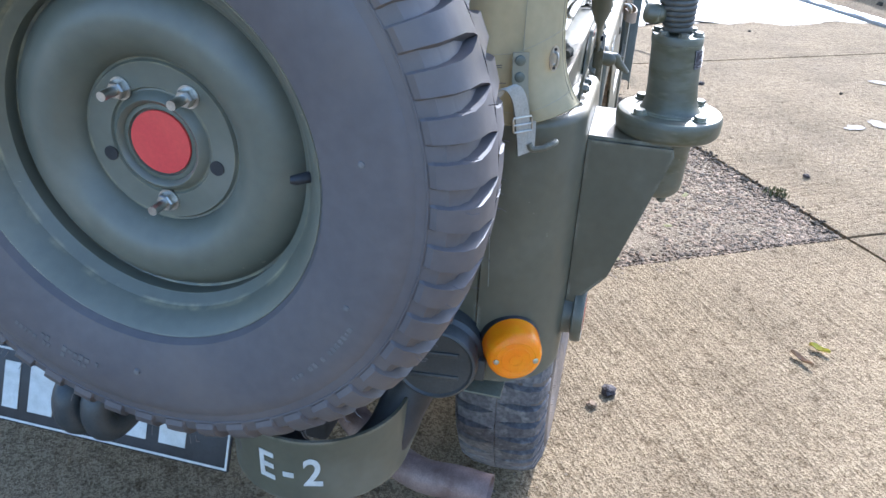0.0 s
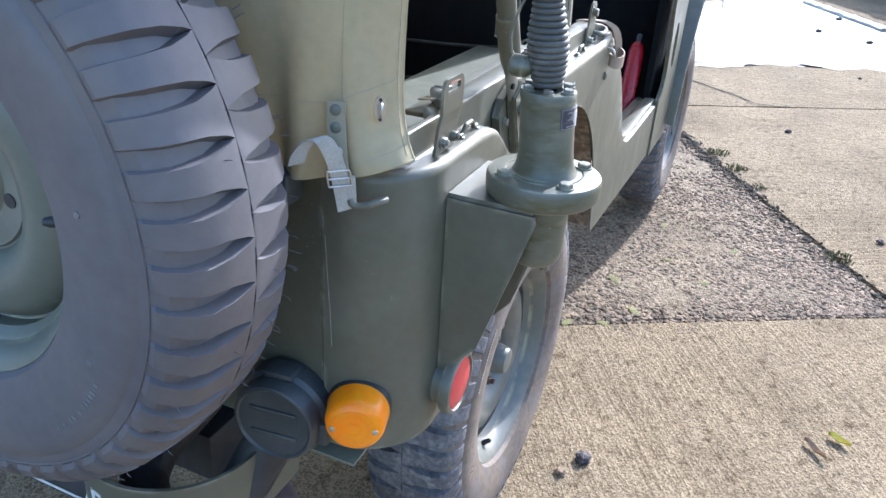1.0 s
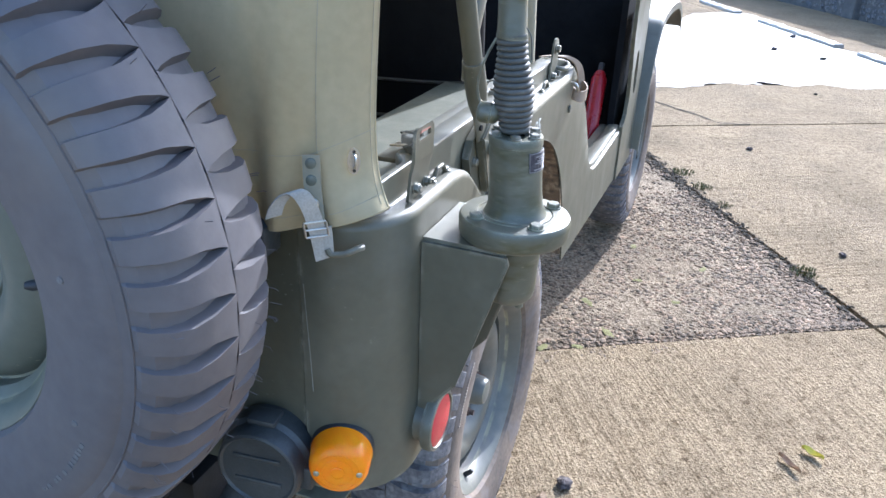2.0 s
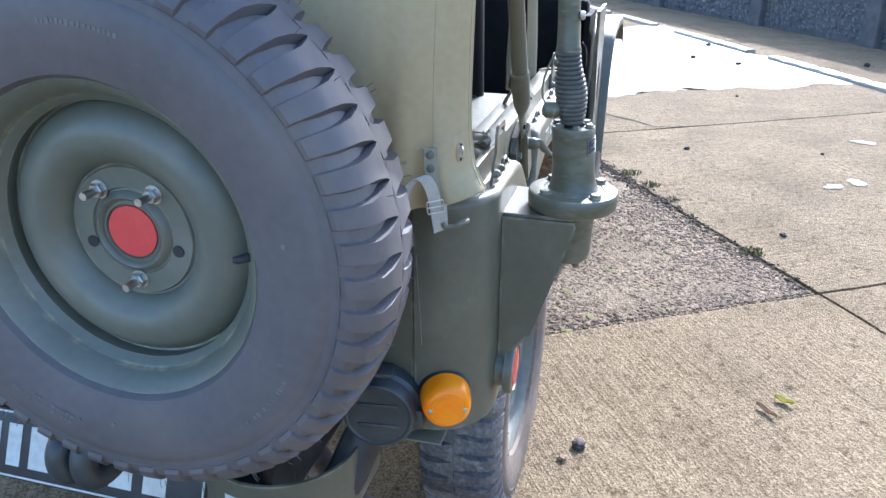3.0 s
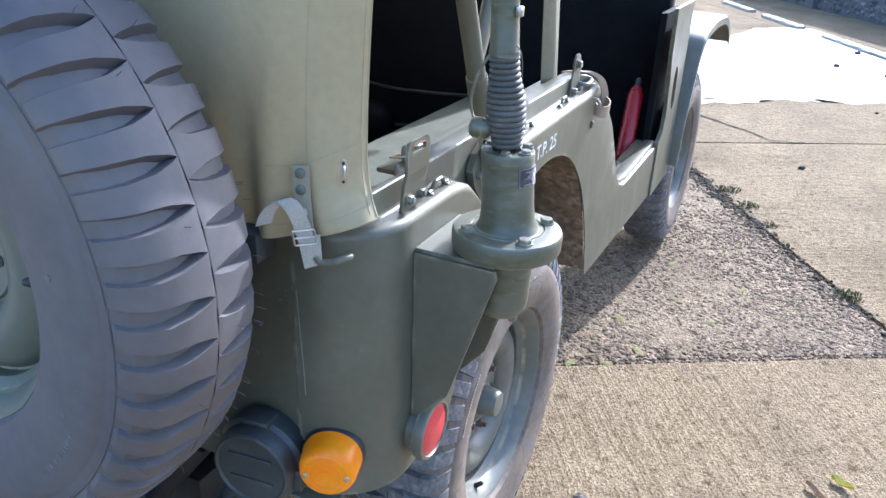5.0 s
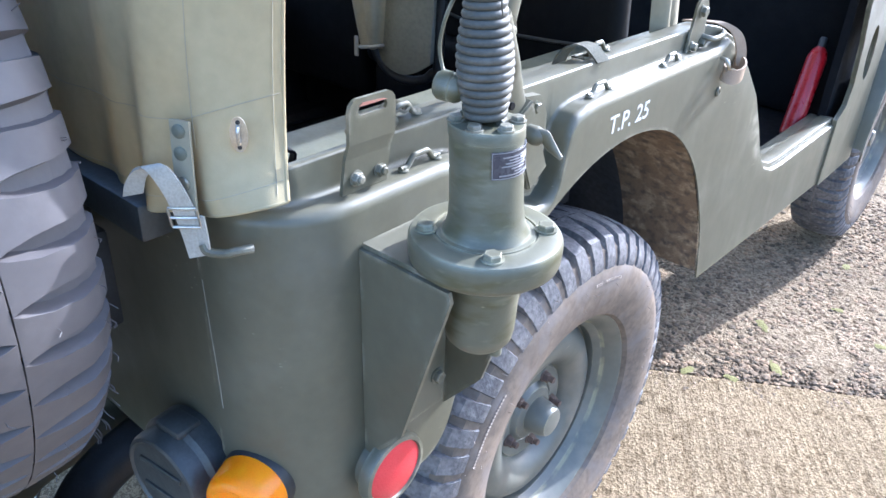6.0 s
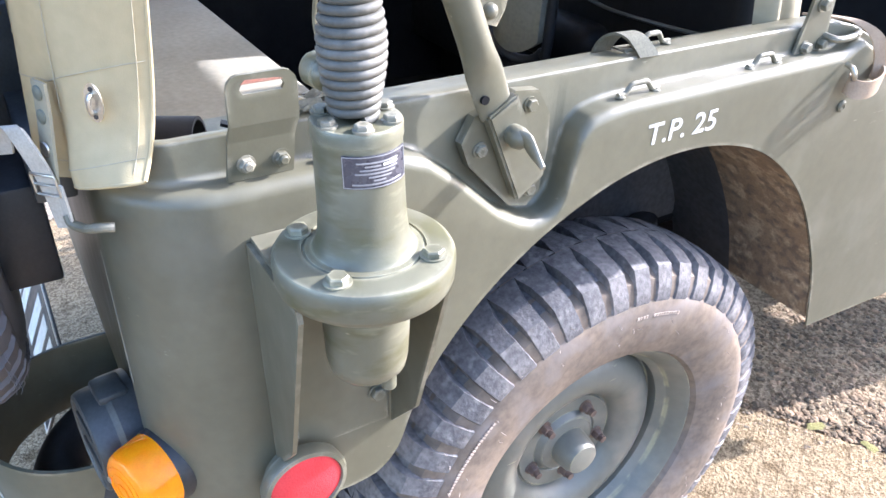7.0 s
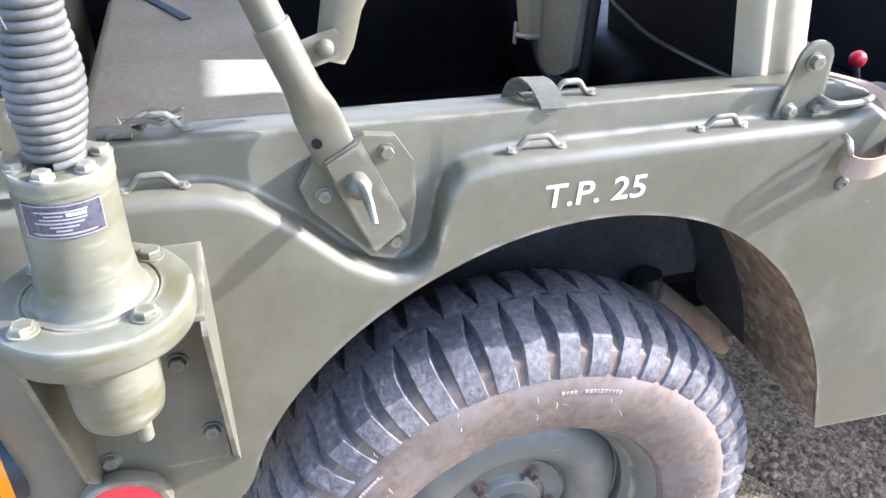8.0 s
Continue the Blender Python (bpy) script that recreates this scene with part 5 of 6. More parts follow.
prism(bm, [(BAND_X + 0.002, 1.222, 0.998), (BAND_X + 0.002, 1.232, 0.972), (BAND_X + 0.002, 1.286, 0.914), (BAND_X + 0.002, 1.310, 0.908), (BAND_X + 0.002, 1.325, 0.922), (BAND_X + 0.002, 1.332, 0.972), (BAND_X + 0.002, 1.330, 1.012), (BAND_X + 0.002, 1.312, 1.040), (BAND_X + 0.002, 1.284, 1.043), (BAND_X + 0.002, 1.236, 1.024)], (0.012, 0, 0))
bow_plate = part("bow_plate", bm, OLIVE, jeep, "bolted olive plate holding the hood bow", smooth=0)
for y, z in ((1.303, 1.026), (1.244, 0.988), (1.311, 0.929)):
    part("bracket_bolt", bolt_bm((HX + 0.002, y, z), (1, 0, 0), 0.0068, 0.0065), OLIVE, bow_plate)
# folded channel that takes the foot of the bow
SX = -0.070
bm = bmesh.new()
prism(bm, [(SX, 1.2425, 1.026), (SX, 1.276, 1.046), (SX, 1.3205, 0.950), (SX, 1.2865, 0.925)], (-0.016, 0, 0))
bmesh.ops.bevel(bm, geom=bm.edges[:], offset=0.0025, segments=2, affect="EDGES")
part("bow_socket", bm, OLIVE, bow_plate)
# bow tube, flattened at the foot
COL = Vector((-0.083, 1.2095, 1.148))
FOOT = Vector((-0.0795, 1.2575, 1.028))
up = (COL - FOOT).normalized()
across = Vector((0, up.z, -up.y)).normalized()
deep = up.cross(across).normalized()
bm = bmesh.new()
rings = []
for t, ru, rv in ((0.0, 0.0190, 0.0045), (0.14, 0.0200, 0.0048), (0.30, 0.0205, 0.0056), (0.36, 0.0202, 0.0072), (0.42, 0.0190, 0.0112), (0.48, 0.0174, 0.0142), (0.56, 0.0163, 0.0156), (0.66, 0.0160, 0.0160), (1.0, 0.0160, 0.0160)):
    rings.append([bm.verts.new(FOOT + (COL - FOOT) * t + across * (ru * math.cos(2 * math.pi * i / 28)) + deep * (rv * math.sin(2 * math.pi * i / 28))) for i in range(28)])
for a, b in zip(rings, rings[1:]):
    bridge(bm, a, b)
bm.faces.new(rings[0][::-1])
bm.faces.new(rings[-1])
bow = part("bow_tube", bm, OLIVE, jeep, "olive tubular hood bow with a flattened foot")
bm = bmesh.new()
tube(bm, [COL - up * 0.004, COL + up * 0.35, (-0.100, 1.02, 1.60), (-0.17, 0.98, 1.74), (-0.35, 0.97, 1.78), (-1.31, 0.97, 1.78), (-1.46, 0.98, 1.74), (-1.515, 1.02, 1.60), (-1.56, 1.19, 1.15)], 0.0138, 18)
part("bow_tube_upper", bm, OLIVE, bow)
# black plug whose colour stands for the dark inside the tube's hole
bm = bmesh.new()
lathe(bm, (-0.0785, 1.2395, 1.0445), (1, 0, 0), [(0, 0.0045), (0.0055, 0.0045)], 14)
part("tube_hole", bm, SEAT_BLACK, bow)
# link bar
bm = bmesh.new()
prism(bm, [(-0.102, 1.230, 1.126), (-0.102, 1.240, 1.104), (-0.102, 1.266, 1.112), (-0.102, 1.2695, 1.118), (-0.102, 1.266, 1.132), (-0.102, 1.262, 1.137)], (0.005, 0, 0))
link = part("bow_link", bm, OLIVE, bow, smooth=0)
bm = bmesh.new()
tube(bm, [(-0.1105, 1.260, 1.106), (-0.1105, 1.265, 1.120), (-0.1110, 1.272, 1.155), (-0.115, 1.40, 1.40), (-0.13, 1.55, 1.66), (-0.16, 1.62, 1.76)], [0.0135, 0.0165, 0.0185, 0.0180, 0.018, 0.018], 20)
for v in bm.verts:  # pressed flat towards the foot
    k = min(1, max(0, (1.32 - v.co.z) / 0.18))
    v.co.x += (-0.1105 - v.co.x) * 0.62 * k
part("bow_tube_front", bm, OLIVE, bow)
bm = bmesh.new()
lathe(bm, (-0.097, 1.254, 1.1215), (1, 0, 0), [(0, 0.0078), (0.003, 0.0076), (0.0058, 0.0062), (0.0076, 0.0038), (0.0082, 0.0008)], 22)
part("bracket_bolt", bm, OLIVE, bow)
# wing screw standing out of the socket
WP = Vector((SX, 1.272, 1.006))
bm = bmesh.new()
lathe(bm, WP + Vector((-0.002, 0, 0)), (1, 0.05, -0.1), [(0, 0.0105), (0.006, 0.0112), (0.012, 0.0118), (0.018, 0.0100), (0.022, 0.006), (0.0235, 0.001)], 20)
wing = part("wing_screw", bm, OLIVE, bow_plate)
bm = bmesh.new()
spine = smooth_path([WP + Vector((0.012, 0.000, 0.003)), WP + Vector((0.021, 0.003, 0.000)), WP + Vector((0.027, 0.006, -0.009)), WP + Vector((0.034, 0.007, -0.015)), WP + Vector((0.043, 0.008, -0.022))], 5)
rings = []
for k, p in enumerate(spine):
    t = k / (len(spine) - 1)
    ru, rv = 0.0060 + 0.0030 * math.sin(math.pi * (t + 0.15)) - 0.0018 * t, 0.0058 - 0.0030 * t
    rings.append([bm.verts.new(p + Vector((0.45, 0, 0.9)) * (ru * math.cos(2 * math.pi * i / 14)) + Vector((0, 1, 0)) * (rv * math.sin(2 * math.pi * i / 14))) for i in range(14)])
for a, b in zip(rings, rings[1:]):
    bridge(bm, a, b)
bm.faces.new(rings[0][::-1])
bm.faces.new(rings[-1])
part("wing", bm, OLIVE, wing)

# bent catch on a stay inside the rear corner
bm = bmesh.new()
tube(bm, [(-0.25, 0.926, 1.056), (-0.25, 0.958, 0.985), (-0.25, 0.972, 0.952)], 0.010, 12)
stay = part("hood_stay", bm, OLIVE_DARK, jeep, "olive stay with a bent catch")
bm = bmesh.new()
tube(bm, smooth_path([(-0.246, 0.930, 1.030), (-0.243, 0.936, 1.022), (-0.241, 0.945, 1.024), (-0.240, 0.953, 1.034), (-0.240, 0.955, 1.040)], 5), 0.006, 10)
part("catch", bm, OLIVE_DARK, stay)

# windscreen-clamp tab at the front of the rail
bm = bmesh.new()
tab = [(1.728, 1.011), (1.789, 1.012), (1.7865, 1.044)] + [(1.7635 + 0.0215 * math.cos(a), 1.076 + 0.0215 * math.sin(a)) for a in (-0.1, 0.25, 0.6, 0.95, 1.3, 1.65, 2.0, 2.35, 2.7, 3.0)]
prism(bm, [(BAND_X + 0.002, y, z) for y, z in tab], (0.004, 0, 0))
tabo = part("hinge_tab", bm, OLIVE, jeep, "worn olive upright tab with a bolt", smooth=0)
for y, z, r in ((1.7455, 1.0235, 0.0065), (1.7765, 1.0245, 0.0065), (1.7615, 1.076, 0.0082)):
    part("bracket_bolt", bolt_bm((BAND_X + 0.006, y, z), (1, 0, 0), r, 0.009), OLIVE, tabo)

# long pale scratch down the rear corner
bm = bmesh.new()
tube(bm, [(SIDE - R_CORNER + (R_CORNER + 0.0001) * math.cos(a), REAR + R_CORNER + (R_CORNER + 0.0001) * math.sin(a), z) for a, z in ((-1.66, 0.926), (-1.635, 0.88), (-1.60, 0.82), (-1.58, 0.771))], 0.0006, 6)
part("scratch", bm, RIM_EDGE, right_side, "long pale scratch in the paint")

# stencil on the side
lettering("T.P. 25", 0.0365, Matrix.Translation((SIDE + 0.0003, 1.514, 0.967)) @ Matrix.Rotation(math.pi / 2, 4, "Z") @ Matrix.Rotation(math.pi / 2, 4, "X"), "stencil_mark", right_side, "white stencilled letters", 1.11, None, 0.04, 0.0003)

# ---- interior ----
driver = thing("front_seat", (-0.78, 1.80, 0.60), "tube-framed front seat with an olive cloth back", "seat", "front seats")
bm = bmesh.new()
box(bm, (-0.96, 1.84, 0.80), (-0.60, 2.27, 0.90), 0.035, 4)
part("seat_cushion", bm, SEAT_BLACK, driver)
# seat bases take the near-black colour that stands for cabin shade
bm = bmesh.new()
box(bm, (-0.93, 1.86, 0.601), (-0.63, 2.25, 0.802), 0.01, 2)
part("seat_base", bm, INTERIOR_SHADE, driver)
bm = bmesh.new()
rows = []
for i in range(13):
    z = 0.83 + 0.44 * i / 12
    row = []
    for j in range(13):
        t = j / 12
        x = -0.842 + 0.160 * t
        low = 0.035 * (2 * t - 1) ** 2 * (1 - i / 12)
        row.append(bm.verts.new((x, 1.800 - 0.022 * math.sin(math.pi * t) * math.sin(math.pi * (0.15 + 0.85 * i / 12)) + 0.006 * noise.noise((x * 14, z * 9, 3)), z + low)))
    rows.append(row)
for a, b in zip(rows, rows[1:]):
    for i in range(12):
        bm.faces.new((a[i], a[i + 1], b[i + 1], b[i]))
ob = part("seat_back", bm, SEAT_CLOTH, driver, "olive canvas seat back", smooth=80)
md = ob.modifiers.new("thickness", "SOLIDIFY")
md.thickness, md.offset = 0.02, -1
bm = bmesh.new()
tube(bm, smooth_path([(-0.868, 1.80, 1.28), (-0.860, 1.785, 1.0), (-0.846, 1.778, 0.878), (-0.815, 1.785, 0.828), (-0.77, 1.790, 0.810), (-0.72, 1.798, 0.816), (-0.69, 1.803, 0.838), (-0.676, 1.806, 0.88), (-0.67, 1.81, 1.28)], 8), 0.011, 12)
part("seat_frame", bm, BLACK, driver, "black bent-tube seat frame")
# gathered canvas tied to the seat frame
bm = bmesh.new()
rings = []
for k in range(19):
    t = k / 18
    z = 0.872 + 0.36 * t
    r = 0.026 + 0.030 * min(1, t * 2.2)
    rings.append([bm.verts.new((-0.843 + 0.02 * t + r * (1 + 0.22 * math.sin(5 * a + 3 * t)) * math.cos(a), 1.770 + r * 0.8 * (1 + 0.22 * math.sin(5 * a + 3 * t)) * math.sin(a), z)) for a in [2 * math.pi * i / 40 for i in range(40)]])
for a, b in zip(rings, rings[1:]):
    bridge(bm, a, b)
bm.faces.new(rings[0][::-1])
bm.faces.new(rings[-1])
part("gathered_cover", bm, CANVAS_FLAP, driver, "gathered khaki canvas tied to the frame", smooth=60)
bm = bmesh.new()
tube(bm, [(-0.842 + 0.032 * math.cos(2 * math.pi * i / 24), 1.770 + 0.029 * math.sin(2 * math.pi * i / 24), 0.876 + 0.006 * math.cos(2 * math.pi * i / 24)) for i in range(24)], 0.004, 8, closed=True)
box(bm, (-0.876, 1.742, 0.850), (-0.864, 1.748, 0.895), 0.002, 1)
part("tie_strap", bm, STRAP, driver, "pale tie strap")

passenger = thing("front_seat", (-0.50, 1.95, 0.6), "black vinyl front seat with pale piping", "seat", "front seats")
bm = bmesh.new()
box(bm, (-0.58, 1.98, 0.72), (-0.22, 2.40, 0.84), 0.035, 4)
part("seat_cushion", bm, SEAT_BLACK, passenger)
bm = bmesh.new()
box(bm, (-0.80, -0.030, -0.12), (-0.30, 0.030, 0.40), 0.028, 4, Matrix.Translation((0, 1.935, 0.83)) @ Matrix.Rotation(radians(6), 4, "X"))
part("seat_back", bm, SEAT_BLACK, passenger)
for path in ([(-0.79, 1.892, 0.967), (-0.74, 1.890, 0.953), (-0.62, 1.891, 0.936), (-0.50, 1.890, 0.938), (-0.39, 1.889, 0.945), (-0.315, 1.889, 0.952)], [(-0.785, 1.904, 0.845), (-0.72, 1.903, 0.838), (-0.65, 1.903, 0.836), (-0.50, 1.902, 0.846)]):
    bm = bmesh.new()
    tube(bm, smooth_path(path, 8), 0.004, 8)
    part("piping", bm, DARK_METAL, passenger)
bm = bmesh.new()
box(bm, (-0.56, 2.0, 0.602), (-0.26, 2.36, 0.722), 0.01)
part("seat_base", bm, INTERIOR_SHADE, passenger)

left_seat = thing("front_seat", (-1.18, 1.95, 0.6), "plain black vinyl front seat on the far side", "seat", "front seats")
bm = bmesh.new()
box(bm, (-1.40, 1.90, 0.72), (-0.95, 2.36, 0.84), 0.035, 4)
part("seat_cushion", bm, SEAT_BLACK, left_seat)
bm = bmesh.new()
box(bm, (-1.41, -0.030, -0.12), (-0.94, 0.030, 0.42), 0.028, 4, Matrix.Translation((0, 1.86, 0.83)) @ Matrix.Rotation(radians(6), 4, "X"))
part("seat_back", bm, SEAT_BLACK, left_seat)
bm = bmesh.new()
tube(bm, smooth_path([(-1.40, 1.815, 1.02), (-1.28, 1.812, 1.00), (-1.10, 1.812, 0.995), (-0.95, 1.815, 1.01)], 8), 0.004, 8)
part("piping", bm, DARK_METAL, left_seat)
bm = bmesh.new()
box(bm, (-1.37, 1.93, 0.602), (-0.98, 2.32, 0.722), 0.01)
part("seat_base", bm, INTERIOR_SHADE, left_seat)

lever = thing("gear_lever", (-0.66, 2.50, 0.6), "dark gear lever with a bright red knob", "lever")
bm = bmesh.new()
tube(bm, smooth_path([(-0.66, 2.50, 0.598), (-0.66, 2.46, 0.70), (-0.656, 2.402, 0.835)], 6), 0.007, 10)
part("shaft", bm, DARK_METAL, lever)
bm = bmesh.new()
bmesh.ops.create_uvsphere(bm, u_segments=18, v_segments=12, radius=0.017, matrix=pose(-0.655, 2.40, 0.846))
part("knob", bm, KNOB, lever)

# ribs pressed into the cargo floor, cabin shade put into their colour
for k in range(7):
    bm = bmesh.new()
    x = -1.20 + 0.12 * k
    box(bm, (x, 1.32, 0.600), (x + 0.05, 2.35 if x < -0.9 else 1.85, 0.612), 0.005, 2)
    part("floor_rib", bm, INTERIOR_SHADE, jeep)

rear = thing("rear_seat", (JX, 1.13, 0.60), "pale canvas rear bench cushion between the wheel arches", "seat")
bm = bmesh.new()
box(bm, (-1.24, 0.962, 0.80), (-0.455, 1.272, 0.888), 0.022, 4)
part("seat_cushion", bm, CANVAS_GREY, rear)
for x in (-1.1, -0.55):
    bm = bmesh.new()
    tube(bm, [(x, 1.05, 0.60), (x, 1.05, 0.81)], 0.012, 10)
    part("leg", bm, OLIVE, rear)
    bm = bmesh.new()
    tube(bm, [(x, 1.22, 0.60), (x, 1.22, 0.81)], 0.012, 10)
    part("leg", bm, OLIVE, rear)

seat_strap = thing("seat_strap", (-1.13, 1.07, 0.89), "narrow black strap lying on the rear bench", "strap", "webbing straps")
bm = bmesh.new()
ribbon(bm, smooth_path([(-1.30, 0.99, 0.905), (-1.242, 1.028, 0.8925), (-1.168, 1.056, 0.8905), (-1.09, 1.092, 0.8905), (-1.022, 1.121, 0.8905)], 6), (0.45, -0.9, 0), 0.020, 0.003)
part("band", bm, BLACK, seat_strap)

ext = thing("fire_extinguisher", (-0.165, 2.69, 0.60), "red fire extinguisher leaning in the footwell", "fire extinguisher")
bm = bmesh.new()
lathe(bm, (-0.165, 2.685, 0.607), (0, 0.36, 1), [(0, 0.020), (0.008, 0.026), (0.215, 0.026), (0.235, 0.019), (0.245, 0.011)], 28)
part("cylinder", bm, RED_DARK, ext)
bm = bmesh.new()
lathe(bm, (-0.165, 2.768, 0.837), (0, 0.36, 1), [(0, 0.010), (0.022, 0.010), (0.027, 0.006)], 16)
part("valve_head", bm, BLACK, ext)

# ---- canvas hood ----
hood = thing("canvas_hood", (JX, 0.93, 1.0), "faded khaki canvas hood strapped to the tub's rear corner", "canvas hood")
rng = random.Random(11)
bm = bmesh.new()
plan = [(-1.58, 0.93), (-1.50, 0.875), (-1.2, 0.868), (-0.8, 0.868), (-0.45, 0.868), (-0.30, 0.868), (-0.225, 0.866), (-0.185, 0.869), (-0.152, 0.883), (-0.130, 0.905), (-0.1155, 0.931), (-0.111, 0.949)]
pp = smooth_path([(x, y, 0) for x, y in plan], 8)
NZ = 44
rows = []
for k in range(NZ + 1):
    t = k / NZ
    row = []
    for p in pp:
        z0 = 1.006 if p.x > -0.19 else max(0.985, 1.006 - (-0.19 - p.x) * 0.06)
        if p.x > -0.16:
            z0 += (p.x + 0.16) * 0.5
        z = z0 + (1.74 - z0) * t ** 1.25
        fold = 0.012 * noise.noise((p.x * 6, z * 2.2, 1.7)) + 0.004 * noise.noise((p.x * 22, z * 5, 4.0))
        near = math.exp(-((p.x + 0.175) / 0.10) ** 2) * math.exp(-max(0, z - 1.0) / 0.11)
        pull = 0.012 * math.sin((p.x + 0.175) * 95) * near
        edge = min(1, max(0, (-0.111 - p.x) / 0.055))
        flare = 0.033 * (1 - edge) * math.exp(-max(0, z - 1.03) / 0.032)
        row.append(bm.verts.new((p.x + flare, p.y + (fold + pull) * edge + 0.10 * t * t - flare * 0.73, z)))
    rows.append(row)
for a, b in zip(rows, rows[1:]):
    for i in range(len(a) - 1):
        bm.faces.new((a[i], a[i + 1], b[i + 1], b[i]))
curtain_edge = [q[-1].co.copy() for q in rows]
curtain_rows_hem = [q.co.copy() for q in rows[0]]
seam_row = min(rows, key=lambda q: abs(q[-6].co.z - 1.114))
seam_line = [q.co + Vector((0.0016, -0.0016, 0)) for q in seam_row[-70:-1]]
up_column = min(range(len(pp)), key=lambda i: abs(pp[i].x + 0.150))
up_line = [q[up_column].co + Vector((0.0014, -0.0016, 0)) for q in rows[6:]]
edge_line = [q[-5].co + Vector((0.0016, -0.0016, 0)) for q in rows[1:]]
hem_line = [q.co + Vector((0.0014, -0.0018, 0)) for q in rows[2][-60:-1]]
curtain = part("rear_curtain", bm, CANVAS, hood, "faded khaki canvas rear curtain", smooth=80)
md = curtain.modifiers.new("thickness", "SOLIDIFY")
md.thickness, md.offset = 0.0025, 0
# unseen roof, carried forward to keep the rear bench in shade
bm = bmesh.new()
rows = []
for i in range(25):
    y = 0.96 + (2.67 - 0.96) * i / 24
    row = []
    for j in range(21):
        x = -1.56 + (1.46) * j / 20
        e = min(j, 20 - j) / 20
        z = 1.80 - 0.08 * max(0, 1 - e / 0.12) ** 2 - 0.015 * math.sin(i / 24 * math.pi * 3) ** 2
        row.append(bm.verts.new((x, y, z)))
    rows.append(row)
for a, b in zip(rows, rows[1:]):
    for i in range(len(a) - 1):
        bm.faces.new((a[i], a[i + 1], b[i + 1], b[i]))
ob = part("roof_canvas", bm, HOOD_TOP, hood, smooth=80)
md = ob.modifiers.new("thickness", "SOLIDIFY")
md.thickness, md.offset = 0.003, 0

# unseen flaps added before the roof, parted so one sun patch reaches the bench
for x0, x1 in ((-1.50, -0.62), (-0.33, -0.13)):
    bm = bmesh.new()
    rows = [[bm.verts.new((x0 + (x1 - x0) * j / 10, 2.665 + 0.19 * i / 6, 1.797 - 0.012 * i / 6 + 0.004 * math.sin(2.2 * j + i))) for j in range(11)] for i in range(7)]
    for a, b in zip(rows, rows[1:]):
        for j in range(10):
            bm.faces.new((a[j], a[j + 1], b[j + 1], b[j]))
    ob = part("front_flap", bm, HOOD_TOP, hood, smooth=80)
    md = ob.modifiers.new("thickness", "SOLIDIFY")
    md.thickness, md.offset = 0.003, 0

for line in (seam_line, edge_line, hem_line, up_line):
    bm = bmesh.new()
    tube(bm, line, 0.0004, 5)
    part("stitching", bm, CANVAS_FLAP, hood, "line of stitching", 0)

# piping along the free edge and hem
bm = bmesh.new()
tube(bm, curtain_edge, 0.0022, 8)
part("edge_piping", bm, CANVAS, hood)
bm = bmesh.new()
tube(bm, curtain_rows_hem, 0.0018, 8)
part("hem", bm, CANVAS, hood)

# strap, buckle and fasteners on the curtain
bm = bmesh.new()
ribbon(bm, smooth_path([(-0.1468, 0.8735, 1.098), (-0.1455, 0.8715, 1.072), (-0.1415, 0.8680, 1.045), (-0.1370, 0.8645, 1.018)], 5), (0.92, 0.38, 0), 0.019, 0.0025)
tab = part("strap_tab", bm, CANVAS_ROOF, hood, "grey-green webbing tab with rivets")
for p in ((-0.1466, 0.8715, 1.089), (-0.1457, 0.8702, 1.070), (-0.1415, 0.8665, 1.045)):
    bm = bmesh.new()
    lathe(bm, p, (0.38, -0.92, 0), [(0, 0.0062), (0.0016, 0.006), (0.0028, 0.0035), (0.003, 0.001)], 18)
    part("rivet", bm, STEEL if p[2] < 1.05 else OLIVE_DARK, tab)
bm = bmesh.new()
ribbon(bm, smooth_path([(-0.1755, 0.838, 1.033), (-0.171, 0.840, 1.047), (-0.160, 0.844, 1.0605), (-0.149, 0.848, 1.0625), (-0.1415, 0.853, 1.050), (-0.1375, 0.859, 1.030), (-0.1345, 0.8635, 1.006), (-0.1310, 0.8665, 0.979)], 6), (0.74, 0.62, 0.22), 0.0185, 0.0024)
part("strap", bm, STRAP, hood, "pale worn leather strap")
bm = bmesh.new()
ribbon(bm, [(-0.127, 0.8675, 1.020), (-0.1262, 0.8685, 1.000), (-0.1258, 0.869, 0.984)], (0.92, 0.38, 0), 0.012, 0.002)
part("strap_end", bm, STRAP, hood)
bm = bmesh.new()
bc, e1, e2 = Vector((-0.1355, 0.8595, 1.0175)), Vector((0.77, 0.62, 0.05)).normalized(), Vector((-0.1, -0.1, 1)).normalized()
tube(bm, [bc + e1 * a + e2 * c for a, c in ((-0.012, -0.009), (0.012, -0.009), (0.0125, -0.007), (0.0125, 0.007), (0.012, 0.009), (-0.012, 0.009), (-0.0125, 0.007), (-0.0125, -0.007))], 0.0014, 8, closed=True)
tube(bm, [bc - e1 * 0.012, bc + e1 * 0.012], 0.0013, 8)
part("buckle", bm, STEEL, hood, "bright wire buckle")
bm = bmesh.new()
tube(bm, smooth_path([(-0.1275, 0.8690, 0.992), (-0.123, 0.8705, 0.985), (-0.112, 0.8785, 0.984), (-0.106, 0.883, 0.986), (-0.101, 0.888, 0.988), (-0.098, 0.899, 0.987)], 6), 0.0042, 10)
part("strap_hook", bm, OLIVE, jeep, "bent olive hook on the tub corner")
tn = Vector((0.72, -0.69, 0))
tc = Vector((-0.1160, 0.9095, 1.087)) + tn * 0.0055
ts = Vector((0.69, 0.72, 0))
bm = bmesh.new()
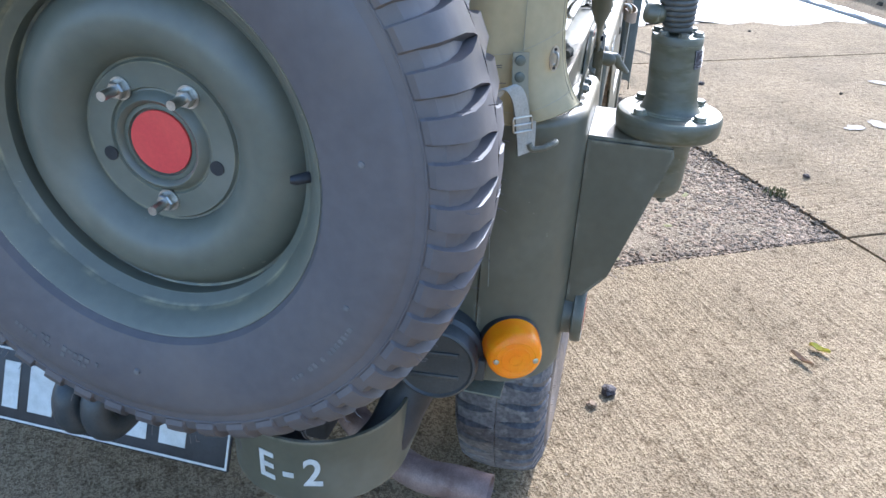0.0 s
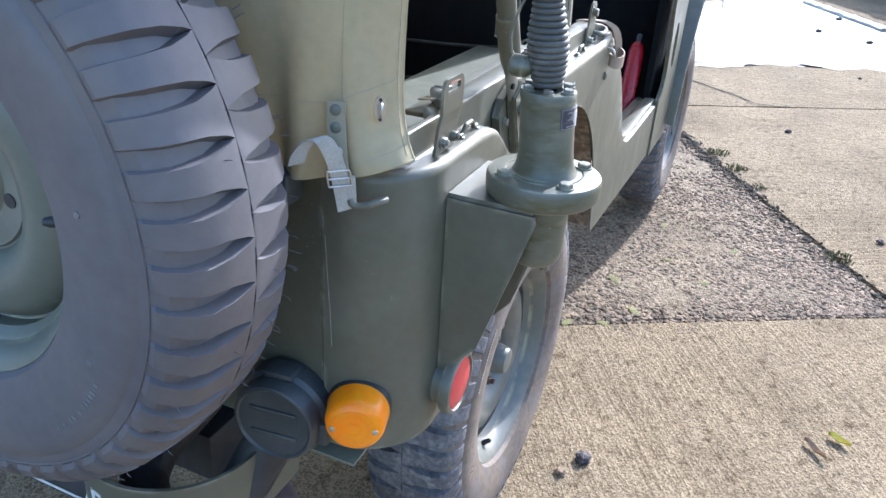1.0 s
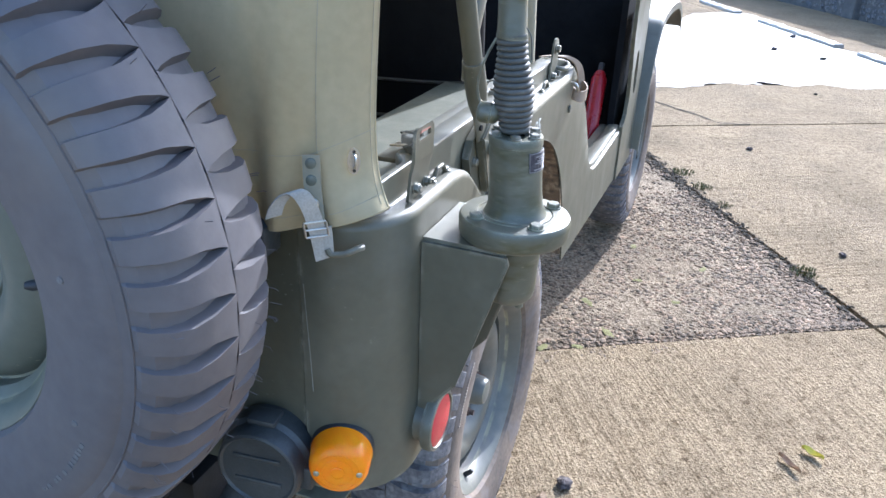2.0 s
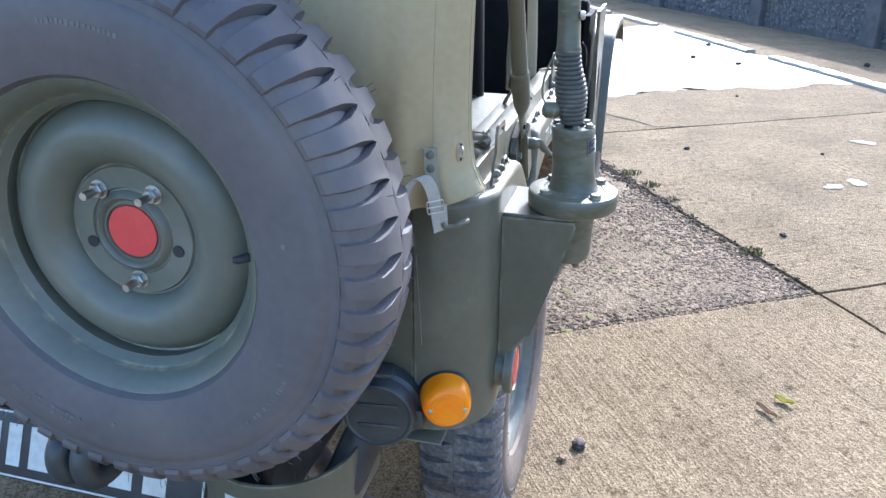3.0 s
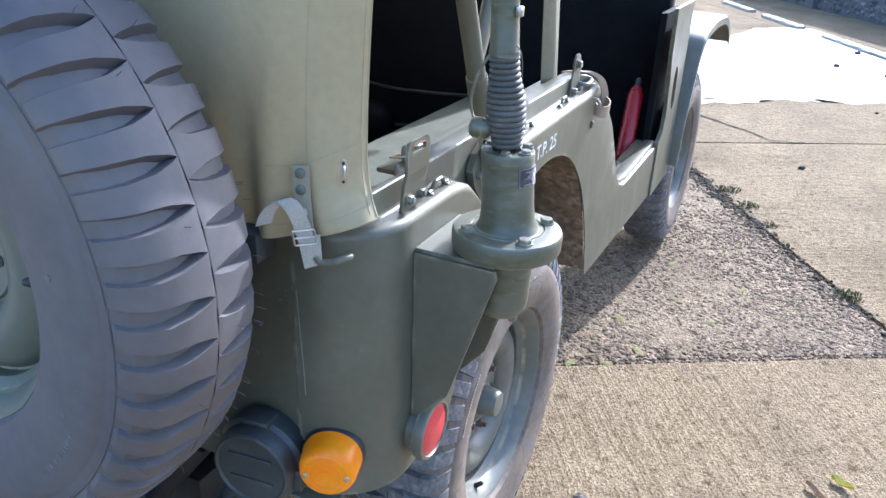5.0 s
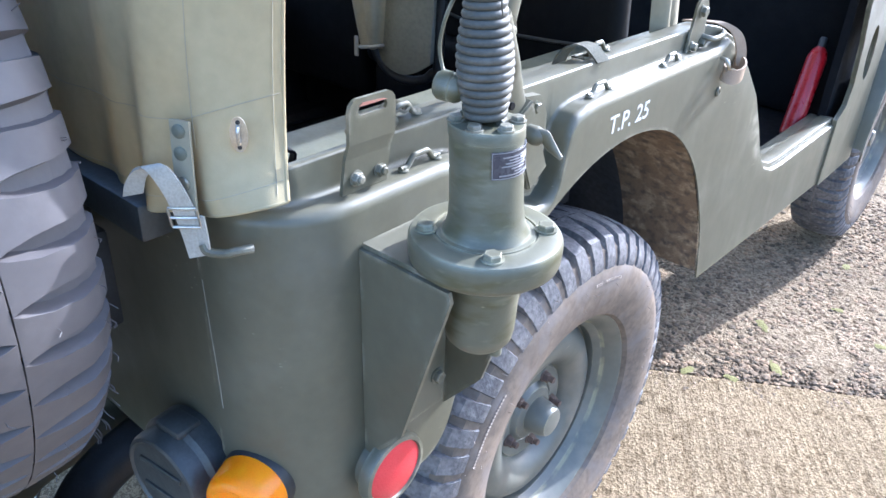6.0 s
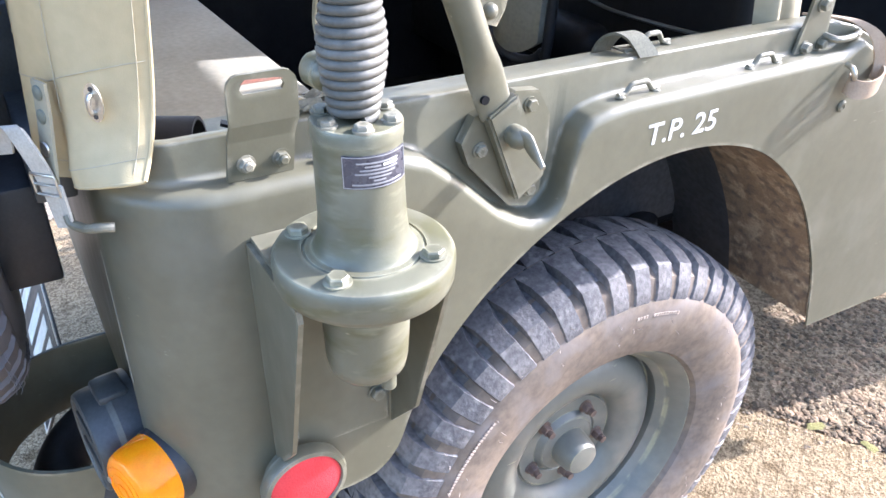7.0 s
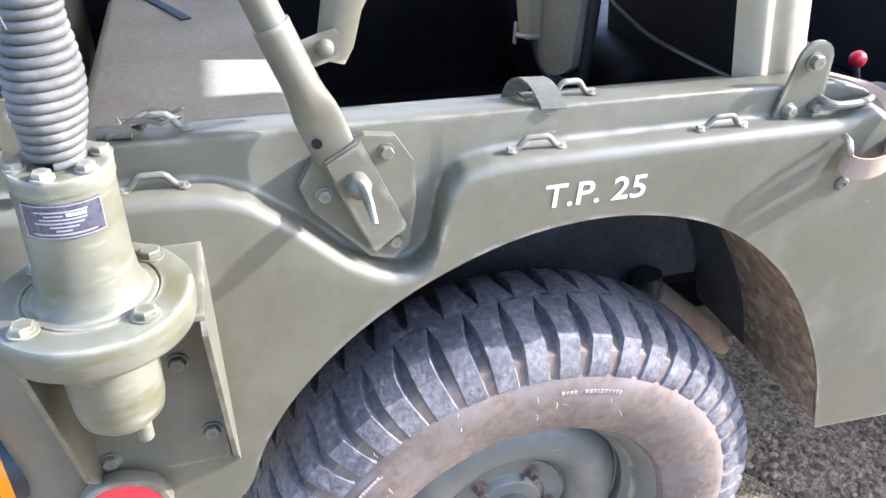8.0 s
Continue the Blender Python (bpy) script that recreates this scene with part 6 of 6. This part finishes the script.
prism(bm, [tc + ts * (0.0075 * math.cos(a)) + Vector((0, 0, 0.0155 * math.sin(a))) for a in [2 * math.pi * i / 20 for i in range(20)]], tn * 0.0015)
eyelet = part("eyelet_plate", bm, STEEL, hood, "oval metal eyelet plate")
bm = bmesh.new()
tube(bm, smooth_path([tc + tn * 0.001 + Vector((0, 0, 0.0075)), tc + tn * 0.006 + Vector((0, 0, 0.006)), tc + tn * 0.007, tc + tn * 0.006 - Vector((0, 0, 0.006)), tc + tn * 0.001 - Vector((0, 0, 0.0075))], 4), 0.0017, 8)
part("eyelet_staple", bm, STEEL, eyelet)
for dz in (0.011, -0.011):
    bm = bmesh.new()
    lathe(bm, tc + tn * 0.0015 + Vector((0, 0, dz)), tn, [(0, 0.002), (0.0006, 0.002)], 10)
    part("eyelet_rivet", bm, BLACK, eyelet)

# rolled side flap hanging from the rear bow
bm = bmesh.new()
rings = []
for k in range(21):
    t = k / 20
    z = 1.074 + 0.64 * t
    r = (0.020 + 0.016 * min(1, t * 9) ** 0.5)
    rings.append([bm.verts.new((-0.318 - 0.02 * t + 0.75 * r * (1 + 0.10 * math.sin(3 * a + 4 * t)) * math.cos(a), 0.958 + 1.15 * r * (1 + 0.10 * math.sin(3 * a + 4 * t)) * math.sin(a), z + 0.006 * math.sin(a + 1))) for a in [2 * math.pi * i / 32 for i in range(32)]])
for a, b in zip(rings, rings[1:]):
    bridge(bm, a, b)
bm.faces.new(rings[0][::-1])
bm.faces.new(rings[-1])
part("rolled_flap", bm, CANVAS_FLAP, hood, "rolled khaki canvas side flap", smooth=60)

# canvas sleeve on the front bow
bm = bmesh.new()
rows = []
for k in range(31):
    z = 1.03 + 0.76 * k / 30
    row = []
    for j in range(15):
        t = j / 14
        y = 1.714 + 0.090 * t
        bulge = 0.016 * math.sin(math.pi * min(1, t / 0.45)) if t < 0.45 else 0.006 * math.sin(math.pi * (t - 0.45) / 0.55)
        row.append(bm.verts.new((-0.150 + bulge + 0.004 * noise.noise((y * 30, z * 4, 2.0)), y - 0.19 * (z - 1.03), z)))
    rows.append(row)
for a, b in zip(rows, rows[1:]):
    for i in range(len(a) - 1):
        bm.faces.new((a[i], a[i + 1], b[i + 1], b[i]))
ob = part("bow_sleeve", bm, CANVAS_ROOF, hood, "khaki canvas sleeve over the front bow", smooth=80)
md = ob.modifiers.new("thickness", "SOLIDIFY")
md.thickness, md.offset = 0.004, 0

# webbing through the rail loops
web = thing("webbing_strap", (-0.13, 1.46, 1.05), "olive webbing strap looped over the tub rail", "strap", "webbing straps")
bm = bmesh.new()
ribbon(bm, smooth_path([(-0.154, 1.452, 1.018), (-0.152, 1.452, 1.040), (-0.143, 1.454, 1.058), (-0.128, 1.458, 1.068), (-0.113, 1.464, 1.066), (-0.101, 1.470, 1.054), (-0.096, 1.4720, 1.0475)], 6), (0.1, 0.99, 0), 0.026, 0.003)
part("band", bm, WEB, web)
bm = bmesh.new()
ribbon(bm, smooth_path([(-0.155, 1.450, 1.020), (-0.168, 1.40, 1.002), (-0.19, 1.34, 0.998), (-0.22, 1.30, 0.997)], 5), (0.9, -0.3, 0), 0.034, 0.003)
part("tail", bm, WEB, web)
bm = bmesh.new()
tube(bm, [(-0.128, 1.446, 1.0525), (-0.112, 1.450, 1.0525), (-0.110, 1.470, 1.0525), (-0.126, 1.468, 1.0525)], 0.002, 8, closed=True)
part("ring", bm, OLIVE, web)
web2 = thing("webbing_strap", (-0.216, 0.98, 0.953), "black strap rolled up on the wheel arch", "strap", "webbing straps")
bm = bmesh.new()
ribbon(bm, smooth_path([(-0.190, 0.965, 0.953), (-0.193, 0.967, 0.995), (-0.203, 0.974, 1.018), (-0.221, 0.984, 1.021), (-0.236, 0.993, 1.006), (-0.242, 0.997, 0.975), (-0.244, 0.998, 0.953)], 6), (0.45, 0.89, 0), 0.042, 0.0035)
part("band", bm, SEAT_BLACK, web2)
bm = bmesh.new()
ribbon(bm, smooth_path([(-0.225, 1.000, 0.953), (-0.217, 1.016, 0.966), (-0.207, 1.028, 0.992), (-0.202, 1.030, 1.010), (-0.204, 1.022, 1.015)], 5), (0.9, -0.3, 0.1), 0.014, 0.003)
part("tail", bm, SEAT_BLACK, web2)
web3 = thing("webbing_strap", (-0.12, 1.09, 1.05), "grey webbing strap folded through a rail loop", "strap", "webbing straps")
bm = bmesh.new()
ribbon(bm, smooth_path([(-0.116, 1.070, 1.0525), (-0.120, 1.080, 1.0565), (-0.126, 1.093, 1.0610), (-0.130, 1.106, 1.0605), (-0.132, 1.116, 1.0560), (-0.133, 1.124, 1.0585), (-0.133, 1.129, 1.0550)], 6), (0.93, -0.35, 0.05), [0.022, 0.026, 0.030, 0.032] + [0.032] * 28 + [0.028, 0.020, 0.012, 0.006, 0.004], 0.003)
part("flap", bm, WEB, web3)
bm = bmesh.new()
tube(bm, smooth_path([(-0.112, 1.060, 1.0556), (-0.111, 1.073, 1.0558), (-0.110, 1.088, 1.0555)], 5), 0.0058, 12)
part("roll", bm, WEB, web3)
bm = bmesh.new()
tube(bm, [(-0.146, 1.074, 1.0535), (-0.120, 1.080, 1.0555), (-0.117, 1.094, 1.0555), (-0.143, 1.088, 1.0535)], 0.0018, 8, closed=True)
part("buckle", bm, STEEL, web3)

# leather strap at the front of the rail
lea = thing("leather_strap", (-0.06, 1.82, 1.0), "pale tan leather strap hanging at the rail's front corner", "strap")
bm = bmesh.new()
ribbon(bm, smooth_path([(-0.074, 1.872, 0.985), (-0.050, 1.866, 0.982), (-0.036, 1.845, 0.978), (-0.033, 1.820, 0.974), (-0.040, 1.802, 0.974), (-0.052, 1.800, 0.978), (-0.058, 1.810, 0.980)], 6), (0, 0.2, 1), 0.024, 0.003)
part("loop", bm, TAN, lea)
bm = bmesh.new()
ribbon(bm, smooth_path([(-0.128, 1.792, 1.052), (-0.104, 1.806, 1.0525), (-0.082, 1.828, 1.049), (-0.064, 1.850, 1.034), (-0.056, 1.864, 1.008), (-0.053, 1.869, 0.978)], 6), (0.5, 0.86, 0), 0.020, 0.003)
part("band", bm, TAN, lea)
bm = bmesh.new()
tube(bm, smooth_path([(-0.062, 1.80, 1.002), (-0.050, 1.797, 1.000), (-0.046, 1.80, 0.988), (-0.054, 1.806, 0.982)], 6), 0.0035, 8)
part("eye", bm, STEEL, lea)
bm = bmesh.new()
lathe(bm, (-0.0645, 1.822, 0.940), (1, 0, 0), [(0, 0.0085), (0.002, 0.0085), (0.004, 0.006), (0.0042, 0.003), (0.003, 0.0025)], 18)
part("tag", bm, OLIVE, lea)
bm = bmesh.new()
tube(bm, smooth_path([(-0.097, 1.782, 1.034), (-0.080, 1.786, 1.032), (-0.076, 1.80, 1.031), (-0.078, 1.83, 1.032), (-0.084, 1.842, 1.034), (-0.092, 1.845, 1.035)], 5), 0.0045, 10)
part("rail_handle", bm, OLIVE, jeep)

# ---- small things on the ground ----
def flat_blob(name, x, y, rx, ry, turn, mat, label, category, z=0.004, seed=0, rise=0.002, group=""):
    bm = bmesh.new()
    c, s = math.cos(turn), math.sin(turn)
    n = 44
    rim = []
    for i in range(n):
        a = 2 * math.pi * i / n
        k = 1 + 0.45 * noise.noise((math.cos(a) * 1.6 + seed, math.sin(a) * 1.6, seed * 2.3)) + 0.2 * noise.noise((math.cos(a) * 4 + seed, math.sin(a) * 4, seed * 3.3))
        px, py = rx * k * math.cos(a), ry * k * math.sin(a)
        rim.append(bm.verts.new((x + px * c - py * s, y + px * s + py * c, z)))
    mid = bm.verts.new((x, y, z + rise))
    for i in range(n):
        bm.faces.new((rim[i], rim[(i + 1) % n], mid))
    return tagged(part(name, bm, mat), label, category, group)


for i, (x, y, rx, ry) in enumerate(((1.351, 4.591, 0.055, 0.09), (1.585, 5.562, 0.06, 0.10), (1.205, 4.47, 0.05, 0.075), (1.80, 5.35, 0.05, 0.08), (0.42, 7.05, 0.04, 0.06))):
    flat_blob("paint_splash", x, y, rx * 0.8, ry * 0.8, 0.3 + i, SPLASH, "small white splash dried on the concrete", "splash", 0.005, i + 3, 0.001, "white splashes")


def leaf(x, y, length, turn, mat, label, curl, z0=0.005, broad=0.20):
    bm = bmesh.new()
    rows = []
    c, s = math.cos(turn), math.sin(turn)
    for i in range(11):
        t = i / 10
        w = length * broad * math.sin(math.pi * t ** 0.8) + 0.0004
        row = []
        for q in (-1, -0.5, 0, 0.5, 1):
            px, py = (t - 0.5) * length, q * w
            row.append(bm.verts.new((x + px * c - py * s, y + px * s + py * c, z0 + curl * (abs(q) ** 1.5 * 0.6 + 0.8 * (t - 0.5) ** 2) + 0.002 * math.sin(9 * t))))
        rows.append(row)
    for a, b in zip(rows, rows[1:]):
        for j in range(4):
            bm.faces.new((a[j], a[j + 1], b[j + 1], b[j]))
    return tagged(part("fallen_leaf", bm, mat, smooth=80), label, "leaf", "fallen leaves")


leaf(0.650, 2.112, 0.062, -0.5, LEAF, "yellow-green fallen leaf curled on the concrete", 0.016)
leaf(0.590, 2.040, 0.082, -0.85, DEAD_LEAF, "dry brown fallen leaf curled on the concrete", 0.016, broad=0.11)


def pebble(x, y, r, mat, label, seed):
    g = random.Random(seed)
    bm = bmesh.new()
    bmesh.ops.create_icosphere(bm, subdivisions=3, radius=r)
    for v in bm.verts:
        v.co *= 1 + 0.5 * noise.noise(v.co * (1.5 / r) + Vector((seed, 0, 0))) + 0.2 * noise.noise(v.co * (4 / r) + Vector((seed, 3, 0)))
        v.co.z *= 0.62
        v.co += Vector((x, y, r * 0.5))
    return tagged(part("loose_stone", bm, mat, smooth=0), label, "stone", "loose stones")


pebble(0.049, 1.716, 0.019, CLOD, "dark crumbly clod lying on the concrete", 1)
pebble(0.012, 1.648, 0.013, PEBBLE, "small pale stone lying on the concrete", 2)
for i, (x, y, r) in enumerate(((0.41, 5.05, 0.017), (1.26, 5.17, 0.011), (0.83, 3.60, 0.014), (0.86, 6.9, 0.012), (0.55, 8.9, 0.03), (1.0, 8.6, 0.028), (0.75, 9.9, 0.03), (2.3, 8.9, 0.03))):
    pebble(x, y, r, CLOD if i % 2 == 0 else SOIL, "small dark clod lying on the concrete", 5 + i)

# weeds and moss in the joints
def tuft(x, y, n, h, mat, label, seed, spread=0.04):
    g = random.Random(seed)
    bm = bmesh.new()
    for k in range(n):
        a, rr = g.uniform(0, 6.283), spread * math.sqrt(g.random())
        px, py = x + rr * math.cos(a), y + rr * math.sin(a)
        lean, tw = g.uniform(0.2, 0.9), g.uniform(0, 6.283)
        hh, w = h * g.uniform(0.5, 1.0), h * g.uniform(0.12, 0.22)
        dx, dy = math.cos(tw) * lean * hh, math.sin(tw) * lean * hh
        ex, ey = -math.sin(tw) * w, math.cos(tw) * w
        v = [bm.verts.new(c) for c in ((px - ex * 0.4, py - ey * 0.4, -0.004), (px + ex * 0.4, py + ey * 0.4, -0.004), (px + dx * 0.5 + ex, py + dy * 0.5 + ey, hh * 0.6), (px + dx, py + dy, hh), (px + dx * 0.5 - ex, py + dy * 0.5 - ey, hh * 0.6))]
        bm.faces.new(v)
    return tagged(part("weed", bm, mat, smooth=0), label, "weed", "weeds in the joints")


tuft(0.668, 3.345, 90, 0.018, WEED, "small green weed growing in the slab joint", 1, 0.055)
tuft(0.20, 4.22, 90, 0.016, WEED, "small green weed growing in the slab joint", 2, 0.05)
tuft(0.08, 4.42, 90, 0.018, WEED, "small green weed growing in the slab joint", 3, 0.06)
tuft(0.32, 4.00, 60, 0.012, WEED, "small green weed growing in the slab joint", 4, 0.04)
for i, (x, y) in enumerate(((-0.06, 2.395), (-0.17, 2.34), (0.01, 2.53), (0.05, 2.98), (0.28, 3.20), (-0.10, 2.72), (0.21, 2.86), (-0.02, 3.3))):
    flat_blob("moss_patch", x, y, 0.019 + 0.007 * (i % 3), 0.013, i * 1.1, MOSS, "thin yellow-green moss patch on worn concrete", "moss", -0.0035, i + 20, 0.003, "moss patches")

# dirt crumbs and dead leaves along the weedy joint
def crumbs(name, spots, r0, r1, mat, label, seed, tall=0.45):
    g = random.Random(seed)
    base = bmesh.new()
    bmesh.ops.create_icosphere(base, subdivisions=1, radius=1.0)
    co = np.array([v.co[:] for v in base.verts])
    fa = np.array([[v.index for v in f.verts] for f in base.faces])
    base.free()
    vs, fs = [], []
    for k, (x, y, z) in enumerate(spots):
        r = r0 + (r1 - r0) * g.random() ** 2
        q = co * (1 + 0.25 * np.array([[g.uniform(-1, 1)] for _ in range(len(co))])) * np.array([r * g.uniform(0.7, 1.3), r * g.uniform(0.7, 1.3), r * tall])
        t = g.uniform(0, 6.283)
        q = np.stack([q[:, 0] * math.cos(t) - q[:, 1] * math.sin(t), q[:, 0] * math.sin(t) + q[:, 1] * math.cos(t), q[:, 2]], 1) + np.array([x, y, z])
        vs.append(q)
        fs.append(fa + k * len(co))
    me = bpy.data.meshes.new(name)
    me.from_pydata(np.concatenate(vs).tolist(), [], np.concatenate(fs).tolist())
    me.materials.append(mat)
    return tagged(new(name, me), label, name.replace("_", " "), kind="stuff")


g = random.Random(8)
spots = []
while len(spots) < 1500:
    v = g.uniform(2.1, 4.6)
    p = uv(2.33 + g.gauss(-0.015, 0.020 + 0.020 * max(0, (v - 3.4) / 1.2)), v)
    if g.random() < 0.25 + 0.75 * max(0, (v - 2.9) / 1.7):
        spots.append((p.x, p.y, -0.003))
crumbs("dirt_crumbs", spots, 0.003, 0.011, SOIL, "dark dirt and leaf crumbs along the slab joint", 1)
spots = []
while len(spots) < 21000:
    u, v = 2.31 - 1.75 * g.random() ** 1.2, 2.09 + 2.5 * g.random() ** 1.5
    if noise.noise((u * 3, v * 3, 7)) + 0.8 * noise.noise((u * 11, v * 11, 2)) > -0.5 + 0.75 * g.random():
        p = uv(u, v)
        spots.append((p.x, p.y, -0.0062))
crumbs("gravel", spots, 0.0024, 0.0108, PEBBLE, "small pale pebbles standing proud of the worn slab", 2, 0.50)
spots = []
while len(spots) < 15000:
    u, v = g.uniform(0.2, 4.2), g.choice((g.uniform(0.2, 2.05), g.uniform(0.6, 2.05), g.uniform(2.1, 4.5)))
    if v > 2.05 and u < 2.36:
        continue
    if noise.noise((u * 2.2, v * 2.2, 3)) + 0.5 * noise.noise((u * 9, v * 9, 6)) > 0.22 * g.random() ** 0.3:
        p = uv(u, v)
        spots.append((p.x, p.y, -0.002))
crumbs("grit", spots, 0.0014, 0.0052, GRIT, "fine loose grit on the concrete", 3)

spots = []
while len(spots) < 1500:
    u = g.uniform(-0.6, 2.3)
    p = uv(u, 2.068 + g.gauss(0.004, 0.013))
    spots.append((p.x, p.y, -0.006 - 0.004 * g.random()))
crumbs("joint_grit", spots, 0.003, 0.008, PEBBLE, "tan grit filling the slab joint", 5)

# the crack across the far slab
bm = bmesh.new()
pts = smooth_path([(-0.50, 6.15, 0.002), (-0.17, 5.91, 0.002), (0.07, 5.72, 0.002), (0.19, 5.61, 0.002), (0.31, 5.63, 0.002), (0.40, 5.66, 0.002)], 8)
rows = []
for p in pts:
    w = 0.011 + 0.010 * noise.noise((p.x * 14, p.y * 14, 1))
    k = 0.022 * noise.noise((p.x * 11, p.y * 11, 5))
    rows.append((bm.verts.new((p.x, p.y + k - w, 0.004)), bm.verts.new((p.x, p.y + k + w, 0.004))))
for a, b in zip(rows, rows[1:]):
    bm.faces.new((a[0], b[0], b[1], a[1]))
part("crack", bm, SOIL, pavement, "dark soil-filled crack", 0)
